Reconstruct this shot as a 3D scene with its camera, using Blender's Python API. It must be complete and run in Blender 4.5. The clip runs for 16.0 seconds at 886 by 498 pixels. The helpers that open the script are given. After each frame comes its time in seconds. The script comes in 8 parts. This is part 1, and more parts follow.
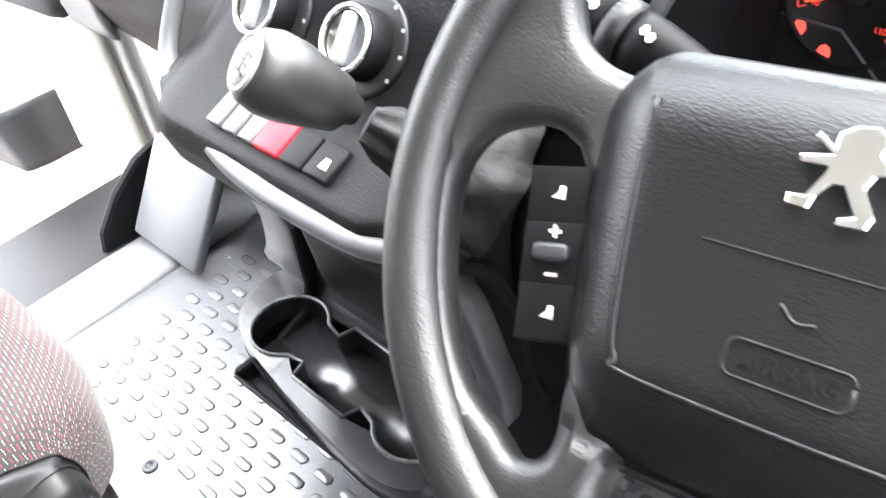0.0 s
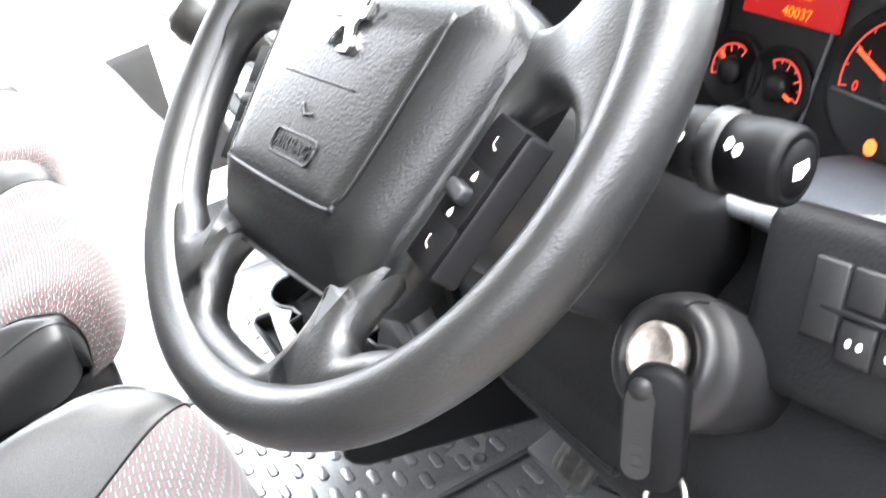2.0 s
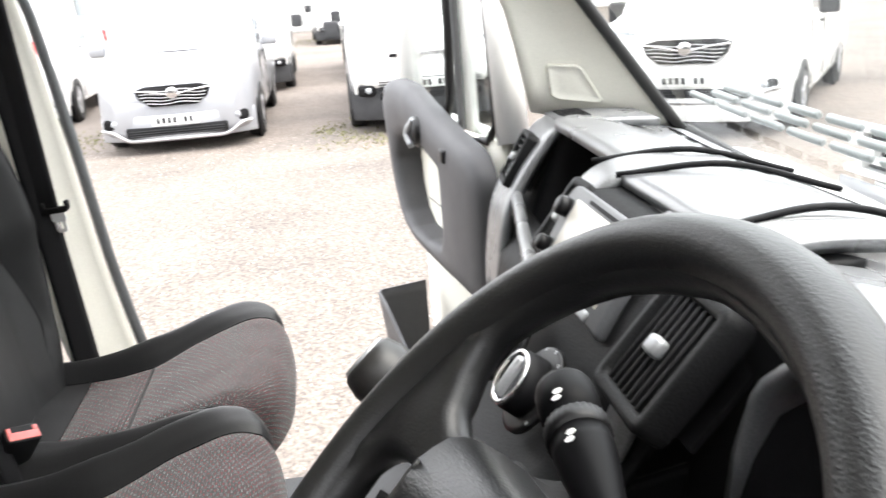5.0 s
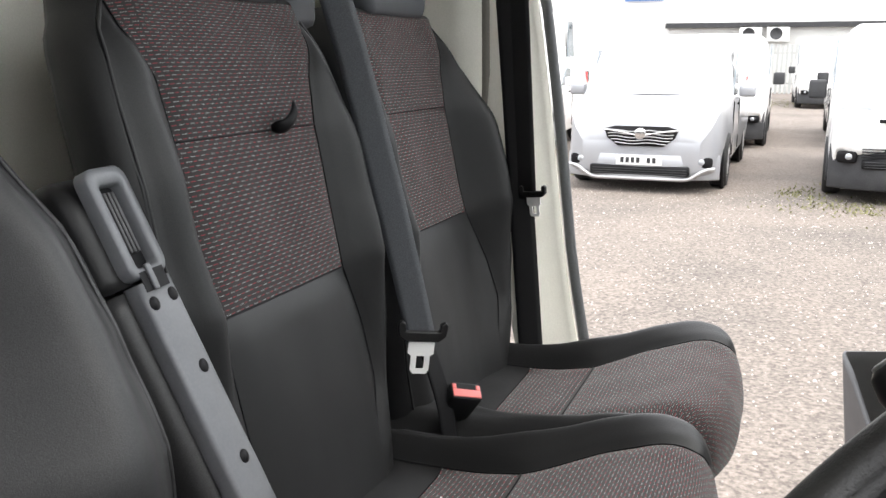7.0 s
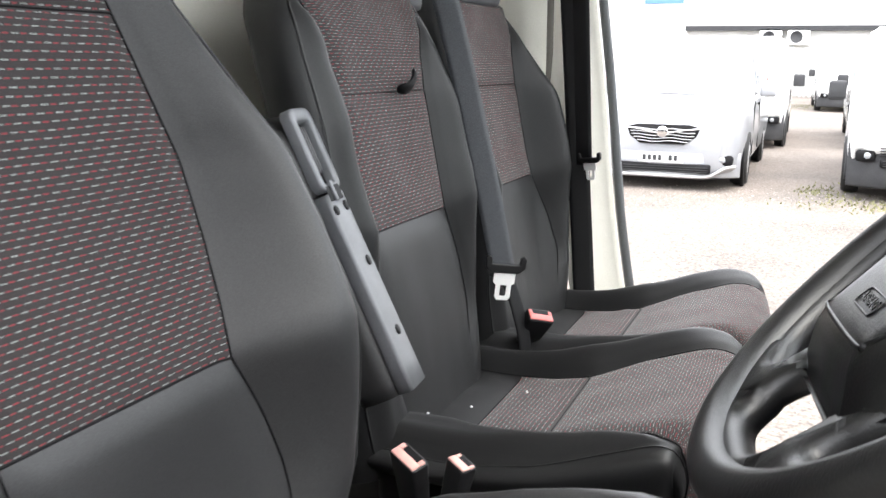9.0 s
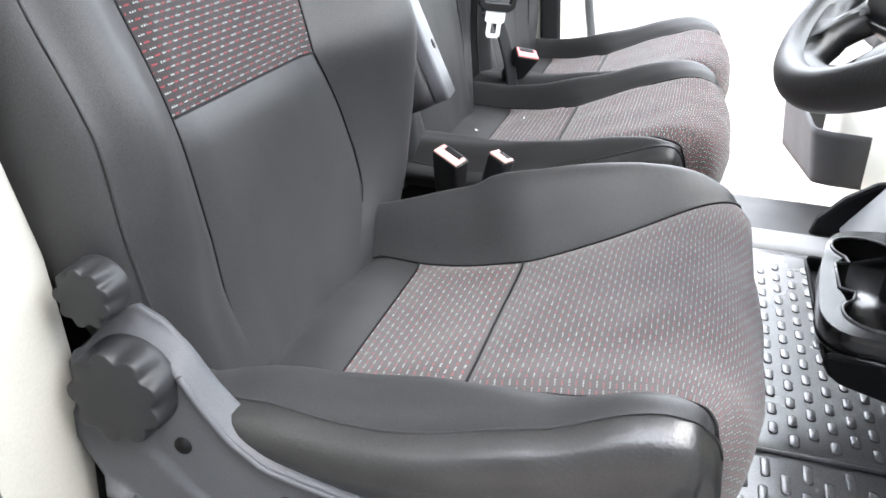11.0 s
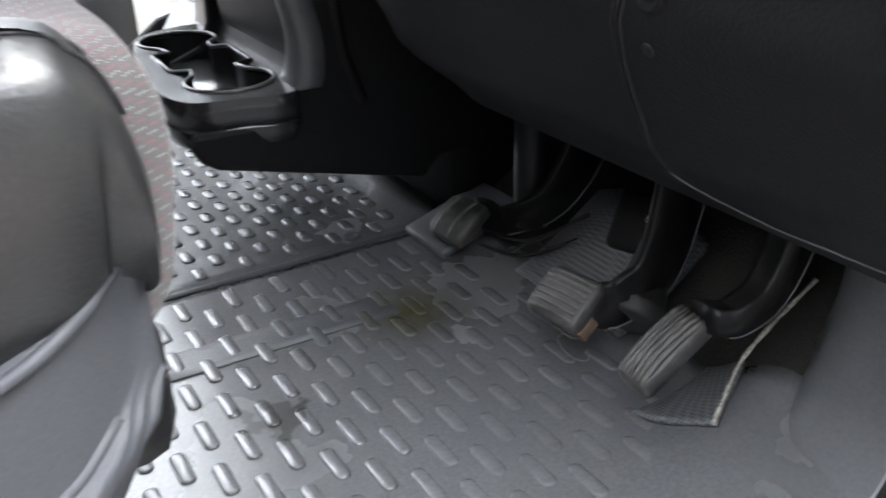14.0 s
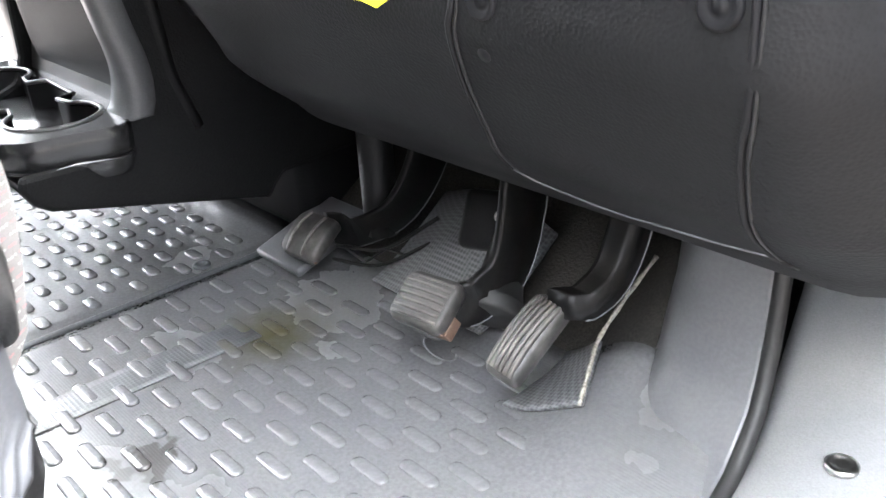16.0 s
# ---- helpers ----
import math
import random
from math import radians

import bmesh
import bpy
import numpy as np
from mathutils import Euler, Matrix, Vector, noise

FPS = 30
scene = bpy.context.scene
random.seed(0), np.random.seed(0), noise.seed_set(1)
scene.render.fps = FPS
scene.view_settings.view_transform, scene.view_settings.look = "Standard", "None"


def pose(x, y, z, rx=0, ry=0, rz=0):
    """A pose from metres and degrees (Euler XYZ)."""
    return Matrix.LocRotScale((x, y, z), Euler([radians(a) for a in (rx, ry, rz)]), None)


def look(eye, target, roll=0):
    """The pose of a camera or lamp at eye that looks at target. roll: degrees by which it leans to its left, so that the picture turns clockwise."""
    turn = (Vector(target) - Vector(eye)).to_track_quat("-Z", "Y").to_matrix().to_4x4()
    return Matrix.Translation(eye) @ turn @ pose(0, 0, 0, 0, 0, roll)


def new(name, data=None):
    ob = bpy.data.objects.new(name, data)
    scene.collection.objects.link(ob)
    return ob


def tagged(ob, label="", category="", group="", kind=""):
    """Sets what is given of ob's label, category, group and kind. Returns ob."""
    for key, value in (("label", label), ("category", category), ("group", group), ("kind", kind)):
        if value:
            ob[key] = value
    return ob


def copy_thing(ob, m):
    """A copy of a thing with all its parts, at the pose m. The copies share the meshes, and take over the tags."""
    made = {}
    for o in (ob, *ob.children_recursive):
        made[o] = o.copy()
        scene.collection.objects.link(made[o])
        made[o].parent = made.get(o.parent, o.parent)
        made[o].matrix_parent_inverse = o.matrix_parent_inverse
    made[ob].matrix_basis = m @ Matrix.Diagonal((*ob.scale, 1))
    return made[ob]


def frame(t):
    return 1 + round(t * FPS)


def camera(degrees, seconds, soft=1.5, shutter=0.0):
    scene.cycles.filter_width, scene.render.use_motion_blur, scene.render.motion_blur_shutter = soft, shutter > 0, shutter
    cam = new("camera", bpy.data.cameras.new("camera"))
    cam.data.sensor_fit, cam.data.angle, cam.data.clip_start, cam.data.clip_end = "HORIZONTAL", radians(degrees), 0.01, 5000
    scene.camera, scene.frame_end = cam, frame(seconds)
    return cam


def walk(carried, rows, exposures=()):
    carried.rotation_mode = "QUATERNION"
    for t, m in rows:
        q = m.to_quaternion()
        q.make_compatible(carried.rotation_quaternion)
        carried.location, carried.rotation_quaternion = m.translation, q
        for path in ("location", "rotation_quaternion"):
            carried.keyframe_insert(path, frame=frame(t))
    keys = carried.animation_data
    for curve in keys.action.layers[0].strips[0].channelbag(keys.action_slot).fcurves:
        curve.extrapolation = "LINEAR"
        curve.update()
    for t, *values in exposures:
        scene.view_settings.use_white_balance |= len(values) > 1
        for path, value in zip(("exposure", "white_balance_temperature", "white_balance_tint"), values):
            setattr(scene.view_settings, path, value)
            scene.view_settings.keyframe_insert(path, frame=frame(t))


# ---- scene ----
cam = camera(52.2, 16.0, shutter=0.3)
# seconds, eye (x, y, z), yaw to the left of ahead, pitch up, roll
PATH = [
    (0, 0.5833, 0.1080, 0.9683, 50.48, -40.82, -9.90),
    (0.5, 0.6802, 0.1210, 0.9532, 54.05, -40.84, -11.24),
    (1, 0.7714, 0.1300, 0.9395, 60.04, -39.81, -11.55),
    (1.5, 0.8454, 0.1761, 0.9300, 65.68, -38.05, -10.74),
    (2, 0.9200, 0.2023, 0.9063, 66.09, -31.70, -9.83),
    (2.5, 0.9488, 0.2452, 0.9295, 64.48, -23.47, -9.12),
    (3, 0.9602, 0.2970, 0.9768, 63.24, -19.80, -8.08),
    (3.2, 0.9413, 0.3394, 1.0250, 63.99, -21.24, -9.44),
    (5.3, 0.7601, 0.3429, 0.9773, 88.76, -15.86, -2.69),
    (5.5, 0.7385, 0.3260, 0.9700, 92.60, -16.03, -2.00),
    (6, 0.7344, 0.3069, 0.9245, 101.40, -14.81, -1.60),
    (6.5, 0.7302, 0.2840, 0.9035, 108.35, -12.33, -0.79),
    (7, 0.7321, 0.2791, 0.8893, 111.23, -11.92, 0.10),
    (7.5, 0.7564, 0.2739, 0.8807, 111.52, -12.02, 0.45),
    (8, 0.8006, 0.2901, 0.8715, 112.32, -11.94, 0.60),
    (8.2, 0.8400, 0.2985, 0.8643, 112.60, -11.76, 0.30),
    (10.3, 1.2780, 0.1839, 0.8132, 109.01, -15.63, 2.36),
    (10.5, 1.2725, 0.1686, 0.7991, 107.01, -18.53, 2.49),
    (11, 1.2593, 0.1560, 0.7786, 104.99, -24.70, 2.52),
    (11.5, 1.2318, 0.1334, 0.7533, 102.57, -25.46, 2.68),
    (12, 1.2780, 0.0646, 0.6995, 95.14, -24.70, 0.47),
    (12.5, 1.2850, 0.0185, 0.6870, 87.94, -25.48, -0.37),
    (13, 1.2232, 0.0159, 0.6350, 79.40, -25.86, -0.61),
    (13.5, 1.1256, 0.0758, 0.5422, 69.80, -25.98, -1.61),
    (14, 1.0316, 0.1593, 0.4820, 60.12, -26.27, -2.20),
    (14.5, 0.9890, 0.2008, 0.4612, 52.68, -26.67, -2.81),
    (15, 0.9843, 0.1953, 0.4646, 50.36, -26.74, -3.88),
    (15.5, 0.9858, 0.1958, 0.4688, 50.08, -26.99, -4.11),
    (16, 1.0311, 0.1497, 0.4860, 49.34, -26.18, -3.81),
]


def aimed(x, y, z, yaw, pitch, roll):
    a, b = radians(yaw), radians(pitch)
    way = Vector((-math.sin(a) * math.cos(b), math.cos(a) * math.cos(b), math.sin(b)))
    eye = Vector((x, y, z))
    return look(eye, eye + way, roll)


EXPOSURES = [
    # seconds, stops, kelvin, tint
    (0, 3.6, 6500, 10),
    (1.0, 3.75, 6500, 10),
    (1.5, 3.9, 6500, 10),
    (2.0, 3.95, 6500, 10),
    (2.5, 4.2, 6500, 10),
    (3.2, 3.7, 6500, 10),
    (5.3, 1.38, 6750, 10),
    (6.2, 1.05, 6750, 10),
    (7.0, 1.15, 6750, 10),
    (8.2, 1.42, 6750, 10),
    (10.3, 2.3, 6350, 10),
    (11, 2.5, 6350, 10),
    (12, 2.7, 6320, 10),
    (13, 2.85, 6280, 10),
    (13.5, 2.65, 6280, 10),
    (14.0, 2.65, 6350, 10),
    (14.6, 3.35, 6330, 10),
    (15.0, 3.62, 6360, 10),
    (15.4, 3.88, 6420, 10),
    (16, 4.25, 6500, 10),
]
walk(cam, [(t, aimed(*row)) for t, *row in PATH], EXPOSURES)

# ---- light ----
world = bpy.data.worlds.new("sky")
scene.world = world
world.use_nodes = True
wn = world.node_tree.nodes
sky = wn.new("ShaderNodeTexSky")
sky.sky_type, sky.sun_disc = "NISHITA", False
sky.sun_elevation, sky.sun_rotation = radians(61), radians(24)
sky.air_density, sky.dust_density, sky.ozone_density = 1.0, 4.0, 1.0
wmix = wn.new("ShaderNodeMix")
wmix.data_type = "RGBA"
wmix.inputs["Factor"].default_value = 0.75
# overcast: brighter overhead than along the horizon
wco, wsep, wramp, wtint = wn.new("ShaderNodeTexCoord"), wn.new("ShaderNodeSeparateXYZ"), wn.new("ShaderNodeMapRange"), wn.new("ShaderNodeVectorMath")
wramp.inputs["To Min"].default_value, wramp.inputs["To Max"].default_value = 7.5, 13.0
wtint.operation, wtint.inputs[0].default_value = "SCALE", (0.98, 1.0, 1.04)
world.node_tree.links.new(wco.outputs["Generated"], wsep.inputs[0])
world.node_tree.links.new(wsep.outputs["Z"], wramp.inputs["Value"])
world.node_tree.links.new(wramp.outputs[0], wtint.inputs["Scale"])
world.node_tree.links.new(wtint.outputs[0], wmix.inputs["B"])
world.node_tree.links.new(sky.outputs["Color"], wmix.inputs["A"])
world.node_tree.links.new(wmix.outputs["Result"], wn["Background"].inputs["Color"])
wn["Background"].inputs["Strength"].default_value = 0.2

sun = new("sun", bpy.data.lights.new("sun", "SUN"))
sun.data.energy, sun.data.angle, sun.data.color = 0.7, radians(40), (1.0, 0.97, 0.92)
sun.matrix_world = look((4.0, 9.0, 18.0), (0, 0, 0))


# ---- materials ----
def material(name, colour, rough=0.6, metal=0.0, grain=0.0, scale=200.0, bump=0.0, stain=0.0, stain_scale=6.0, stain_colour=None, coat=0.0, spec=0.5, bump_dist=0.001, kind="noise"):
    """A surface with fine grain, relief and broad stains, all in metres."""
    m = bpy.data.materials.new(name)
    m.use_nodes = True
    nt = m.node_tree
    b = nt.nodes["Principled BSDF"]
    b.inputs["Roughness"].default_value, b.inputs["Metallic"].default_value = rough, metal
    b.inputs["Specular IOR Level"].default_value = spec
    b.inputs["Coat Weight"].default_value = coat
    co = nt.nodes.new("ShaderNodeTexCoord")
    base = nt.nodes.new("ShaderNodeRGB")
    base.outputs[0].default_value = (*colour, 1)
    out = base.outputs[0]
    if stain:
        n = nt.nodes.new("ShaderNodeTexNoise")
        n.inputs["Scale"].default_value, n.inputs["Detail"].default_value = stain_scale, 6
        r = nt.nodes.new("ShaderNodeMapRange")
        r.inputs["From Min"].default_value, r.inputs["From Max"].default_value = 0.42, 0.72
        r.inputs["To Max"].default_value = stain
        nt.links.new(co.outputs["Object"], n.inputs["Vector"])
        nt.links.new(n.outputs["Fac"], r.inputs["Value"])
        x = nt.nodes.new("ShaderNodeMix")
        x.data_type = "RGBA"
        x.inputs["B"].default_value = (*(stain_colour or [c * 0.5 for c in colour]), 1)
        nt.links.new(r.outputs[0], x.inputs["Factor"])
        nt.links.new(out, x.inputs["A"])
        out = x.outputs["Result"]
        rr = nt.nodes.new("ShaderNodeMapRange")
        rr.inputs["To Min"].default_value, rr.inputs["To Max"].default_value = max(rough - 0.08, 0.03), min(rough + 0.12, 1)
        nt.links.new(n.outputs["Fac"], rr.inputs["Value"])
        nt.links.new(rr.outputs[0], b.inputs["Roughness"])
    if grain or bump:
        if kind == "cells":
            g = nt.nodes.new("ShaderNodeTexVoronoi")
            g.inputs["Scale"].default_value = scale
            gout = g.outputs["Distance"]
        else:
            g = nt.nodes.new("ShaderNodeTexNoise")
            g.inputs["Scale"].default_value, g.inputs["Detail"].default_value = scale, 3
            gout = g.outputs["Fac"]
        nt.links.new(co.outputs["Object"], g.inputs["Vector"])
        if grain:
            r = nt.nodes.new("ShaderNodeMapRange")
            r.inputs["From Min"].default_value, r.inputs["From Max"].default_value = 0.3, 0.7
            r.inputs["To Min"].default_value, r.inputs["To Max"].default_value = 1 - grain, 1 + grain
            nt.links.new(gout, r.inputs["Value"])
            v = nt.nodes.new("ShaderNodeVectorMath")
            v.operation = "SCALE"
            nt.links.new(out, v.inputs[0])
            nt.links.new(r.outputs[0], v.inputs["Scale"])
            out = v.outputs[0]
        if bump:
            bp = nt.nodes.new("ShaderNodeBump")
            bp.inputs["Strength"].default_value, bp.inputs["Distance"].default_value = bump, bump_dist
            nt.links.new(gout, bp.inputs["Height"])
            nt.links.new(bp.outputs[0], b.inputs["Normal"])
    nt.links.new(out, b.inputs["Base Color"])
    return m


def wrinkled(m, along, across, strength, depth, turn=0.0):
    """Adds the fine creases of moulded hide to a material; along and across are creases per metre."""
    nt = m.node_tree
    co, mp, warp, mix, cells, bp = (nt.nodes.new("ShaderNode" + k) for k in ("TexCoord", "Mapping", "TexNoise", "VectorMath", "TexVoronoi", "Bump"))
    mp.inputs["Scale"].default_value, mp.inputs["Rotation"].default_value = (along, across, across), (0, 0, turn)
    warp.inputs["Scale"].default_value = 0.9
    mix.operation = "ADD"
    cells.feature = "SMOOTH_F1"
    cells.inputs["Scale"].default_value = 1.0
    bp.inputs["Strength"].default_value, bp.inputs["Distance"].default_value, bp.invert = strength, depth, True
    nt.links.new(co.outputs["Object"], mp.inputs["Vector"])
    nt.links.new(mp.outputs[0], warp.inputs["Vector"])
    nt.links.new(mp.outputs[0], mix.inputs[0])
    nt.links.new(warp.outputs["Color"], mix.inputs[1])
    nt.links.new(mix.outputs[0], cells.inputs["Vector"])
    nt.links.new(cells.outputs["Distance"], bp.inputs["Height"])
    b = nt.nodes["Principled BSDF"]
    if b.inputs["Normal"].links:
        nt.links.new(b.inputs["Normal"].links[0].from_socket, bp.inputs["Normal"])
    nt.links.new(bp.outputs[0], b.inputs["Normal"])


def glow(name, colour, strength):
    m = bpy.data.materials.new(name)
    m.use_nodes = True
    b = m.node_tree.nodes["Principled BSDF"]
    b.inputs["Base Color"].default_value = (*[c * 0.3 for c in colour], 1)
    b.inputs["Emission Color"].default_value = (*colour, 1)
    b.inputs["Emission Strength"].default_value = strength
    return m


def glass(name, tint=(0.93, 0.96, 0.95)):
    m = bpy.data.materials.new(name)
    m.use_nodes = True
    nt = m.node_tree
    t, g, mx, fr, pw, ad = (nt.nodes.new("ShaderNode" + k) for k in ("BsdfTransparent", "BsdfGlossy", "MixShader", "LayerWeight", "Math", "Math"))
    t.inputs["Color"].default_value = (*tint, 1)
    g.inputs["Roughness"].default_value = 0.02
    pw.operation, pw.inputs[1].default_value = "POWER", 5.0
    ad.operation, ad.inputs[1].default_value, ad.inputs[2].default_value = "MULTIPLY_ADD", 0.85, 0.05
    nt.links.new(fr.outputs["Facing"], pw.inputs[0])
    nt.links.new(pw.outputs[0], ad.inputs[0])
    nt.links.new(ad.outputs[0], mx.inputs["Fac"])
    nt.links.new(t.outputs[0], mx.inputs[1])
    nt.links.new(g.outputs[0], mx.inputs[2])
    nt.links.new(mx.outputs[0], nt.nodes["Material Output"].inputs["Surface"])
    return m


# ---- building helpers ----
def thing(name, label, category, group="", at=(0, 0, 0), kind=""):
    ob = new(name)
    ob.empty_display_size = 0.05
    ob.location = at
    return tagged(ob, label, category, group, kind)


def part(name, bm, mat, parent=None, label="", smooth=True, sub=0, solid=0.0, bevel=0.0, up=False):
    """Links a bmesh as one mesh object, in the coordinates of its parent."""
    me = bpy.data.meshes.new(name)
    bmesh.ops.recalc_face_normals(bm, faces=bm.faces)
    if up and sum(f.normal.z * f.calc_area() for f in bm.faces) < 0:
        bmesh.ops.reverse_faces(bm, faces=bm.faces)
    bm.to_mesh(me)
    bm.free()
    if smooth:
        me.shade_smooth()
    for m in mat if isinstance(mat, (list, tuple)) else [mat]:
        me.materials.append(m)
    ob = new(name, me)
    if solid:
        mod = ob.modifiers.new("solid", "SOLIDIFY")
        mod.thickness, mod.offset = solid, -1
    if bevel:
        mod = ob.modifiers.new("bevel", "BEVEL")
        mod.width, mod.segments, mod.limit_method, mod.angle_limit = bevel, 2, "ANGLE", radians(35)
        mod.harden_normals = False
    if sub:
        mod = ob.modifiers.new("sub", "SUBSURF")
        mod.levels = mod.render_levels = sub
    if parent is not None:
        ob.parent = parent
    if label:
        ob["label"] = label
    return ob


def shape():
    return bmesh.new()


def box(bm, x0, x1, y0, y1, z0, z1, m=None, bevel=0.0, seg=2):
    vs = [bm.verts.new((x, y, z)) for x in (x0, x1) for y in (y0, y1) for z in (z0, z1)]
    quads = ((0, 1, 3, 2), (4, 6, 7, 5), (0, 4, 5, 1), (2, 3, 7, 6), (0, 2, 6, 4), (1, 5, 7, 3))
    fs = [bm.faces.new([vs[i] for i in q]) for q in quads]
    if bevel:
        es = list({e for f in fs for e in f.edges})
        got = bmesh.ops.bevel(bm, geom=es, offset=bevel, segments=seg, profile=0.5, affect="EDGES", clamp_overlap=True)
        vs = list({v for v in got["verts"]} | {v for f in got["faces"] for v in f.verts} | {v for v in vs if v.is_valid})
    if m is not None:
        bmesh.ops.transform(bm, matrix=m, verts=[v for v in vs if v.is_valid])
    return bm


def grid(bm, fn, nu, nv, closed_u=False, uv=None):
    """A sheet of fn(u, v), u and v from 0 to 1; uv(u, v) gives texture metres."""
    layer = bm.loops.layers.uv.verify() if uv else None
    cols = nu if closed_u else nu + 1
    vs = [[bm.verts.new(fn(i / nu, j / nv)) for i in range(cols)] for j in range(nv + 1)]
    for j in range(nv):
        for i in range(nu):
            k = (i + 1) % cols
            f = bm.faces.new((vs[j][i], vs[j][k], vs[j + 1][k], vs[j + 1][i]))
            if uv:
                for loop, (a, b) in zip(f.loops, ((i, j), (i + 1, j), (i + 1, j + 1), (i, j + 1))):
                    loop[layer].uv = uv(a / nu, b / nv)
    return vs


def loft(bm, rings, cap=True, closed=True):
    """Skins rings of equal numbers of points."""
    vs = [[bm.verts.new(p) for p in ring] for ring in rings]
    n = len(vs[0])
    for a, b in zip(vs, vs[1:]):
        for i in range(n if closed else n - 1):
            bm.faces.new((a[i], a[(i + 1) % n], b[(i + 1) % n], b[i]))
    if cap and closed:
        bm.faces.new(vs[0][::-1])
        bm.faces.new(vs[-1])
    return bm


def circle(r, n=24, m=None, ry=None):
    pts = [Vector((r * math.cos(2 * math.pi * i / n), (ry or r) * math.sin(2 * math.pi * i / n), 0)) for i in range(n)]
    return [m @ p for p in pts] if m is not None else pts


def turned(bm, profile, m=None, n=32):
    """A turned body: profile of (radius, height) about z, moved by m."""
    m = m or Matrix()
    rings = [circle(max(r, 1e-4), n, m @ Matrix.Translation((0, 0, h))) for r, h in profile]
    return loft(bm, rings)


def tube(bm, pts, r, n=12, cap=True, flat=1.0):
    """A tube along points; r a number or one for each point; flat squeezes it."""
    pts = [Vector(p) for p in pts]
    rs = r if isinstance(r, (list, tuple)) else [r] * len(pts)
    rings, ref = [], None
    for i, p in enumerate(pts):
        d = (pts[min(i + 1, len(pts) - 1)] - pts[max(i - 1, 0)]).normalized()
        if ref is None:
            ref = d.orthogonal().normalized()
        ref = (ref - d * ref.dot(d)).normalized()
        s = d.cross(ref)
        rings.append([p + rs[i] * (math.cos(a) * ref + flat * math.sin(a) * s) for a in (2 * math.pi * k / n for k in range(n))])
    return loft(bm, rings, cap)


def bezier(pts, n=24):
    """A smooth line through points (Catmull-Rom)."""
    pts = [Vector(p) for p in pts]
    ext = [2 * pts[0] - pts[1], *pts, 2 * pts[-1] - pts[-2]]
    out, segs = [], len(pts) - 1
    for k in range(n + 1):
        s = min(k / n * segs, segs - 1e-6)
        i, t = int(s), s - int(s)
        a, b, c, d = ext[i : i + 4]
        out.append(0.5 * (2 * b + (c - a) * t + (2 * a - 5 * b + 4 * c - d) * t * t + (3 * b - a - 3 * c + d) * t**3))
    return out


def prism(bm, outline, depth, m=None):
    """A flat outline (x, y) with thickness depth along z, moved by m."""
    m = m or Matrix()
    a = [bm.verts.new(m @ Vector((x, y, 0))) for x, y in outline]
    b = [bm.verts.new(m @ Vector((x, y, depth))) for x, y in outline]
    bm.faces.new(a[::-1])
    bm.faces.new(b)
    for i in range(len(a)):
        j = (i + 1) % len(a)
        bm.faces.new((a[i], a[j], b[j], b[i]))
    return bm


def rounded(w, h, r, n=5):
    """The outline of a rounded rectangle about the origin."""
    out = []
    for cx, cy, a0 in ((w / 2 - r, h / 2 - r, 0), (-w / 2 + r, h / 2 - r, 90), (-w / 2 + r, -h / 2 + r, 180), (w / 2 - r, -h / 2 + r, 270)):
        out += [(cx + r * math.cos(radians(a0 + 90 * k / n)), cy + r * math.sin(radians(a0 + 90 * k / n))) for k in range(n + 1)]
    return out


def lerp(a, b, t):
    return a + (b - a) * t


def curve(table, x):
    """Piecewise smooth value from a table of (x, value)."""
    return float(np.interp(x, [p[0] for p in table], [p[1] for p in table]))


def frame_of(origin, across, up):
    """A pose with x along across and y along up; z is their normal."""
    a = Vector(across).normalized()
    u = Vector(up) - a * Vector(up).dot(a)
    u.normalize()
    n = a.cross(u)
    return Matrix(((a.x, u.x, n.x, origin[0]), (a.y, u.y, n.y, origin[1]), (a.z, u.z, n.z, origin[2]), (0, 0, 0, 1)))

# ---- surfaces ----
from mathutils import noise


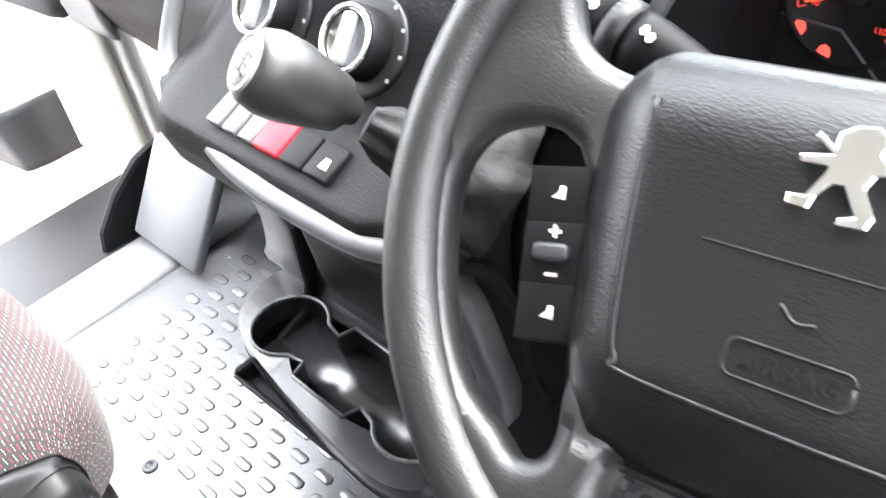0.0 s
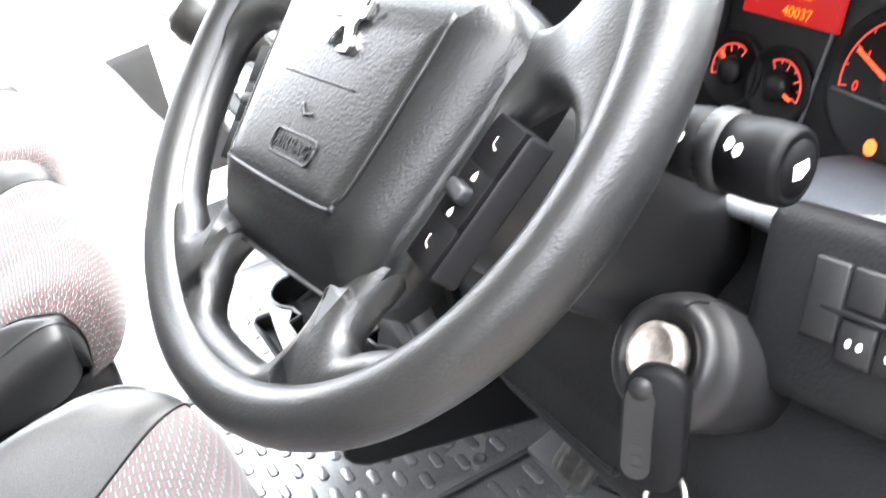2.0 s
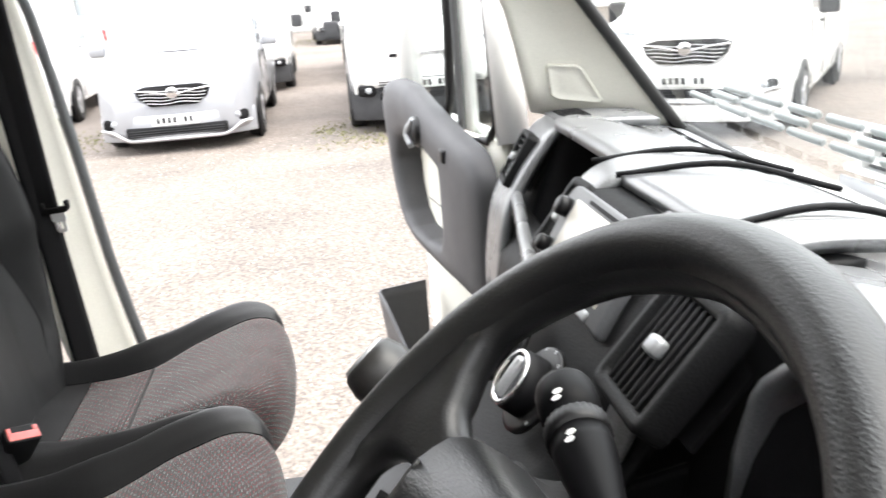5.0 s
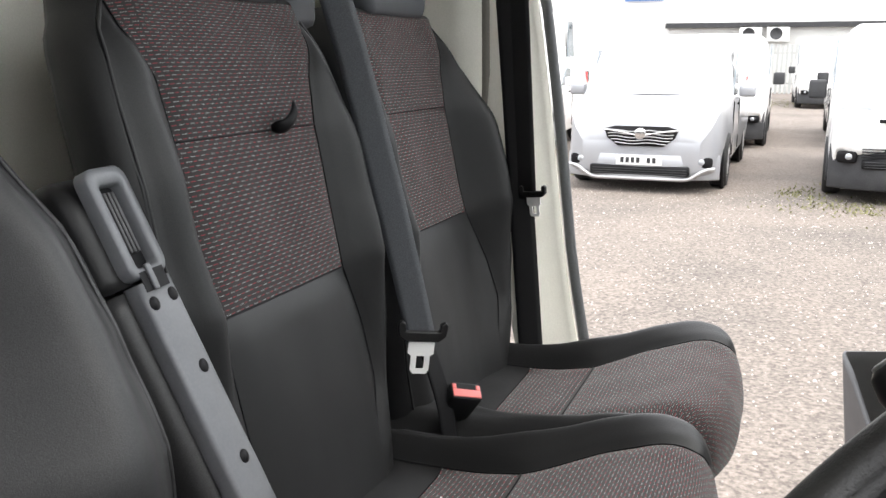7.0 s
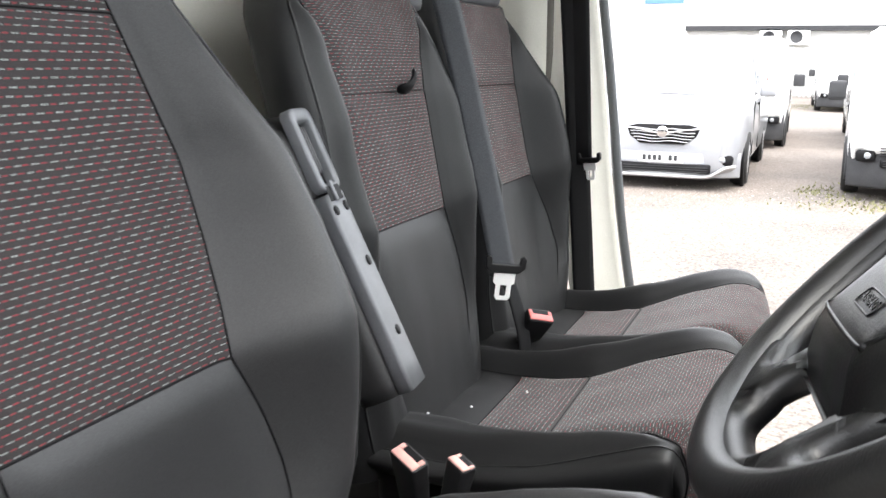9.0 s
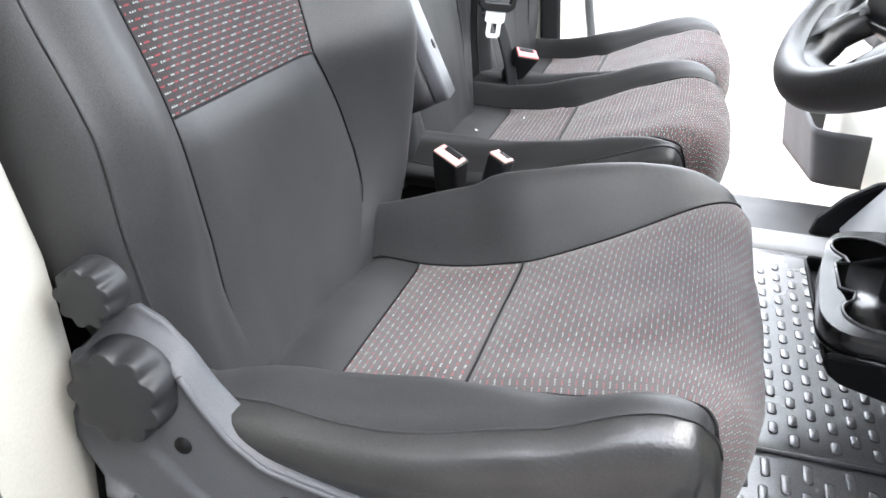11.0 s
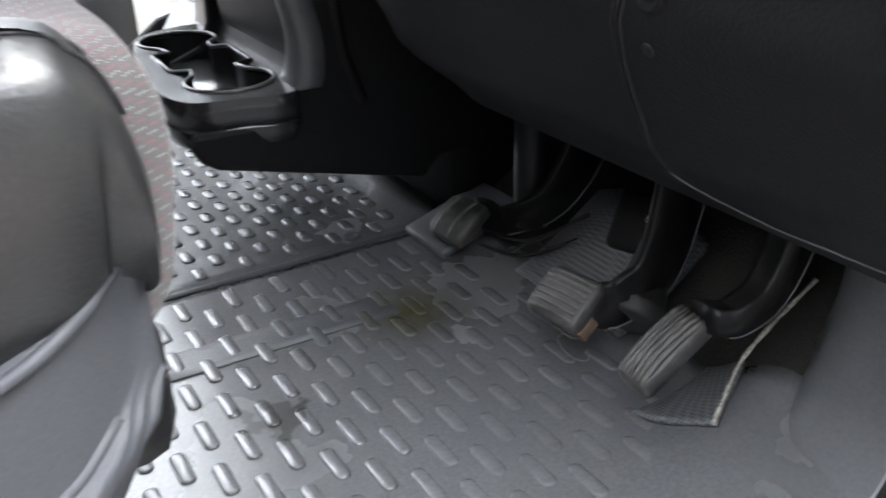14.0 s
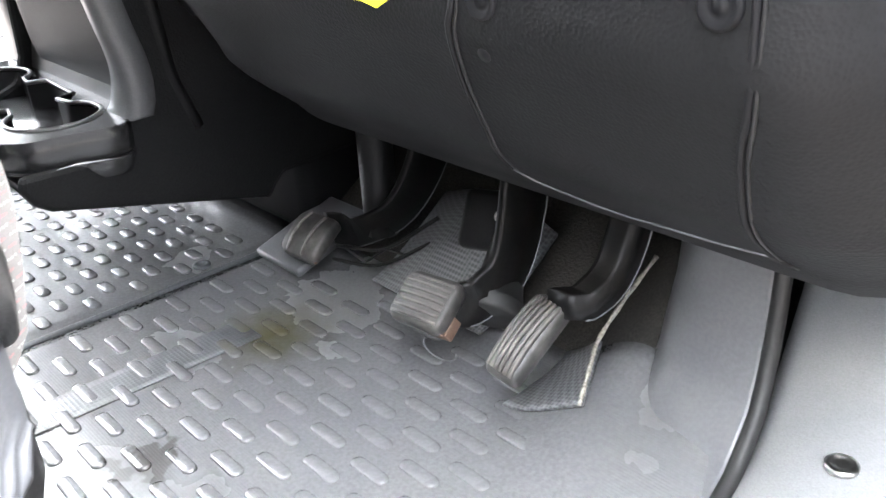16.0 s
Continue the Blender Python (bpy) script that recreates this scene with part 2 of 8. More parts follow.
def fabric(name, worn=0.0, tone=1.0):
    """Dark woven cloth with rows of short pale and red dashes, laid by texture metres."""
    m = bpy.data.materials.new(name)
    m.use_nodes = True
    nt = m.node_tree
    b = nt.nodes["Principled BSDF"]
    b.inputs["Roughness"].default_value = 0.9
    b.inputs["Specular IOR Level"].default_value = 0.25
    b.inputs["Sheen Weight"].default_value = 0.15
    uv = nt.nodes.new("ShaderNodeUVMap")
    sep = nt.nodes.new("ShaderNodeSeparateXYZ")
    nt.links.new(uv.outputs[0], sep.inputs[0])

    def math_node(op, a, b_=None, c=None):
        n = nt.nodes.new("ShaderNodeMath")
        n.operation = op
        for i, v in enumerate((a, b_, c)):
            if v is None:
                continue
            if isinstance(v, (int, float)):
                n.inputs[i].default_value = v
            else:
                nt.links.new(v, n.inputs[i])
        return n.outputs[0]

    U, V = sep.outputs[0], sep.outputs[1]
    pitch_v, pitch_u = 0.0058, 0.0180
    rowf = math_node("DIVIDE", V, pitch_v)
    row = math_node("FLOOR", rowf)
    shift = math_node("MULTIPLY", row, 0.37)
    colf = math_node("ADD", math_node("DIVIDE", U, pitch_u), shift)
    fu = math_node("FRACT", colf)
    fv = math_node("FRACT", rowf)
    in_v = math_node("LESS_THAN", math_node("ABSOLUTE", math_node("SUBTRACT", fv, 0.5)), 0.115)
    dots = math_node("LESS_THAN", math_node("FRACT", math_node("MULTIPLY", fu, 7.2)), 0.45)
    trio = math_node("MULTIPLY", dots, math_node("LESS_THAN", fu, 0.40))
    red = math_node("MULTIPLY", math_node("LESS_THAN", math_node("ABSOLUTE", math_node("SUBTRACT", fu, 0.70)), 0.165), math_node("LESS_THAN", math_node("FRACT", math_node("MULTIPLY", fu, 9.0)), 0.72))
    dash = math_node("MULTIPLY", in_v, math_node("MAXIMUM", trio, red))
    weave = nt.nodes.new("ShaderNodeTexNoise")
    weave.inputs["Scale"].default_value, weave.inputs["Detail"].default_value = 900, 2
    nt.links.new(uv.outputs[0], weave.inputs["Vector"])
    ground_mix = nt.nodes.new("ShaderNodeMix")
    ground_mix.data_type = "RGBA"
    ground_mix.inputs["A"].default_value = (0.026 * tone, 0.0235 * tone, 0.0245 * tone, 1)
    ground_mix.inputs["B"].default_value = (0.072 * tone, 0.064 * tone, 0.065 * tone, 1)
    nt.links.new(weave.outputs["Fac"], ground_mix.inputs["Factor"])
    pick = nt.nodes.new("ShaderNodeMix")
    pick.data_type = "RGBA"
    pick.inputs["A"].default_value = (0.36, 0.40, 0.39, 1)
    pick.inputs["B"].default_value = (0.25, 0.032, 0.042, 1)
    nt.links.new(red, pick.inputs["Factor"])
    lay = nt.nodes.new("ShaderNodeMix")
    lay.data_type = "RGBA"
    nt.links.new(dash, lay.inputs["Factor"])
    nt.links.new(ground_mix.outputs["Result"], lay.inputs["A"])
    nt.links.new(pick.outputs["Result"], lay.inputs["B"])
    out = lay.outputs["Result"]
    if worn:
        rub = nt.nodes.new("ShaderNodeTexNoise")
        rub.inputs["Scale"].default_value, rub.inputs["Detail"].default_value = 9, 5
        nt.links.new(uv.outputs[0], rub.inputs["Vector"])
        fade = nt.nodes.new("ShaderNodeMapRange")
        fade.inputs["From Min"].default_value, fade.inputs["From Max"].default_value = 0.35, 0.7
        fade.inputs["To Min"].default_value, fade.inputs["To Max"].default_value = worn * 0.35, worn
        nt.links.new(rub.outputs["Fac"], fade.inputs["Value"])
        pale = nt.nodes.new("ShaderNodeMix")
        pale.data_type = "RGBA"
        pale.inputs["B"].default_value = (0.135, 0.128, 0.128, 1)
        nt.links.new(fade.outputs[0], pale.inputs["Factor"])
        nt.links.new(out, pale.inputs["A"])
        out = pale.outputs["Result"]
    nt.links.new(out, b.inputs["Base Color"])
    bp = nt.nodes.new("ShaderNodeBump")
    bp.inputs["Strength"].default_value, bp.inputs["Distance"].default_value = 0.5, 0.0006
    nt.links.new(math_node("ADD", dash, weave.outputs["Fac"]), bp.inputs["Height"])
    nt.links.new(bp.outputs[0], b.inputs["Normal"])
    return m


# tone below 1 puts the shade over the bench into the cloth colour
CLOTH = fabric("patterned_cloth", tone=0.62)
WORN = fabric("faded_patterned_cloth", 0.42)
PLAIN = material("plain_seat_cover", (0.0245, 0.0248, 0.0260), 0.45, grain=0.3, scale=800, bump=0.35, bump_dist=0.0006, stain=0.45, stain_scale=6, stain_colour=(0.040, 0.0405, 0.042), spec=0.45)
# PLAIN made darker: the bench's shade is put into its cover colour
BENCH_SHADED = material("bench_cover_shaded", (0.0100, 0.0102, 0.0109), 0.5, grain=0.3, scale=800, bump=0.35, bump_dist=0.0006, stain=0.35, stain_scale=6, stain_colour=(0.021, 0.0215, 0.0225), spec=0.4)
SIDE = material("seat_side_vinyl", (0.022, 0.022, 0.0225), 0.33, grain=0.2, scale=420, bump=0.2, bump_dist=0.0005, stain=0.6, stain_scale=11, stain_colour=(0.041, 0.0405, 0.040), spec=0.75)
SKIRT = material("grey_skirt_plastic", (0.062, 0.0655, 0.074), 0.5, grain=0.1, scale=600, bump=0.2, bump_dist=0.0004, stain=0.35, stain_scale=14, stain_colour=(0.085, 0.085, 0.09), spec=0.4)
BLACK = material("black_plastic", (0.010, 0.010, 0.0108), 0.4, grain=0.2, scale=500, bump=0.25, bump_dist=0.0004, stain=0.3, stain_scale=10, stain_colour=(0.017, 0.0165, 0.0165), spec=0.3)
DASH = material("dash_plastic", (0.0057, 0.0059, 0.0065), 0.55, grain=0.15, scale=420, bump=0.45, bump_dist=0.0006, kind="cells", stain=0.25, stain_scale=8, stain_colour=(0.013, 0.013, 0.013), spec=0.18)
BEIGE = material("beige_trim", (0.79, 0.77, 0.69), 0.6, grain=0.05, scale=400, bump=0.15, bump_dist=0.0005, stain=0.2, stain_scale=6, stain_colour=(0.56, 0.54, 0.46))
# the beige trim darkened: doorway shade on the pillar foot is put into the colour
BEIGE_SHADED = material("beige_trim_shaded", (0.46, 0.45, 0.405), 0.6, grain=0.05, scale=400, bump=0.15, bump_dist=0.0005, stain=0.3, stain_scale=6, stain_colour=(0.36, 0.345, 0.30))
WHITE = material("white_paint", (0.8, 0.8, 0.79), 0.25, coat=0.6, stain=0.15, stain_scale=3, stain_colour=(0.7, 0.69, 0.67))
STEEL = material("bright_metal", (0.62, 0.61, 0.59), 0.28, 1.0, grain=0.1, scale=300)
CHROME = material("chrome", (0.75, 0.75, 0.76), 0.1, 1.0)
SILVER = material("silver_plastic", (0.34, 0.35, 0.36), 0.38, 0.3, grain=0.08, scale=400)
WEB = material("belt_webbing", (0.082, 0.087, 0.097), 0.55, grain=0.3, scale=700, bump=0.4, bump_dist=0.0005, spec=0.4)
GREYTRIM_DARK = material("grey_slot_ribs", (0.05, 0.05, 0.053), 0.4, grain=0.1, scale=300)
GREYFRAME = material("armrest_metal", (0.135, 0.14, 0.15), 0.42, 0.1, grain=0.05, scale=300, stain=0.2, stain_scale=20)
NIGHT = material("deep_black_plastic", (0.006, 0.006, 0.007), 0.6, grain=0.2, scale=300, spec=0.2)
KNOB = material("knob_grey", (0.016, 0.017, 0.019), 0.42, grain=0.1, scale=500, bump=0.2, bump_dist=0.0004, stain=0.3, stain_scale=18, stain_colour=(0.03, 0.03, 0.03), spec=0.35)
RUBBER = material("black_rubber", (0.012, 0.012, 0.012), 0.55, grain=0.2, scale=300)


# ---- seats ----
def spine_at(table, v):
    """Point (y, z) and forward normal of a padded spine at v from 0 to 1."""
    n = len(table) - 1
    s = min(max(v, 0) * n, n - 1e-6)
    i, t = int(s), s - int(s)
    ext = [(2 * table[0][0] - table[1][0], 2 * table[0][1] - table[1][1]), *table, (2 * table[-1][0] - table[-2][0], 2 * table[-1][1] - table[-2][1])]
    a, b, c, d = (Vector(p) for p in ext[i : i + 4])
    p = 0.5 * (2 * b + (c - a) * t + (2 * a - 5 * b + 4 * c - d) * t * t + (3 * b - a - 3 * c + d) * t**3)
    q = 0.5 * ((c - a) + 2 * (2 * a - 5 * b + 4 * c - d) * t + 3 * (3 * b - a - 3 * c + d) * t * t)
    q.normalize()
    return p, q


def smooth01(x):
    x = min(max(x, 0.0), 1.0)
    return x * x * (3 - 2 * x)


def padded(spine, width, lift, crown, facing, seam, outer=1.0, rolled=1.0):
    """A padded surface: point(u, v, sink) for u from -1 to 1 across. Its bolsters swell outwards from seam(side, v)."""

    def point(u, v, sink=0.0):
        p, q = spine_at(spine, v)
        n = Vector((-q.y, q.x)) * facing
        a = abs(u)
        foot = seam(u, v) - 0.03
        rise = curve(lift, v) * (outer if u > 0 else 1.0) * smooth01((a - foot) / max(min(0.32, 0.96 - foot), 0.04)) - curve(crown, v) * (rolled if u > 0 else 1.0) * smooth01((a - 0.8) / 0.2) ** 1.5
        d = rise - sink
        return Vector((curve(width, v) * u, p.x + n.x * d, p.y + n.y * d))

    return point


def panel(bm, point, ua, ub, v0, v1, nu=14, nv=18, depth=0.007, soft=0.012, uv_scale=(0.245, 0.66), edges=(1, 1, 1, 1), fade=False):
    """One sewn panel between u = ua(v) and ub(v); its edges dip into the seams."""

    def at(s, t):
        v = lerp(v0, v1, t)
        a, b = ua(v), ub(v)
        u = lerp(a, b, s)
        wide, tall = abs(b - a) * 0.24, abs(v1 - v0) * 0.6
        ds = min(s * wide if edges[0] else 9, (1 - s) * wide if edges[1] else 9, t * tall if edges[2] else 9, (1 - t) * tall if edges[3] else 9)
        slack = 0.0030 * noise.noise(Vector((u * 3.2, v * 6.0, ub(v) * 4))) + 0.0014 * noise.noise(Vector((u * 9.0, v * 15.0, ua(v) * 4)))
        return point(u, v, depth * (smooth01((v - 0.03) / 0.10) if fade else 1.0) * math.exp(-((ds / soft) ** 2) * 1.5) + slack * (1 - math.exp(-ds / 0.02)))

    def uv(s, t):
        v = lerp(v0, v1, t)
        return (lerp(ua(v), ub(v), s) * uv_scale[0], v * uv_scale[1])

    grid(bm, at, nu, nv, uv=uv)


CUSHION = [(-0.31, 0.302), (-0.13, 0.300), (0.0, 0.333), (0.11, 0.378), (0.185, 0.405), (0.232, 0.393), (0.250, 0.345), (0.245, 0.28)]
V_BACK, V_MID, V_TOP = 1 / 7, 2 / 7, 4.3 / 7


def stitch(seat, pt, path, r=0.0013, sink=0.0060, mat=NIGHT):
    """A dark sewn seam along (u, v) places of a padded surface."""
    bm = shape()
    tube(bm, [pt(u, v, sink) for u, v in path], r, 6)
    part("seam", bm, mat, seat)


SEAM_IN = [(0, 0.66), (V_BACK, 0.66), (V_MID, 0.66), (0.45, 0.74), (V_TOP, 0.92), (0.75, 0.97), (1, 0.97)]


def build_cushion(seat, seam_in=SEAM_IN, seam_out=SEAM_IN, width_scale=1.0, outer=1.0, cloth=CLOTH, rolled=1.0, high=1.0, edge=(), corner=0.0, rear=0.0, plain=PLAIN, flank=SIDE):
    width = [(0, 0.215 * width_scale), (0.28, 0.245 * width_scale), (0.6, 0.25 * width_scale), (0.78, 0.238 * width_scale), (1, 0.215 * width_scale)]
    lift = [(0, 0.045 * bool(rear) + rear), (0.04, 0.045 + rear), (0.08, 0.060 + rear), (0.15, 0.075 - 0.02 * bool(rear) + rear), (0.25, 0.080 - 0.013 * bool(rear) + 0.5 * rear), (0.36, 0.068), (0.5, 0.040), (0.6, 0.014), (0.68, 0), (1, 0)]
    lift = [(v, h * high) for v, h in lift]
    crown = [(0, 0.03), (0.3, 0.035), (0.6, 0.022), (0.75, 0.02), (1, 0.02)]

    def seam(u, v):
        return curve(seam_out if u > 0 else seam_in, v)

    even = padded(CUSHION, width, lift, crown, 1, seam, outer, rolled)

    def pt(u, v, sink=0.0):
        p = even(u, v, sink)
        p.y += smooth01((v - 0.42) / 0.35) * ((0.010 - 0.032 * abs(u) ** 3) if edge else (0.022 - 0.046 * abs(u) ** 3))
        if u < 0:
            full = corner * smooth01((-u - 0.45) / 0.45) * curve([(0.3, 0), (0.45, 0.6), (0.6, 0.8), (0.7, 1.0), (0.8, 0.7), (0.95, 0)], v)
            p += Vector((-0.9 * full, 0.8 * full, full))
        if edge:
            p.z -= 0.016 * math.exp(-(((p.y + 0.212) / 0.020) ** 2)) * (1 - smooth01((abs(u) - 0.8) / 0.2))
        if edge and u > 0:
            p.z += curve(edge, v) * smooth01((u - 0.55) / 0.45)
        return p

    def left(v):
        return -seam(-1, v)

    def right(v):
        return seam(1, v)

    bm = shape()
    panel(bm, pt, left, right, 0, V_BACK, 14, 8)
    part("rear_panel", bm, plain, seat, "plain dark cloth panel")
    bm = shape()
    panel(bm, pt, left, right, V_BACK, V_MID, 16, 10)
    part("rear_insert", bm, cloth, seat, "patterned cloth with pale and red dashes")
    bm = shape()
    panel(bm, pt, left, right, V_MID, 1, 18, 30)
    part("front_insert", bm, cloth, seat, "patterned cloth with pale and red dashes")
    for s in (-1, 1):
        bm = shape()
        panel(bm, pt, lambda v: s * seam(s, v), lambda v: s * 1.0, 0, 1, 14, 44, edges=(1, 0, 0, 0))
        part("bolster", bm, plain, seat)
        bm = shape()

        def side(a, t):
            v = lerp(0.0, 0.92, a)
            top = pt(s, v)
            low = Vector((s * (curve(width, v) - 0.010 - 0.016 * smooth01((v - 0.5) / 0.2)), top.y - 0.01 * (v > 0.7), min(top.z - 0.012, curve([(0, 0.262), (0.45, 0.275), (0.6, 0.296), (0.72, 0.308), (0.85, 0.296), (0.93, 0.300), (1, 0.300)], v))))
            return top.lerp(low, t) + Vector((s * 0.026 * math.sin(math.pi * t**0.6) ** 0.8 - s * 0.002 * (t == 0), 0, 0))

        grid(bm, side, 44, 16)
        part("side_panel", bm, flank, seat, "dark side panel")
    for v in (V_BACK, V_MID):
        stitch(seat, pt, [(lerp(left(v), right(v), k), v) for k in np.linspace(0, 1, 21)])
    for s in (-1, 1):
        stitch(seat, pt, [(s * seam(s, v), v) for v in np.linspace(0.02, 0.97, 50)])
        stitch(seat, pt, [(s * 0.992, v) for v in np.linspace(0.02, 0.8, 40)], 0.0012, 0.0, plain)
    bm = shape()
    box(bm, -0.2 * width_scale, 0.2 * width_scale, -0.24, 0.225, 0.2, 0.285, bevel=0.02)
    part("cushion_base", bm, BLACK, seat)
    return pt


def build_back(seat, spine, marks, wide, thick=0.11, seam_in=((0, 0.6), (1, 0.7)), seam_out=((0, 0.6), (1, 0.7)), taper=0.66, bulge=0.014, foot=(0.84, 0.90, 0.94), outer_foot=None, outer=1.0, fuller=0.0, waist=0.98, lift_out=1.0, hips=1.0, plain=PLAIN, cloth=CLOTH):
    """A backrest; marks are v of the insert's foot, the cross seam and the top."""
    v_foot, v_cross = marks
    width = [(0, wide * foot[0]), (0.06, wide * foot[1]), (0.13, wide * foot[2]), (0.25, wide * waist), (0.5, wide * hips), (0.62, wide * lerp(0.985, hips, 0.75)), (0.75, wide * 0.97), (0.9, wide * lerp(taper, 1, 0.55)), (1, wide * taper)]
    lift = [(0, -0.01), (0.12, 0.008), (0.22, 0.03), (0.35, 0.05), (0.6, 0.045), (0.85, 0.02), (1, 0.0)]
    crown = [(0, 0.02), (0.5, 0.03), (0.9, 0.025), (1, 0.02)]
    wide_out = [(v, w * outer) for v, w in width]
    if outer_foot:
        wide_out = [(v, wide * outer * f) for v, f in zip((0, 0.06, 0.13), outer_foot)] + [(0.25, wide * outer * 0.97), (0.5, wide * outer), (0.62, wide * outer * 0.985)] + wide_out[6:]

    def seam(u, v):
        return curve(seam_out if u > 0 else seam_in, v)

    flat_pt = padded(spine, width, lift, crown, -1, seam, lift_out)

    def pt(u, v, sink=0.0):
        p = flat_pt(u, v, sink)
        if u > 0:
            p.x = curve(wide_out, v) * u
        else:
            early = lerp(0.34, 0.03, smooth01((v - 0.04) / 0.40))
            p.y += fuller * smooth01((-u - seam(-1, v) + early) / max(min(0.29, 0.96 - seam(-1, v)) + early, 0.04)) * curve([(0, 0.7), (0.06, 1.1), (0.12, 1.5), (0.2, 1.5), (0.28, 1.5), (0.4, 1.6), (0.5, 1.75), (0.62, 1.6), (0.72, 1.0), (0.8, 0.5), (0.9, 0.3), (1, 0)], v)
        return p

    def left(v):
        return -seam(-1, v)

    def right(v):
        return seam(1, v)

    bm = shape()
    panel(bm, pt, left, right, 0, v_foot, 14, 14, edges=(1, 1, 0, 1), fade=True)
    part("lumbar_panel", bm, plain, seat, "plain dark cloth panel")
    bm = shape()
    panel(bm, pt, left, right, v_foot, v_cross, 16, 18)
    part("back_insert", bm, cloth, seat, "patterned cloth with pale and red dashes")
    bm = shape()
    panel(bm, pt, left, right, v_cross, 1, 16, 14, edges=(1, 1, 1, 0))
    part("shoulder_insert", bm, cloth, seat, "patterned cloth with pale and red dashes")
    for s in (-1, 1):
        bm = shape()
        panel(bm, pt, lambda v: s * seam(s, v), lambda v: s * 1.0, 0, 1, 14, 40, edges=(1, 0, 0, 0), fade=True)
        part("back_bolster", bm, plain, seat)

    for v in (v_foot, v_cross):
        stitch(seat, pt, [(lerp(left(v), right(v), k), v) for k in np.linspace(0, 1, 21)])
    for s in (-1, 1):
        stitch(seat, pt, [(s * seam(s, v), v) for v in np.linspace(0.02 if s > 0 else 0.10, 0.99, 50)])
        bm = shape()
        tube(bm, [pt(s * 0.985, v, -0.0008) for v in np.linspace(0.03, 0.98, 50)], 0.0022, 6)
        part("piping", bm, plain, seat)

    def shell(a, t):
        """Sides, crown and rear of the backrest, from its front edge round to its back."""
        if a < 0.4:
            e, v = -1.0, a / 0.4
        elif a < 0.6:
            e, v = lerp(-1, 1, (a - 0.4) / 0.2), 1.0
        else:
            e, v = 1.0, (1 - a) / 0.4
        p, q = spine_at(spine, v)
        n = Vector((-q.y, q.x)) * -1
        front = pt(e, v)
        deep = thick * (1 - 0.25 * v) * (lerp(0.30, 1.0, smooth01(v / 0.36)) if e > 0 and outer_foot else 1.0)
        k = smooth01(t / 0.7)
        off = Vector((0, -n.x * deep * k, -n.y * deep * k))
        swell = (bulge if e < 0 else min(bulge, 0.02)) * math.sin(math.pi * min(t / 0.7, 1))
        inward = 1 - 0.12 * smooth01((t - 0.6) / 0.4)
        up = Vector((0, q.x, q.y)) * (0.02 * math.sin(math.pi * min(t, 1)) if v >= 1 else 0)
        return Vector((front.x * inward + (e * swell if abs(e) == 1 else 0), front.y, front.z)) + off + up

    bm = shape()
    grid(bm, shell, 60, 8)
    part("back_side", bm, plain, seat)
    bm = shape()

    def rear(a, t):
        p, q = spine_at(spine, t)
        n = Vector((-q.y, q.x)) * -1
        return Vector((curve(width, t) * 0.92 * lerp(-1, 1, a), p.x - n.x * (thick * (1 - 0.25 * t) + 0.004), p.y - n.y * (thick * (1 - 0.25 * t) + 0.004)))

    grid(bm, rear, 6, 12)
    part("back_cover", bm, BLACK, seat)
    return pt


def build_headrest(seat, x, y, z):
    bm = shape()
    rings = []
    for k in range(9):
        t = k / 8
        w = 0.140 * (1 - 0.18 * abs(2 * t - 1) ** 4)
        d = 0.045 * math.sin(math.pi * lerp(0.12, 0.9, t)) ** 0.6
        h = z + 0.20 * t
        rings.append([Vector((x + px, y - 0.06 * t + py, h)) for px, py in rounded(2 * w, 2 * d, d * 0.9)])
    loft(bm, rings)
    part("headrest", bm, SKIRT, seat, "grey padded headrest", bevel=0.01)


DC_IN = [(0, 0.86), (0.03, 0.84), (0.10, 0.79), (V_BACK, 0.74), (V_MID, 0.62), (0.40, 0.655), (0.66, 0.82), (0.75, 0.87), (1, 0.90)]
DC_OUT = [(0, 0.52), (0.03, 0.50), (V_BACK, 0.46), (V_MID, 0.50), (0.41, 0.66), (0.47, 0.72), (0.66, 0.89), (0.75, 0.95), (1, 0.97)]
driver_seat = thing("driver_chair", "black driver's seat with red-flecked cloth inserts and grey skirt", "seat", at=(0.47, 0, 0))
build_cushion(driver_seat, DC_IN, DC_OUT, outer=0.46, cloth=WORN, rolled=0.35, high=1.3, edge=[(0, 0.020), (0.14, 0.018), (0.25, -0.004), (0.33, -0.006), (0.42, -0.006), (0.5, 0.006), (0.58, 0.014), (0.65, 0.020), (0.75, 0.022), (0.86, 0.02), (1, 0)], corner=0.019)
DB_IN = [(0, 0.46), (0.05, 0.51), (0.11, 0.61), (0.17, 0.61), (0.24, 0.57), (0.335, 0.50), (0.42, 0.56), (0.5, 0.60), (0.62, 0.64), (0.8, 0.66), (1, 0.70)]
DB_OUT = [(0, 0.56), (0.11, 0.55), (0.17, 0.51), (0.25, 0.51), (0.335, 0.54), (0.5, 0.56), (0.8, 0.62), (1, 0.68)]
D_SPINE = [(-0.206, 0.268), (-0.240, 0.42), (-0.263, 0.545), (-0.310, 0.66), (-0.357, 0.78), (-0.412, 0.92), (-0.442, 1.0)]
build_back(driver_seat, D_SPINE, (0.335, 0.80), 0.295, 0.13, DB_IN, DB_OUT, bulge=0.02, foot=(0.84, 1.04, 1.11), waist=1.12, hips=1.10, outer_foot=(0.72, 0.80, 0.88), outer=0.80, fuller=0.028, lift_out=0.45)
build_headrest(driver_seat, 0, -0.47, 1.0)

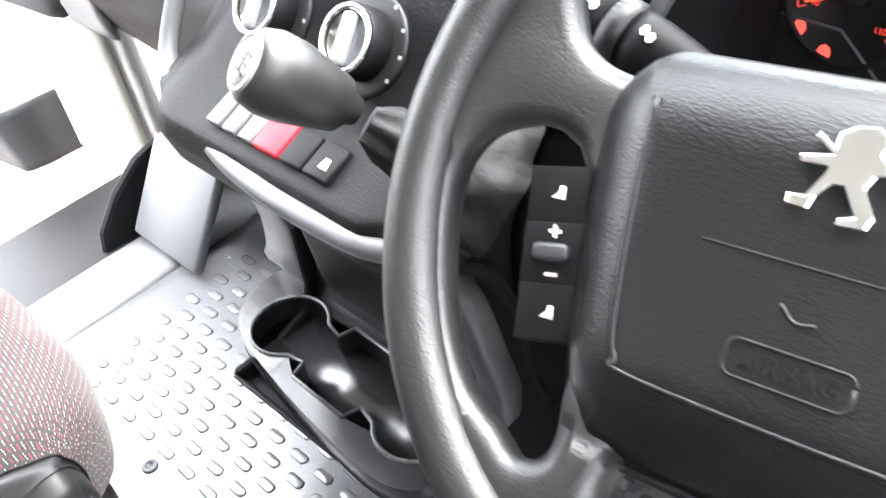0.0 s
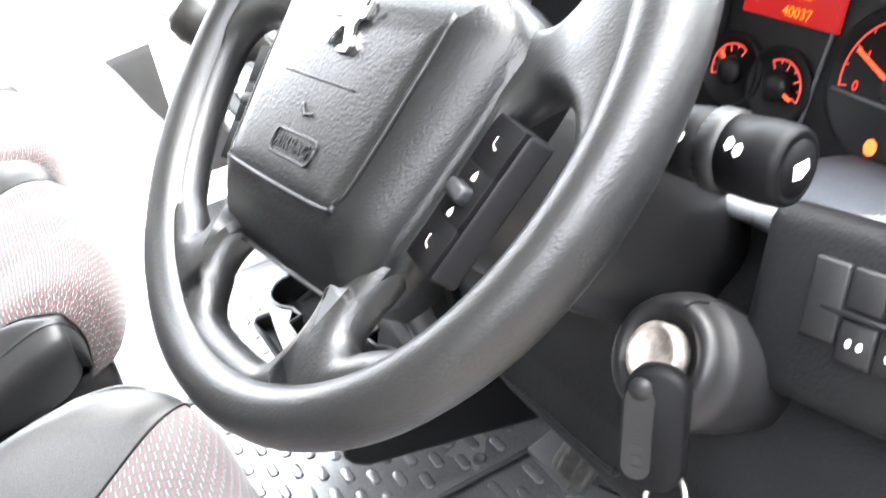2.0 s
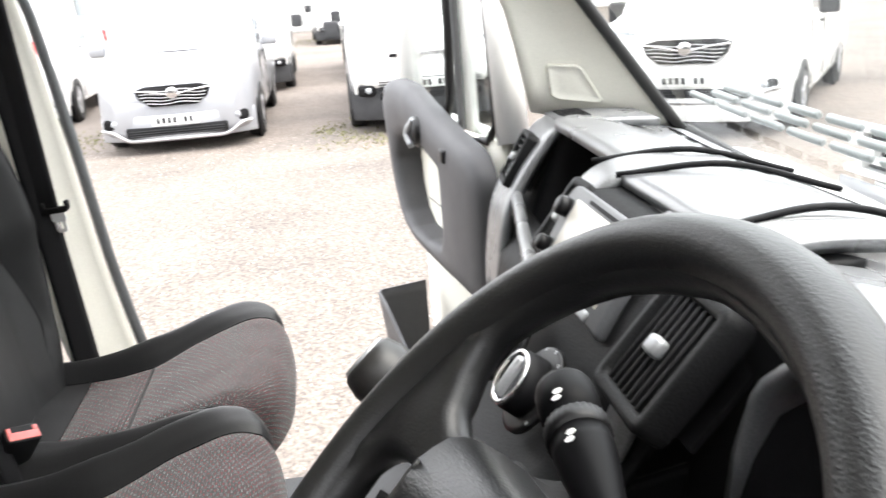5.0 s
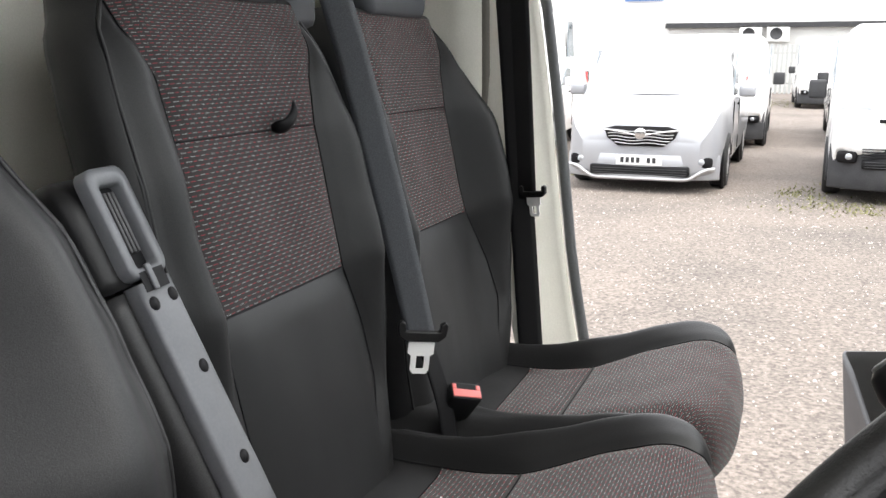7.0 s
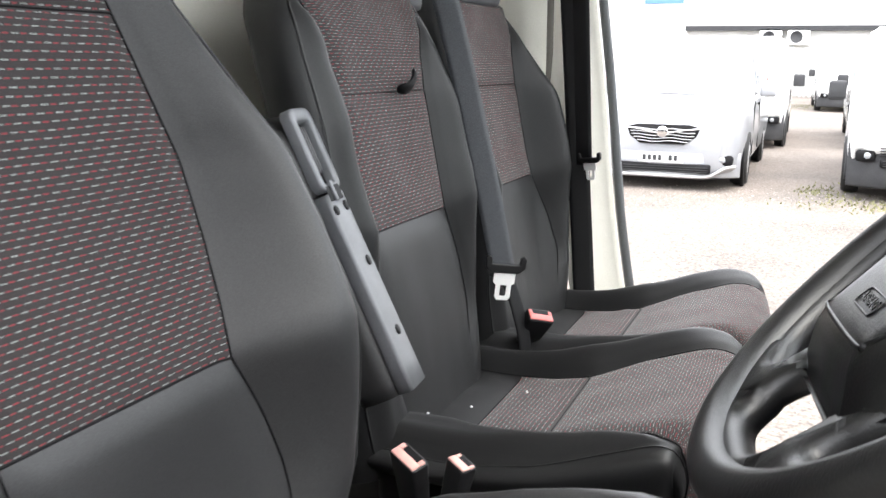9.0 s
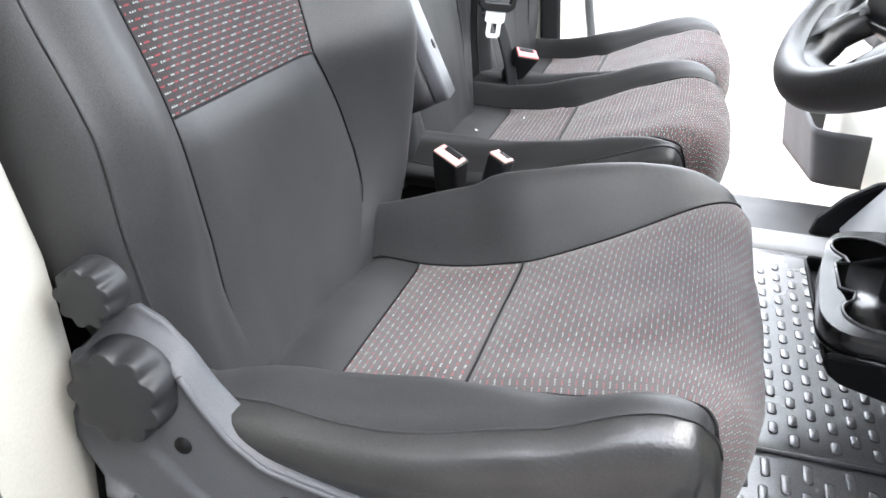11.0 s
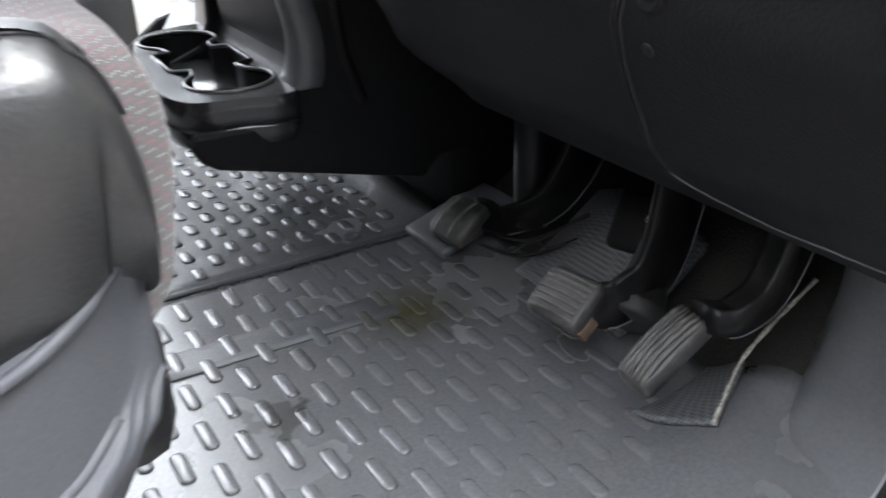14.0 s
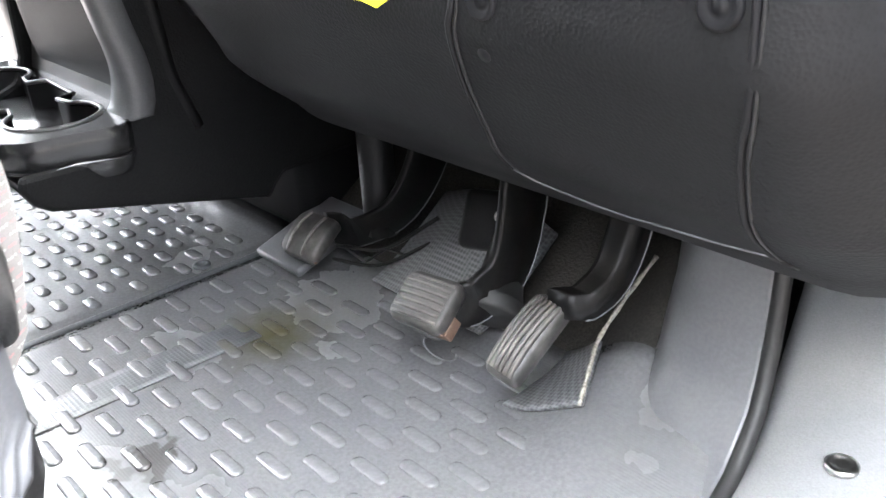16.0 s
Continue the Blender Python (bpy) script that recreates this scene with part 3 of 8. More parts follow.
bench = thing("passenger_bench_seat", "double black passenger bench seat with red-flecked cloth inserts", "seat", at=(0, 0, 0))
B_SPINE = [(-0.228, 0.268), (-0.269, 0.45), (-0.300, 0.60), (-0.321, 0.70), (-0.341, 0.80), (-0.361, 0.89), (-0.378, 0.96)]
BC_IN = [(0, 0.92), (0.13, 0.89), (0.29, 0.66), (0.42, 0.68), (0.5, 0.65), (0.68, 0.65), (0.8, 0.70), (1, 0.78)]
BC_OUT = [(0, 0.40), (0.13, 0.34), (0.30, 0.58), (0.45, 0.80), (0.55, 0.90), (0.7, 0.95), (1, 0.97)]
BB_IN = [(0, 0.66), (0.09, 0.72), (0.15, 0.80), (0.23, 0.76), (0.335, 0.65), (0.5, 0.65), (0.667, 0.66), (0.78, 0.74), (0.88, 0.88), (1, 0.96)]
BB_OUT = [(0, 0.60), (0.335, 0.60), (0.48, 0.63), (0.667, 0.64), (0.79, 0.68), (0.91, 0.87), (1, 0.97)]
for cx, bx in ((-0.235, -0.235), (-0.708, -0.735)):
    cushion = new("seat_place")
    cushion.parent, cushion.location = bench, (cx, -0.04, 0)
    build_cushion(cushion, BC_IN, BC_OUT, width_scale=0.92, high=0.62, outer=0.55, corner=0.011, rear=0.055, plain=BENCH_SHADED, flank=BENCH_SHADED)
    back = new("backrest")
    back.parent, back.location = bench, (bx, 0, 0)
    build_back(back, B_SPINE, (0.335, 0.667), 0.226, 0.09, BB_IN, BB_OUT, taper=0.80, fuller=0.028 if bx < -0.5 else 0.0, outer=1.0 if bx < -0.5 else 1.12, plain=BENCH_SHADED)
    build_headrest(back, 0, -0.395, 0.958)

# ---- yard and cab shell ----
G = -0.62
MATBASE = material("mat_edge_rubber", (0.069, 0.0736, 0.0805), 0.5, grain=0.2, scale=300)
GREYSILL = material("grey_sill_plastic", (0.20, 0.203, 0.208), 0.5, grain=0.12, scale=700, bump=0.3, bump_dist=0.0005, stain=0.5, stain_scale=9, stain_colour=(0.30, 0.295, 0.285))
SEAL = material("grey_door_seal", (0.09, 0.095, 0.10), 0.6, grain=0.1, scale=300)
TAUPE = material("taupe_strip", (0.11, 0.10, 0.085), 0.7, grain=0.1, scale=300)
WINDOW = glass("window_glass")
GRAVEL = material("gravel", (0.178, 0.154, 0.136), 0.95, grain=0.42, scale=46, bump=0.45, bump_dist=0.012, stain=0.6, stain_scale=0.8, stain_colour=(0.10, 0.092, 0.085), spec=0.2)


def structure(name, bm, mat, label, **more):
    return tagged(part(name, bm, mat, **more), label, name.split("_")[0], kind="structure")


bm = shape()
grid(bm, lambda u, v: Vector((lerp(-400, 400, u), lerp(-400, 400, v), G)), 16, 16)
structure("ground", bm, GRAVEL, "grey and brown gravel yard with worn patches")

bm = shape()
box(bm, -0.98, 0.76, -0.66, 1.0, -0.06, -0.012)
floor = structure("floor", bm, BLACK, "painted steel cab floor under the rubber mats", smooth=False)


def toe(y):
    """Height of the floor's rise towards the bulkhead."""
    t = max(y - 0.66, 0)
    return 0.85 * t * t / (t + 0.08)


def arch(x, y):
    """Height of the wheel arch under the rubber, beside the accelerator."""
    a = smooth01((x - 0.56 - 0.25 * max(0.62 - y, -0.05)) / 0.10) * smooth01((y - 0.50) / 0.25)
    b = smooth01((0.86 - x - 0.28 * (y - 0.6)) / 0.09)
    return 0.05 * a * b


def mat_z(x, y):
    return toe(y) + arch(x, y)


def sill_x(y):
    """The inner line of the sill, bending in round the wheel arch."""
    return curve([(-0.7, 0.80), (0.3, 0.80), (0.5, 0.786), (0.62, 0.768), (0.68, 0.758), (0.8, 0.725), (0.98, 0.675), (1.1, 0.66)], y)


STAINED = material("rubber_mat_used", (0.128, 0.129, 0.135), 0.24, grain=0.12, scale=260, bump=0.12, bump_dist=0.0005, stain=0.6, stain_scale=5, stain_colour=(0.172, 0.172, 0.170), spec=1.0)
nt = STAINED.node_tree
# fine ribs moulded across the mat
wave, ribs = nt.nodes.new("ShaderNodeTexWave"), nt.nodes.new("ShaderNodeBump")
wave.bands_direction = "Y"
wave.inputs["Scale"].default_value = 120
ribs.inputs["Strength"].default_value, ribs.inputs["Distance"].default_value = 0.07, 0.0006
rib_co = nt.nodes.new("ShaderNodeTexCoord")
nt.links.new(rib_co.outputs["Object"], wave.inputs["Vector"])
nt.links.new(wave.outputs["Fac"], ribs.inputs["Height"])
skin = nt.nodes["Principled BSDF"]
nt.links.new(skin.inputs["Normal"].links[0].from_socket, ribs.inputs["Normal"])
nt.links.new(ribs.outputs[0], skin.inputs["Normal"])
lay = nt.nodes.new("ShaderNodeMix")
lay.data_type = "RGBA"
lay.inputs["B"].default_value = (0.056, 0.050, 0.013, 1)
co = nt.nodes.new("ShaderNodeNewGeometry")
dist = nt.nodes.new("ShaderNodeVectorMath")
dist.operation = "DISTANCE"
dist.inputs[1].default_value = (0.293, 0.540, 0.0)
wob = nt.nodes.new("ShaderNodeTexNoise")
wob.inputs["Scale"].default_value = 45
fall = nt.nodes.new("ShaderNodeMath")
fall.operation, fall.inputs[1].default_value = "MULTIPLY_ADD", 0.055
edge = nt.nodes.new("ShaderNodeMapRange")
edge.inputs["From Min"].default_value, edge.inputs["From Max"].default_value = 0.10, 0.035
edge.inputs["To Max"].default_value = 0.82
nt.links.new(co.outputs["Position"], dist.inputs[0])
nt.links.new(co.outputs["Position"], wob.inputs["Vector"])
nt.links.new(wob.outputs["Fac"], fall.inputs[0])
nt.links.new(dist.outputs["Value"], fall.inputs[2])
nt.links.new(fall.outputs[0], edge.inputs["Value"])
nt.links.new(edge.outputs[0], lay.inputs["Factor"])
# a dark dried splash further back
splash, drop, fall_drop, edge_drop = nt.nodes.new("ShaderNodeMix"), nt.nodes.new("ShaderNodeVectorMath"), nt.nodes.new("ShaderNodeMath"), nt.nodes.new("ShaderNodeMapRange")
splash.data_type = "RGBA"
splash.inputs["B"].default_value = (0.030, 0.026, 0.022, 1)
drop.operation, drop.inputs[1].default_value = "DISTANCE", (0.389, 0.353, 0.0)
fall_drop.operation, fall_drop.inputs[1].default_value = "MULTIPLY_ADD", 0.10
edge_drop.inputs["From Min"].default_value, edge_drop.inputs["From Max"].default_value = 0.078, 0.070
edge_drop.inputs["To Max"].default_value = 0.7
nt.links.new(co.outputs["Position"], drop.inputs[0])
nt.links.new(wob.outputs["Fac"], fall_drop.inputs[0])
nt.links.new(drop.outputs["Value"], fall_drop.inputs[2])
nt.links.new(fall_drop.outputs[0], edge_drop.inputs["Value"])
nt.links.new(edge_drop.outputs[0], splash.inputs["Factor"])
nt.links.new(skin.inputs["Base Color"].links[0].from_socket, lay.inputs["A"])
nt.links.new(lay.outputs["Result"], splash.inputs["A"])
nt.links.new(splash.outputs["Result"], skin.inputs["Base Color"])


def seam_x(y):
    return 0.119 - 0.02 * smooth01((y - 0.62) / 0.2)


driver_mat = thing("driver_floor_mat", "grey ribbed rubber floor mat with raised oblong pads", "floor mat")
bm = shape()
grid(bm, lambda u, v: (lambda y: Vector((lerp(seam_x(y) + 0.004, sill_x(y) - 0.004, u), y, mat_z(lerp(seam_x(y), sill_x(y), u), y))))(lerp(-0.3, 0.705, v)), 60, 70)
part("sheet", bm, STAINED, driver_mat, solid=0.008, up=True)
# dirty carpet whose dark colour also holds the shade of the pedal cavity
bm = shape()
grid(bm, lambda u, v: (lambda x, y: Vector((x, y, mat_z(x, y) - 0.005 + 0.004 * noise.noise(Vector((x * 14, y * 14, 3.0))))))(lerp(0.09, 0.69, u), lerp(0.69, 0.99, v)), 40, 24)
structure("floor_carpet", bm, material("dirty_shaded_carpet", (0.030, 0.028, 0.026), 0.95, grain=0.4, scale=350, bump=0.6, bump_dist=0.0015, stain=0.6, stain_scale=12, stain_colour=(0.055, 0.048, 0.040), spec=0.2), "dirty carpet behind the pedals, darkened by painted cavity shade", solid=0.006, up=True)
bm = shape()
tube(bm, [(seam_x(y) - 0.001, y, mat_z(0.1, y) + 0.001) for y in np.linspace(-0.3, 0.72, 20)], 0.0035, 8)
part("raised_edge", bm, MATBASE, driver_mat)
HEX = material("embossed_rubber", (0.118, 0.120, 0.126), 0.34, grain=0.5, scale=240, bump=0.7, bump_dist=0.0012, kind="cells", spec=0.8)
CHANNEL = material("embossed_channel_rubber", (0.080, 0.082, 0.087), 0.36, grain=0.5, scale=240, bump=0.6, bump_dist=0.0012, kind="cells", spec=0.8)
next(n for n in CHANNEL.node_tree.nodes if n.type == "TEX_VORONOI").inputs["Randomness"].default_value = 0.0
next(n for n in HEX.node_tree.nodes if n.type == "TEX_VORONOI").inputs["Randomness"].default_value = 0.0
bm = shape()
grid(bm, lambda u, v: (lambda x, y: Vector((x, y, mat_z(x, y) + 0.0021)))(lerp(0.231, 0.277, u) + 0.013 * v, lerp(0.10, 0.53, v)), 4, 12)
part("channel", bm, CHANNEL, driver_mat, "embossed channel strip", solid=0.002, up=True)
bm = shape()
grid(bm, lambda u, v: (lambda x, y: Vector((x, y, mat_z(x, y) + 0.006 + 0.008 * u * v)))(lerp(lerp(0.560, 0.560, v), lerp(0.632, 0.597, v), u), lerp(lerp(0.612, 0.700, v), lerp(0.634, 0.700, v), u)), 10, 12)
part("heel_plate", bm, HEX, driver_mat, "embossed heel patch under the accelerator", solid=0.004, up=True)
bm = shape()
tube(bm, bezier([(0.634, 0.628, mat_z(0.634, 0.628) + 0.010), (0.615, 0.665, mat_z(0.615, 0.665) + 0.016), (0.602, 0.692, mat_z(0.602, 0.692) + 0.020), (0.606, 0.720, mat_z(0.606, 0.72) + 0.028), (0.612, 0.760, mat_z(0.612, 0.76) + 0.030)], 24), [0.0016 + 0.0009 * math.sin(k * 2.3) ** 2 for k in range(25)], 8)
part("frayed_edge", bm, material("frayed_backing", (0.34, 0.32, 0.28), 0.9, grain=0.5, scale=300), driver_mat, "frayed pale edge of the heel patch")
passenger_mat = thing("passenger_floor_mat", "grey rubber passenger floor mat with raised pads", "floor mat")
bm = shape()
grid(bm, lambda u, v: (lambda y: Vector((lerp(-0.62, seam_x(y) - 0.006, u), y, toe(y))))(lerp(-0.3, 0.69, v)), 30, 50)
part("sheet", bm, STAINED, passenger_mat, solid=0.008, up=True)
for px_, py_ in ((-0.57, 0.275), (-0.3, 0.265), (0.092, 0.569)):
    bm = shape()
    turned(bm, [(0.011, 0.0), (0.011, 0.003), (0.006, 0.004), (0.0055, 0.002), (0.0, 0.002)], pose(px_, py_, 0))
    part("stud", bm, MATBASE, passenger_mat)


def pad_mesh(length, width):
    bm = shape()
    rings = []
    for k, (s, h) in enumerate(((1.0, -0.001), (0.96, 0.0012), (0.84, 0.0019))):
        rings.append([Vector((x, y, h)) for x, y in rounded(length * s, width * s - (1 - s) * 0.002, (width * s - (1 - s) * 0.002) / 2 - 0.0002, 4)])
    loft(bm, rings)
    me = bpy.data.meshes.new("pad")
    bmesh.ops.recalc_face_normals(bm, faces=bm.faces)
    bm.to_mesh(me)
    bm.free()
    me.shade_smooth()
    return me


def lay_pads(owner, me, origin, step, rise, gap, keep):
    """Pads in slanting rows: each column shifts by rise, the pads of a column lie gap apart."""
    me.materials.append(STAINED)
    for i in range(-24, 25):
        for j in range(-30, 20):
            x, y = origin[0] + step * i, origin[1] + rise * i + gap * j
            if keep(x, y):
                ob = new("pad", me)
                ob.parent, ob.location = owner, (x, y, mat_z(x, y) + 0.0005)


# ---- cab walls ----
LINING = material("grey_headlining", (0.66, 0.66, 0.63), 0.9, grain=0.15, scale=300, bump=0.2, bump_dist=0.001)
bm = shape()
box(bm, -1.0, 1.0, -0.64, -0.575, -0.1, 1.60)
structure("wall_rear", bm, BEIGE, "cream painted steel bulkhead behind the seats", smooth=False)
bm = shape()
box(bm, -1.0, 1.0, -0.74, 0.385, 1.57, 1.62, bevel=0.01)
structure("ceiling", bm, LINING, "pale cloth-lined cab roof", smooth=False)
for s, nm in ((-1, "wall_left"), (1, "wall_right")):
    bm = shape()
    grid(bm, lambda u, v: Vector((s * (0.985 - 0.05 * smooth01((v - 0.55) / 0.45)), lerp(-0.68, -0.30 if s < 0 else -0.36, u), lerp(-0.1, 1.58, v))), 6, 14)
    structure(nm, bm, BEIGE, "cream plastic trim of the door pillar", solid=0.02)


def pillar_front(z):
    """Front line of the left door pillar."""
    return curve([(-0.15, 0.02), (0.1, -0.05), (0.36, -0.106), (0.5, -0.13), (0.79, -0.165), (1.0, -0.195), (1.4, -0.3), (1.6, -0.36)], z)


bm = shape()
grid(bm, lambda u, v: (lambda z: Vector((-0.99 - 0.05 * smooth01(u) + 0.03 * smooth01((z - 0.9) / 0.5), lerp(pillar_front(z) - 0.13, pillar_front(z) - 0.012, u), z)))(lerp(-0.12, 1.58, v)), 8, 24)
structure("pillar_left", bm, BEIGE, "cream plastic cover of the passenger door pillar", solid=0.02)
bm = shape()
tube(bm, [(-1.045 + 0.03 * smooth01((z - 0.9) / 0.5), pillar_front(z), z) for z in np.linspace(-0.14, 1.58, 30)], 0.011, 8)
structure("trim_left", bm, SEAL, "grey rubber door seal along the pillar")
bm = shape()
grid(bm, lambda u, v: Vector((-0.980 + 0.05 * smooth01((v - 0.55) / 0.45) + 0.006 * math.sin(math.pi * u), lerp(-0.318, -0.290, u), lerp(-0.1, 1.57, v))), 4, 14)
structure("trim_strip", bm, TAUPE, "taupe strip between pillar and rear trim", solid=0.008)
bm = shape()
grid(bm, lambda u, v: (lambda z: Vector((0.93 + 0.05 * smooth01(u) - 0.03 * smooth01((z - 0.9) / 0.5), lerp(-0.37, pillar_front(z) - 0.03, u), z)))(lerp(-0.12, 1.58, v)), 8, 24)
structure("pillar_right", bm, BEIGE, "cream plastic cover of the driver's door pillar", solid=0.02)
bm = shape()


def pillar_foot(u, v):
    """Cream cover that wraps the foot of the driver's pillar and runs back beside the seat."""
    z = lerp(-0.1, 1.57, v)
    xi = curve([(-0.1, 0.70), (0.3, 0.695), (0.45, 0.715), (0.6, 0.76), (0.8, 0.83), (1.4, 0.88)], z)
    line = bezier([(xi, -0.56, 0), (xi, -0.36, 0), (xi + 0.03, -0.315, 0), (0.85, -0.295, 0), (0.90, -0.265, 0), (0.935, -0.20, 0)], 24)
    p = line[round(u * 24)]
    return Vector((p.x, p.y, z))


grid(bm, pillar_foot, 24, 24)
structure("pillar_cover_right", bm, BEIGE_SHADED, "cream plastic cover at the foot of the driver's pillar", solid=0.012)
bm = shape()
tube(bm, [(0.985 - 0.03 * smooth01((z - 0.9) / 0.5), pillar_front(z) - 0.022, z) for z in np.linspace(-0.14, 1.58, 30)], 0.012, 8)
structure("trim_right", bm, RUBBER, "black rubber door seal along the driver's pillar")
bm = shape()
grid(bm, lambda u, v: (lambda z: Vector((1.0 + 0.035 * math.sin(math.pi * (0.5 - 0.5 * u)), lerp(-0.62, pillar_front(z) - 0.012, u), z)))(lerp(-0.45, 1.6, v)), 8, 20)
structure("body_side", bm, WHITE, "white painted bodywork behind the driver's door", solid=0.01)
bm = shape()
loft(bm, [[Vector((x, y, z)) for x, z in ((0.79, -0.02), (0.93, -0.035), (0.985, -0.07), (0.99, -0.30), (0.79, -0.30))] for y in np.linspace(-0.31, 0.42, 8)])
structure("step_well", bm, GREYSILL, "grey plastic door sill")
bm = shape()


def sill(u, v):
    y = lerp(0.40, 1.05, v)
    x0 = sill_x(y)
    x = lerp(x0 + 0.003, 0.99, u)
    z = mat_z(x0 - 0.02, y) * 0.5 + 0.006 + 0.02 * math.sin(math.pi * min(u * 1.6, 1)) - 0.10 * smooth01((u - 0.45) / 0.55) + 0.32 * max(y - 0.72, 0) * (1 - 0.5 * u)
    return Vector((x, y, z))


grid(bm, sill, 18, 24)
structure("sill_trim", bm, GREYSILL, "grey grained plastic sill trim with a screw", solid=0.006, up=True)
bm = shape()
ARCH_SIDE = [(0.54, -0.006), (0.60, 0.006), (0.655, 0.026), (0.69, 0.062), (0.712, 0.12), (0.725, 0.20), (0.735, 0.30)]


def wheel_arch(u, v):
    """The rubber-lined wheel box, sweeping up out of the floor; u runs inwards, then forwards."""
    n = (len(ARCH_SIDE) - 1) * min(v, 0.9999)
    i, t = int(n), n - int(n)
    y, z = lerp(ARCH_SIDE[i][0], ARCH_SIDE[i + 1][0], t), lerp(ARCH_SIDE[i][1], ARCH_SIDE[i + 1][1], t)
    low = 1 - smooth01(v / 0.6)
    if u < 0.4:
        a = u / 0.4
        x, back = lerp(sill_x(y), 0.700, a), -0.02 * (1 - a) * low
    elif u < 0.75:
        a = (u - 0.4) / 0.35 * math.pi / 2
        x, back = 0.700 - 0.062 * math.sin(a), 0.085 * (1 - math.cos(a))
    else:
        a = (u - 0.75) / 0.25
        x, back = 0.638 - 0.006 * a, 0.085 + 0.20 * a
    return Vector((x + 0.012 * low * smooth01(u / 0.5), y + back, max(z, toe(y + back) - 0.012)))


grid(bm, wheel_arch, 40, 30)
structure("wheel_arch", bm, material("moulded_arch_rubber", (0.105, 0.107, 0.113), 0.36, grain=0.1, scale=300, bump=0.15, bump_dist=0.0005, stain=0.5, stain_scale=7, stain_colour=(0.135, 0.135, 0.134), spec=0.7), "grey rubber-lined wheel box beside the accelerator", solid=0.006)
bm = shape()
tube(bm, [wheel_arch(0, v) + Vector((0.006, -0.003, 0.002)) for v in np.linspace(0.02, 1, 20)], 0.007, 8)
structure("trim_arch", bm, RUBBER, "black rubber seal between wheel box and sill")
bm = shape()
box(bm, 0.93, 0.985, 0.70, 1.04, -0.1, 0.70, bevel=0.01)
structure("wall_kick", bm, NIGHT, "dark steel side of the driver's footwell", smooth=False)
bm = shape()
for sx, sy in ((0.83, 0.68),):
    sz = sill((sx - sill_x(sy)) / (0.99 - sill_x(sy)), (sy - 0.40) / 0.65).z
    turned(bm, [(0.012, -0.002), (0.012, 0.0015), (0.0085, 0.003), (0.008, 0.0018), (0.004, 0.0018), (0.0, 0.0022)], pose(sx, sy, sz + 0.002), 20)
tagged(part("sill_screw", bm, STEEL), "round steel screw set in the sill trim", "screw")

# ---- windscreen and its pillars ----
def screen(u, v):
    """The windscreen, bowed forward; u across, v up."""
    a = 2 * u - 1
    y = lerp(1.06, 0.52, v) - 0.02 * a * a
    return Vector((a * lerp(0.92, 0.84, v), y, lerp(0.62, 1.38, v) + 0.05 * max(1 - v, 0) * a * a))


bm = shape()
grid(bm, lambda u, v: screen(u, 1.25 * v), 20, 10)
pane = structure("window_1", bm, WINDOW, "clear laminated windscreen glass")
pane.visible_shadow = False
for s, nm in ((-1, "pillar_a_left"), (1, "pillar_a_right")):
    bm = shape()

    def a_pillar(u, v):
        v *= 1.25
        front = screen(0.0 if s < 0 else 1.0, v)
        rear = Vector((s * lerp(0.965, 0.90, v), curve([(0, 0.735), (0.3, 0.69), (0.6, 0.60), (1, 0.42), (1.25, 0.31)], v), lerp(0.735, 1.38, v)))
        p = rear.lerp(front, u)
        p.x += s * 0.012 * math.sin(math.pi * u)
        return p

    grid(bm, a_pillar, 10, 12)
    structure(nm, bm, BEIGE, "cream plastic cover of the windscreen pillar", solid=0.02)
bm = shape()
corners = [Vector(p) for p in ((-0.931, 0.765, 0.825), (-0.921, 0.828, 0.818), (-0.927, 0.875, 0.742), (-0.940, 0.774, 0.758))]
mid = sum(corners, Vector()) / 4
out_way = (corners[1] - corners[0]).cross(corners[2] - corners[0]).normalized()
if out_way.x < 0:
    out_way.negate()
rings = []
for g, h in ((1.04, 0.0), (1.0, 0.006), (0.95, 0.0075), (0.90, 0.0055), (0.5, 0.0065), (0.1, 0.0068)):
    ring = []
    for i in range(4):
        for t in (0.10, 0.35, 0.65, 0.90):
            ring.append(mid + (corners[i].lerp(corners[(i + 1) % 4], t) - mid) * g + out_way * h)
    rings.append(ring)
loft(bm, rings)
tagged(part("speaker_cover", bm, BEIGE), "cream speaker cover set in the windscreen pillar", "speaker cover")
bm = shape()
tube(bm, [screen(0.0, v) + Vector((0.02, -0.012, 0)) for v in np.linspace(0, 1.25, 14)], 0.012, 8)
structure("trim_screen_left", bm, RUBBER, "black edge of the windscreen")
bm = shape()
tube(bm, [screen(u, 0.0) + Vector((0, -0.004, 0.004)) for u in np.linspace(0, 1, 24)], 0.016, 8)
structure("trim_screen_base", bm, RUBBER, "black edge at the foot of the windscreen")
bm = shape()
grid(bm, lambda u, v: (lambda p: Vector((p.x * lerp(1, 1.05, v), p.y + lerp(0.0, 0.55, v), p.z - 0.03 - 0.3 * v * v)))(screen(u, 0.0)), 20, 8)
structure("bonnet", bm, WHITE, "white bonnet ahead of the windscreen", solid=0.02)

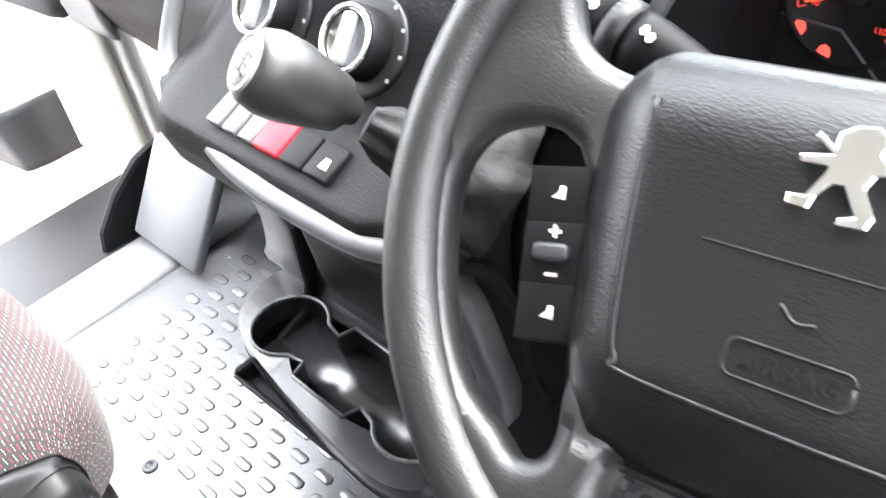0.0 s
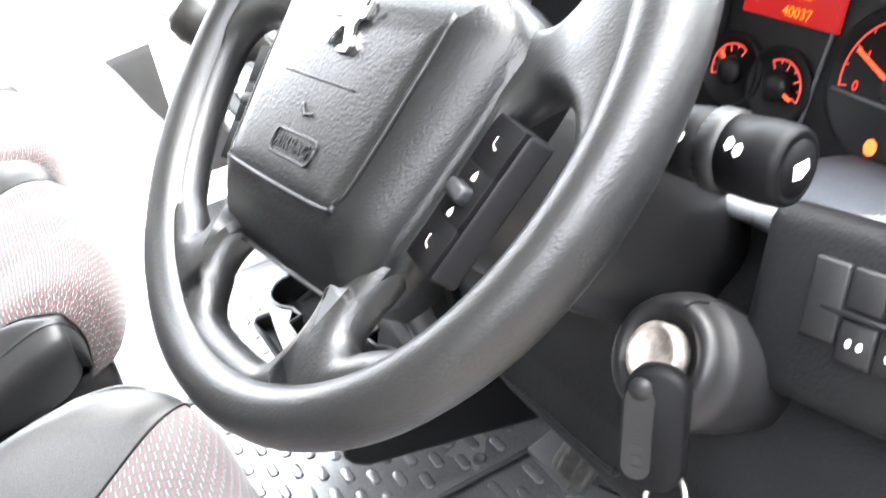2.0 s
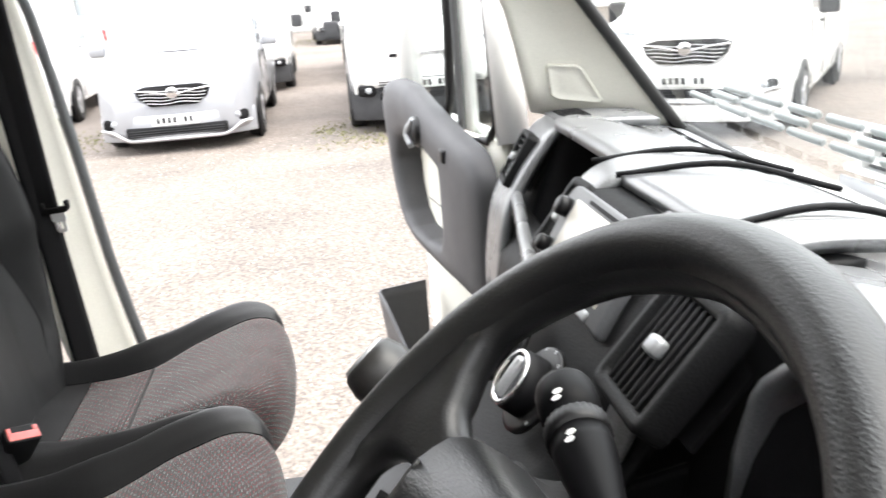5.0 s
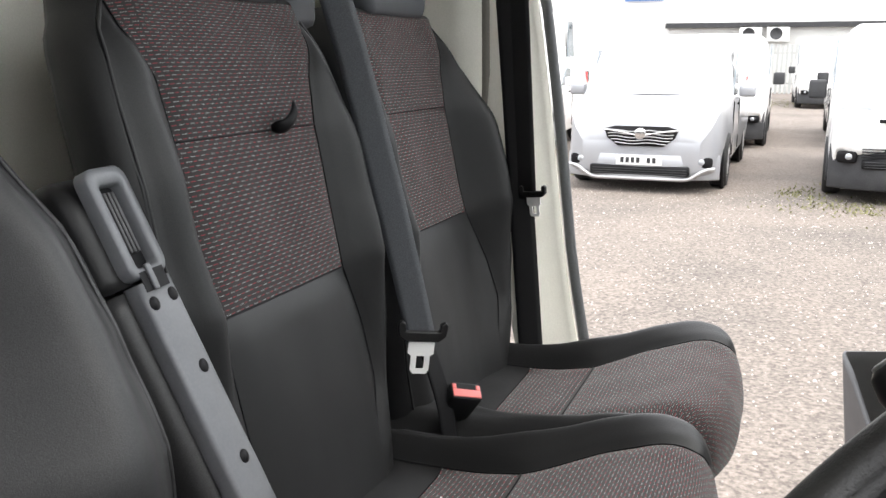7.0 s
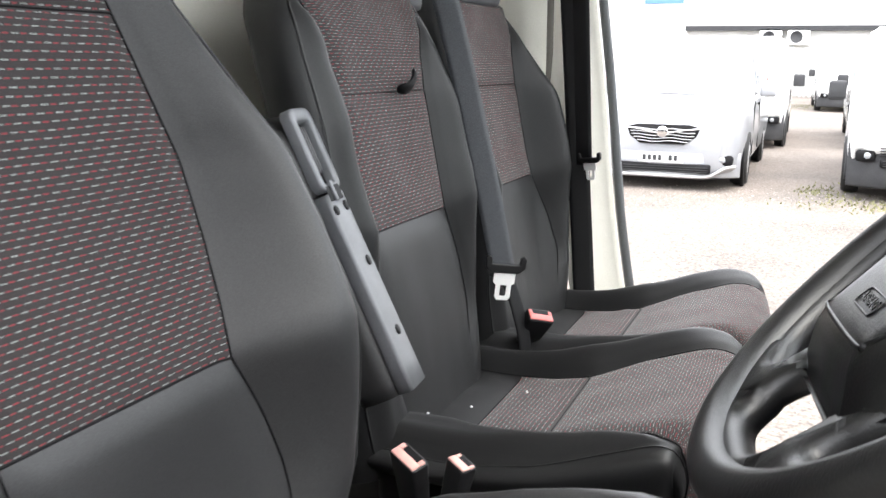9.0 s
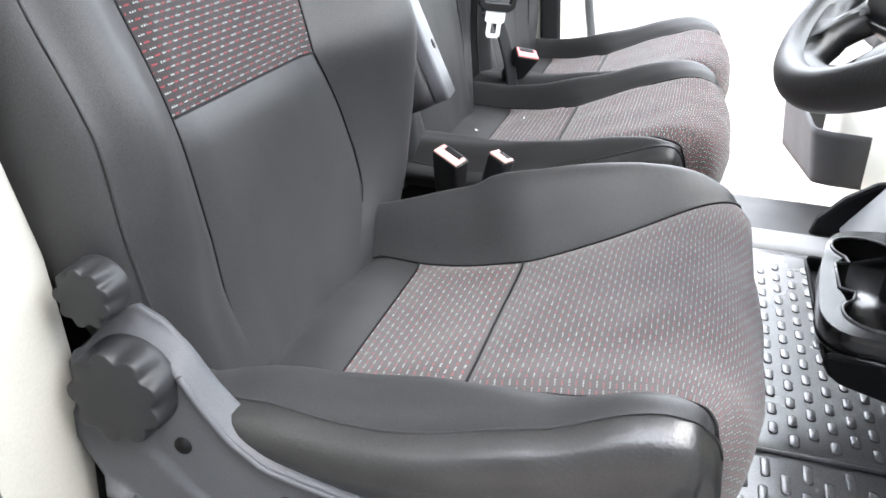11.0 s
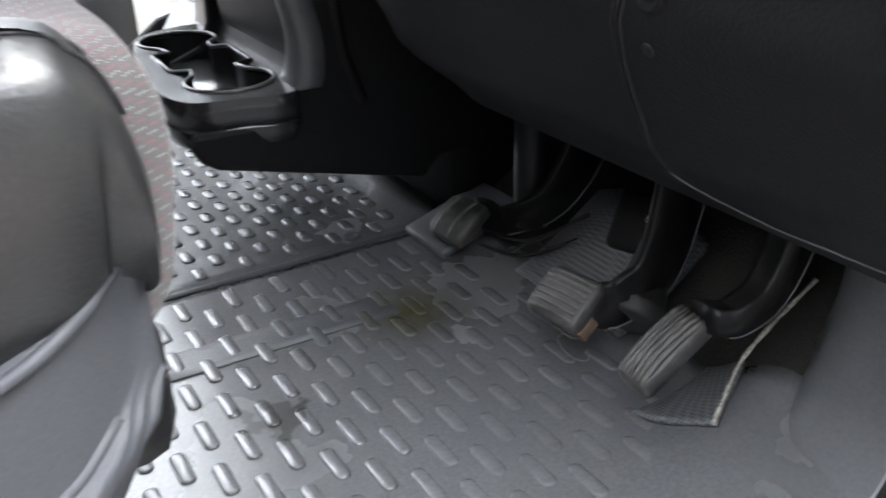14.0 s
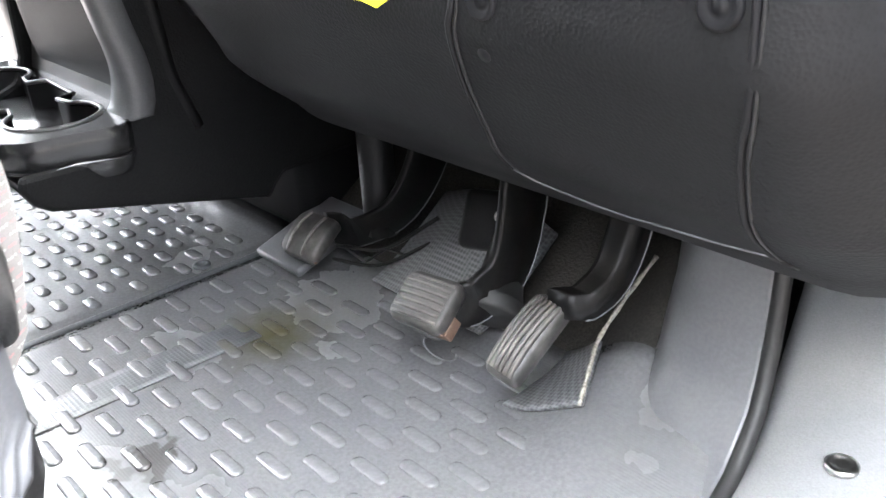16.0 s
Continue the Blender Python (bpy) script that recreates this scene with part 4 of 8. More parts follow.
# three rows of pale grey slats along the foot of the windscreen
slat_set = thing("screen_slats", "three rows of pale grey slats along the windscreen foot", "grille")
SLAT_GREY = material("pale_slat_grey", (0.27, 0.29, 0.29), 0.5, grain=0.1, scale=200)
for row, (height, first, pitch, long) in enumerate(((0.207, 0.020, 0.095, 0.074), (0.177, -0.020, 0.101, 0.080), (0.145, -0.090, 0.110, 0.090))):
    for k in range(-6, 7 if row else 6):
        a, b = first + pitch * k, first + pitch * k + long
        half = lerp(0.92, 0.84, height)
        if abs(a) > 0.8 or abs(b) > 0.8:
            continue
        p, q = screen((a / half + 1) / 2, height), screen((b / half + 1) / 2, height)
        bm = shape()
        box(bm, 0, (q - p).length, -0.0055, 0.0055, 0.012, 0.022, m=frame_of(p, q - p, Vector((0, -0.58, 0.81))) @ Matrix.Diagonal((1, 1, -1, 1)), bevel=0.003)
        part("slat", bm, SLAT_GREY, slat_set)

# ---- wiper ----
wiper = thing("windscreen_wiper", "black windscreen wiper at rest on the glass", "wiper")
bm = shape()
tube(bm, [screen(u, 0.05 + 0.02 * math.sin(3 * u)) + Vector((0, 0.018, 0.012)) for u in np.linspace(0.42, 0.97, 14)], 0.006, 8)
part("blade", bm, RUBBER, wiper)
bm = shape()
tube(bm, [screen(u, 0.03) + Vector((0, 0.03, 0.02)) for u in np.linspace(0.70, 0.98, 8)], [0.010, 0.011, 0.011, 0.012, 0.012, 0.013, 0.014, 0.016], 8)
part("arm", bm, BLACK, wiper)
bm = shape()
box(bm, -0.02, 0.02, -0.008, 0.008, -0.006, 0.01, m=Matrix.Translation(screen(0.70, 0.045) + Vector((0, 0.024, 0.016))), bevel=0.004)
part("clip", bm, BLACK, wiper)

# ---- open passenger door ----
DM = Matrix(((-0.985, 0.168, 0, -1.0), (-0.168, -0.985, 0, 0.672), (0, 0, 1, 0), (0, 0, 0, 1)))
door = thing("door_1", "open white van door with dark grey inner card and door pocket", "door")
door.matrix_world = DM
bm = shape()
# body skin of the door, painted, with the lower half solid
box(bm, 0.0, 0.74, -0.10, -0.05, -0.35, 0.66, bevel=0.015)
part("outer_skin", bm, WHITE, door)
bm = shape()
frame_line = [(0.80, 0.6), (0.80, 0.95), (0.75, 1.30), (0.62, 1.36), (0.30, 1.30), (0.08, 0.95), (0.02, 0.66)]
tube(bm, [(x, -0.045, z) for x, z in frame_line], 0.035, 8)
part("window_frame", bm, WHITE, door)
bm = shape()
tube(bm, [(0.30, -0.045, 0.62), (0.31, -0.045, 1.0), (0.34, -0.045, 1.30)], 0.024, 8)
part("divider", bm, WHITE, door)
bm = shape()
prism(bm, [(0.33, 0.64), (0.77, 0.64), (0.77, 0.95), (0.72, 1.27), (0.62, 1.33), (0.36, 1.29)], 0.004, Matrix(((1, 0, 0, 0), (0, 0, -1, -0.045), (0, 1, 0, 0), (0, 0, 0, 1))))
gl = part("pane", bm, WINDOW, door, "clear side window", smooth=False)
gl.visible_shadow = False
bm = shape()
prism(bm, [(0.06, 0.66), (0.29, 0.64), (0.32, 1.27), (0.10, 0.96)], 0.004, Matrix(((1, 0, 0, 0), (0, 0, -1, -0.045), (0, 1, 0, 0), (0, 0, 0, 1))))
gl = part("quarter_pane", bm, WINDOW, door, "clear quarter window", smooth=False)
gl.visible_shadow = False
bm = shape()
tube(bm, [(0.345, -0.02, 1.28), (0.34, -0.02, 0.9), (0.36, -0.02, 0.72), (0.42, -0.02, 0.655), (0.55, -0.02, 0.645), (0.78, -0.02, 0.66)], 0.012, 8)
part("window_seal", bm, RUBBER, door)
bm = shape()
tube(bm, [(0.075, -0.02, 0.95), (0.05, -0.02, 0.70), (0.10, -0.02, 0.655), (0.28, -0.02, 0.65), (0.285, -0.02, 1.25)], 0.010, 8)
part("quarter_seal", bm, RUBBER, door)
CARD = material("door_card_plastic", (0.064, 0.064, 0.069), 0.55, grain=0.12, scale=500, bump=0.25, bump_dist=0.0005, stain=0.2, stain_scale=9)
bm = shape()


CARD_OUT = [(0.0, 0.31), (0.156, 0.322), (0.35, 0.332), (0.50, 0.342), (0.61, 0.370), (0.67, 0.43), (0.715, 0.52), (0.755, 0.62), (0.785, 0.705), (0.765, 0.738), (0.68, 0.752), (0.53, 0.745), (0.40, 0.712), (0.19, 0.667), (0.05, 0.645), (0.0, 0.60)]
CARD_HOLE = [(0.285, 0.385), (0.40, 0.374), (0.53, 0.380), (0.60, 0.41), (0.64, 0.47), (0.665, 0.54), (0.64, 0.60), (0.55, 0.622), (0.44, 0.612), (0.283, 0.578)]


def reach(poly, ang, c=(0.46, 0.50)):
    """Where a ray from c at an angle leaves an outline."""
    d = Vector((math.cos(ang), math.sin(ang)))
    best = 0.0
    for k in range(len(poly)):
        a, b = Vector(poly[k]) - Vector(c), Vector(poly[(k + 1) % len(poly)]) - Vector(c)
        e = b - a
        den = d.x * e.y - d.y * e.x
        if abs(den) < 1e-9:
            continue
        t, w = (a.x * e.y - a.y * e.x) / den, (a.x * d.y - a.y * d.x) / den
        if t > 0 and -1e-6 <= w <= 1 + 1e-6:
            best = max(best, t)
    return Vector(c) + d * best


rings = []
for g, y in ((0.0, 0.0), (0.0, 0.030), (0.06, 0.046), (0.22, 0.056), (0.5, 0.060), (0.80, 0.058), (0.94, 0.050), (1.0, 0.036), (1.0, -0.02)):
    ring = []
    for k in range(96):
        a = 2 * math.pi * k / 96
        p = reach(CARD_OUT, a).lerp(reach(CARD_HOLE, a), g)
        ring.append(Vector((p.x, y, p.y)))
    rings.append(ring)
loft(bm, rings, cap=False)
part("card", bm, CARD, door, "dark grey plastic door card with a pull recess")
bm = shape()
grid(bm, lambda u, v: Vector((lerp(0.02, 0.71, u), -0.028 + 0.02 * math.sin(math.pi * u) ** 0.5, lerp(-0.30, 0.66, v))), 10, 10)
part("lower_panel", bm, BEIGE, door, "cream lower door panel", solid=0.015)
bm = shape()
turned(bm, [(0.052, 0.0), (0.056, 0.006), (0.050, 0.012), (0.044, 0.006), (0.043, -0.01), (0.0, -0.012)], frame_of((0.40, 0.060, 0.648), (1, 0, 0), (0, 0, 1)) @ Matrix.Diagonal((0.72, 0.72, 1, 1)), 24)
cup = part("handle_cup", bm, BLACK, door)
bm = shape()
tube(bm, bezier([(0.395, 0.066, 0.680), (0.425, 0.078, 0.645), (0.40, 0.074, 0.615)], 10), 0.009, 8)
part("handle", bm, SILVER, door, "silver inner door handle")
bm = shape()
box(bm, 0.175, 0.210, 0.052, 0.066, 0.605, 0.635, bevel=0.004)
part("window_switch", bm, BLACK, door)
bm = shape()
tube(bm, [(0.05, 0.04, 0.47), (0.2, 0.055, 0.49), (0.32, 0.06, 0.50)], 0.0015, 6)
part("card_seam", bm, RUBBER, door)


def pocket(u, v, inner=0.0):
    """The bowed wall of the door pocket, u along the door, v up."""
    s = lerp(0.165, 0.57, u)
    k = smooth01(min(u / 0.10, 1)) ** 0.4 * smooth01(min((1 - u) / 0.05, 1)) ** 0.4
    deep = (0.14 - inner) * k * lerp(0.82, 1.0, v) + 0.004
    return Vector((s, 0.02 + deep, lerp(-0.02, curve([(0, 0.12), (0.3, 0.145), (0.7, 0.195), (1, 0.215)], u), v)))


bm = shape()
grid(bm, pocket, 26, 8)
part("pocket", bm, CARD, door, "grey plastic door pocket", solid=0.008)
bm = shape()
grid(bm, lambda u, v: (lambda p: Vector((p.x, lerp(0.018, p.y, v), p.z)))(pocket(u, 0.0)), 20, 4)
part("pocket_floor", bm, CARD, door)

# the driver's door, unseen, added open in the same way to cut incoming light
DM2 = Matrix.Diagonal((-1, 1, 1, 1)) @ DM
unseen_door = copy_thing(door, DM2)
unseen_door.name = "door_2"

# ---- steering wheel ----
LEATHER = material("wheel_plastic", (0.0060, 0.0062, 0.0067), 0.37, grain=0.2, scale=800, bump=0.4, bump_dist=0.0006, stain=0.3, stain_scale=12, stain_colour=(0.011, 0.011, 0.011), spec=0.6)
AIRBAG = material("airbag_cover", (0.0045, 0.0047, 0.0051), 0.30, grain=0.2, scale=1000, bump=0.2, bump_dist=0.0004, stain=0.2, stain_scale=9, spec=0.32)
wrinkled(AIRBAG, 420, 900, 0.30, 0.0006)
wrinkled(LEATHER, 480, 620, 0.25, 0.0005)
wrinkled(SIDE, 260, 420, 0.3, 0.0006)
GLOSSKEY = material("key_plastic", (0.0035, 0.0035, 0.004), 0.48, grain=0.1, scale=400, spec=0.10)
ICON = material("pale_print", (0.75, 0.66, 0.62), 0.5)
WHITEPRINT = material("white_print", (0.8, 0.8, 0.8), 0.5)


def lettering(text, size, depth=0.0004):
    """The built-in font as a flat mesh about its middle."""
    c = bpy.data.curves.new("text", "FONT")
    c.body, c.size, c.extrude = text, size, depth
    c.align_x, c.align_y = "CENTER", "CENTER"
    c.resolution_u = 3
    ob = new("text", c)
    me = bpy.data.meshes.new_from_object(ob.evaluated_get(bpy.context.evaluated_depsgraph_get()))
    bpy.data.objects.remove(ob)
    bm = shape()
    bm.from_mesh(me)
    bpy.data.meshes.remove(me)
    return bm


def moved(bm, m):
    bmesh.ops.transform(bm, matrix=m, verts=bm.verts)
    return bm


WM = frame_of((0.4923, 0.3684, 0.7418), (math.cos(radians(3.8)), 0, -math.sin(radians(3.8))), (0, math.cos(radians(44.4)), math.sin(radians(44.4)))) @ pose(0, 0, 0, 0, 0, 10)
wheel = thing("steering_wheel", "black four-spoke steering wheel with airbag cover and key pads", "steering wheel")
wheel.matrix_world = WM
RIM, TUBE = 0.1855, 0.0165
bm = shape()
rings = []
for i in range(96):
    a = 2 * math.pi * i / 96
    fat = 1 + 0.10 * math.exp(-(((math.degrees(a) - 150 + 180) % 360 - 180) / 14) ** 2) + 0.10 * math.exp(-(((math.degrees(a) - 30 + 180) % 360 - 180) / 14) ** 2)
    ring = []
    for j in range(16):
        b = 2 * math.pi * j / 16
        ring.append(Vector(((RIM + TUBE * 0.95 * fat * math.cos(b)) * math.cos(a), (RIM + TUBE * 0.95 * fat * math.cos(b)) * math.sin(a), TUBE * 1.05 * math.sin(b))))
    rings.append(ring)
rings.append(rings[0])
loft(bm, rings, cap=False)
bmesh.ops.remove_doubles(bm, verts=bm.verts, dist=1e-5)
part("rim", bm, LEATHER, wheel)


def loop(points, n=40):
    """A smooth closed outline through points."""
    pts = [Vector((x, y, 0)) for x, y in points]
    ext = pts[-1:] + pts + pts[:2]
    out = []
    for k in range(len(pts)):
        a, b, c, d = ext[k : k + 4]
        for t in (0, 0.25, 0.5, 0.75):
            out.append(0.5 * (2 * b + (c - a) * t + (2 * a - 5 * b + 4 * c - d) * t * t + (3 * b - a - 3 * c + d) * t**3))
    return out


def polar(r, deg):
    return (r * math.cos(radians(deg)), r * math.sin(radians(deg)))


SIDE_HOLE = [(0.116, 0.008), (0.148, 0.008), polar(0.165, -4), polar(0.168, -15), polar(0.168, -28), polar(0.167, -40), (0.106, -0.120), (0.093, -0.128), (0.083, -0.123), (0.081, -0.110), (0.085, -0.09), (0.090, -0.04)]
FOOT_HOLE = [(-0.034, -0.100), (-0.047, -0.110), (-0.052, -0.125), (-0.049, -0.142), (-0.040, -0.156), (-0.022, -0.161), (0.022, -0.161), (0.040, -0.156), (0.049, -0.142), (0.052, -0.125), (0.047, -0.110), (0.034, -0.100)]
HEAD_HOLE = [(0.0, 0.046), (0.06, 0.046), (0.102, 0.043), (0.122, 0.052), (0.134, 0.072), (0.134, 0.098), polar(0.167, 50), polar(0.168, 65), polar(0.168, 90), polar(0.168, 115), polar(0.167, 130), (-0.134, 0.098), (-0.134, 0.072), (-0.122, 0.052), (-0.102, 0.043), (-0.06, 0.046)]
bm = shape()
edges = []
for ring in ([Vector(polar(0.183, 5 * k) + (0,)) for k in range(72)], loop(SIDE_HOLE), loop([(-x, y) for x, y in SIDE_HOLE]), loop(FOOT_HOLE), loop(HEAD_HOLE)):
    vs = []
    for p in ring:
        deep = 1 - smooth01((p.length - 0.085) / 0.080)
        vs.append(bm.verts.new((p.x, p.y, 0.008 - deep * (0.012 if p.y < 0 else 0.018))))
    edges += [bm.edges.new((vs[k], vs[(k + 1) % len(vs)])) for k in range(len(vs))]
bmesh.ops.triangle_fill(bm, edges=edges, use_beauty=True, use_dissolve=False)


def inside(p, poly):
    c = False
    for k in range(len(poly)):
        a, b = poly[k], poly[k - 1]
        if (a.y > p.y) != (b.y > p.y) and p.x < (b.x - a.x) * (p.y - a.y) / (b.y - a.y) + a.x:
            c = not c
    return c


holes = [loop(SIDE_HOLE), loop([(-x, y) for x, y in SIDE_HOLE]), loop(FOOT_HOLE), loop(HEAD_HOLE)]
bmesh.ops.delete(bm, geom=[f for f in bm.faces if any(inside(f.calc_center_median(), h) for h in holes)], context="FACES_ONLY")
part("spokes", bm, LEATHER, wheel, "one moulded piece of four spokes", solid=0.024, bevel=0.0095, up=True)


def airbag_half(y):
    return curve([(-0.116, 0.056), (-0.111, 0.072), (-0.10, 0.081), (-0.09, 0.086), (-0.06, 0.093), (-0.02, 0.101), (0.01, 0.106), (0.03, 0.105), (0.045, 0.095), (0.056, 0.072)], y)


def airbag_outline(shrink, n=18):
    ys = [lerp(-0.116 + shrink, 0.056 - shrink, 0.5 - 0.5 * math.cos(math.pi * k / n)) for k in range(n + 1)]
    right = [(airbag_half(y) - shrink, y) for y in ys]
    return right + [(-x, y) for x, y in reversed(right)]


def dome(x, y):
    """Face of the cover: a flat shield with falling flanks, a rounded head and foot."""
    plateau = lerp(0.060, 0.075, (y + 0.077) / 0.097)
    flank = max(abs(x) - plateau, 0)
    return 0.0225 - 0.30 * x * x - 0.48 * flank - 5.0 * flank * flank - 11.0 * max(y - 0.018, 0) ** 2 - 0.42 * max(-0.076 - y, 0) - 4.0 * max(-0.09 - y, 0) ** 2


bm = shape()
rings = []
for shrink, h in ((0.006, -0.045), (0.0, -0.020), (0.0, -0.004), (0.0012, 0.8), (0.004, 0.9), (0.010, 1.0), (0.018, 1.0), (0.026, 1.0), (0.034, 1.0), (0.042, 1.0), (0.052, 1.0), (0.064, 1.0), (0.076, 1.0), (0.084, 1.0)):
    ring = []
    for x, y in airbag_outline(shrink):
        z = h - 0.15 * max(y, 0) if h < 0.5 else dome(x, y) - (0.007 if h < 0.85 else 0.002 if h < 1 else 0.0)
        ring.append(Vector((x, y, z)))
    rings.append(ring)
loft(bm, rings)
part("airbag_cover", bm, AIRBAG, wheel, "grained black airbag cover")
# raised shield on the cover, told by its edge
bm = shape()
line = [(-0.076, 0.030), (-0.072, -0.01), (-0.064, -0.058), (-0.059, -0.071), (-0.048, -0.0765), (0.048, -0.0765), (0.059, -0.071), (0.064, -0.058), (0.072, -0.01), (0.076, 0.030)]
pts = bezier([(x, y, dome(x, y) - 0.0012) for x, y in line], 60)
tube(bm, pts, 0.0024, 10, flat=0.6)
part("cover_ridge", bm, AIRBAG, wheel)
bm = shape()
tube(bm, [(x, -0.0185 + 0.10 * x * x, dome(x, -0.0185) - 0.0001) for x in np.linspace(-0.040, 0.034, 12)], 0.0006, 6)
part("cover_groove", bm, NIGHT, wheel)
# plain silver shape for the badge
bm = shape()
BM = Matrix.Translation((0.001, 0.0145, dome(0, 0.0145) - 0.0008))
prism(bm, [(-0.012, 0.0135), (-0.006, 0.009), (-0.006, 0.014), (-0.001, 0.0175), (0.006, 0.0185), (0.0115, 0.0145), (0.0095, 0.009), (0.0125, 0.006), (0.0135, 0.014), (0.0155, 0.0135), (0.0145, 0.003), (0.0095, 0.0015), (0.0075, -0.003), (0.013, -0.012), (0.0115, -0.0165), (0.0015, -0.0172), (0.002, -0.0142), (0.0068, -0.0128), (0.0008, -0.0035), (-0.0035, -0.004), (-0.0072, -0.009), (-0.0085, -0.0140), (-0.0165, -0.0135), (-0.0165, -0.0095), (-0.0110, -0.0092), (-0.0068, -0.001), (-0.0055, 0.002), (-0.0155, 0.0015), (-0.0165, 0.0045), (-0.0065, 0.0065), (-0.0135, 0.0115)][::-1], 0.0034, BM)
part("badge", bm, CHROME, wheel, "plain silver badge", smooth=False, bevel=0.0006)
bm = lettering("AIRBAG", 0.0105, 0.0004)
part("lettering", moved(bm, pose(0.003, -0.0555, dome(0, -0.0555) + 0.0005)), AIRBAG, wheel, "raised AIRBAG lettering", smooth=False)
bm = shape()
tube(bm, [Vector((x + 0.003, y - 0.0555, dome(x, y - 0.0555) + 0.0002)) for x, y in rounded(0.044, 0.0135, 0.004)] + [Vector((0.025, -0.0555 + 0.00275, dome(0.022, -0.0525) + 0.0002))], 0.0007, 6)
part("lettering_frame", bm, AIRBAG, wheel)
bm = shape()
tube(bm, bezier([(-0.006, -0.033, dome(0, -0.035) + 0.0004), (0.0, -0.038, dome(0, -0.035) + 0.0004), (0.007, -0.037, dome(0, -0.035) + 0.0004)], 8), 0.0009, 6)
part("horn_mark", bm, AIRBAG, wheel)

for s in (-1, 1):
    PM = Matrix.Translation((s * 0.110, -0.041, -0.009)) @ pose(0, 0, 0, 0, s * -10, s * -13)
    pod = new("key_pad")
    pod.parent, pod.matrix_local = wheel, PM @ Matrix.Diagonal((0.9, 0.9, 0.9, 1))
    bm = shape()
    box(bm, -0.0165, 0.0165, -0.043, 0.043, -0.014, 0.0035, bevel=0.003)
    part("pad_body", bm, NIGHT, pod)
    for y0, y1 in ((0.0155, 0.042), (-0.0145, 0.0145), (-0.042, -0.0155)):
        bm = shape()
        box(bm, -0.0155, 0.0155, y0 - 0.0006, y1 + 0.0006, 0.0, 0.0062, bevel=0.0007)
        part("key", bm, GLOSSKEY, pod)
    bm = shape()
    box(bm, -0.009, 0.009, -0.0045, 0.0045, 0.004, 0.013, bevel=0.0025)
    part("rocker", bm, KNOB, pod, "grey rocker")
    marks = [(0.0, 0.029), (0.0, -0.029)]
    for x, y in marks:
        bm = shape()
        if s > 0:
            tube(bm, bezier([(x - 0.0026, y + 0.003, 0.0064), (x - 0.0020, y - 0.0014, 0.0064), (x + 0.0026, y - 0.003, 0.0064)], 8), [0.0012, 0.0012, 0.0009, 0.0007, 0.0007, 0.0007, 0.0009, 0.0012, 0.0012], 6, flat=0.3)
        else:
            prism(bm, [(x - 0.0036, y - 0.002), (x, y + 0.0008), (x + 0.0006, y + 0.0036), (x + 0.003, y + 0.0036), (x + 0.003, y - 0.003)], 0.0004, Matrix.Translation((0, 0, 0.0064)))
        part("icon", bm, ICON, pod)
    for y in (0.0105, -0.0105):
        bm = shape()
        if s > 0:
            prism(bm, [(-0.002, y - 0.0025), (0.002, y - 0.0025), (0.002, y), (0.0, y + 0.0025), (-0.002, y)], 0.0004, Matrix.Translation((0.001, 0, 0.0064)))
        else:
            box(bm, -0.003, 0.003, y - 0.0008, y + 0.0008, 0.0062, 0.0068)
            if y > 0:
                box(bm, -0.0008, 0.0008, y - 0.003, y + 0.003, 0.0062, 0.0069)
        part("icon", bm, ICON, pod, smooth=False)

# ---- steering column, stalks, lock ----
column = thing("steering_column", "black plastic steering column shroud with ignition lock", "steering column")
AX = WM.to_3x3() @ Vector((0, 0, -1))
C0 = WM.translation


def along(d, x=0.0, up=0.0):
    return C0 + AX * d + Vector((x, 0, 0)) + Vector((0, -AX.z, AX.y)).normalized() * -up


bm = shape()
rings = []
for d, w, h, dx in ((0.02, 0.055, 0.055, 0), (0.05, 0.07, 0.06, 0.01), (0.09, 0.082, 0.066, 0.015), (0.14, 0.085, 0.066, 0.02), (0.22, 0.075, 0.06, 0.015), (0.33, 0.06, 0.05, 0)):
    u = Vector((0, -AX.z, AX.y)).normalized()
    rings.append([along(d, dx) + Vector((x, 0, 0)) + u * y for x, y in rounded(2 * w, 2 * h, min(w, h) * 0.75, 6)])
loft(bm, rings)
part("shroud", bm, BLACK, column)
LOCK = Vector((0.610, 0.459, 0.574))
LM = frame_of(LOCK, (1, 0, 0), (0, 0.62, 0.78))
bm = shape()
turned(bm, [(0.028, -0.11), (0.038, -0.05), (0.0405, -0.020), (0.0395, -0.014), (0.037, -0.012), (0.0365, -0.004), (0.034, 0.001), (0.031, 0.003), (0.026, 0.002), (0.0235, -0.004), (0.0, -0.004)], LM, 40)
part("lock_housing", bm, BLACK, column)
bm = shape()
turned(bm, [(0.0185, -0.003), (0.0185, 0.007), (0.0168, 0.009), (0.0135, 0.009), (0.0128, 0.005), (0.0, 0.004)], LM, 28)
part("lock_ring", bm, material("worn_lock_metal", (0.55, 0.51, 0.47), 0.42, 0.8, grain=0.3, scale=150, stain=0.7, stain_scale=120, stain_colour=(0.22, 0.19, 0.17)), column, "worn bright lock ring")
bm = shape()
tube(bm, [LM @ Vector((0.002, y, z)) for y, z in ((0.0315, 0.0030), (0.0345, 0.0012), (0.0370, -0.004), (0.0375, -0.012), (0.0408, -0.020), (0.0385, -0.05))], 0.0009, 6)
part("shroud_joint", bm, NIGHT, column)
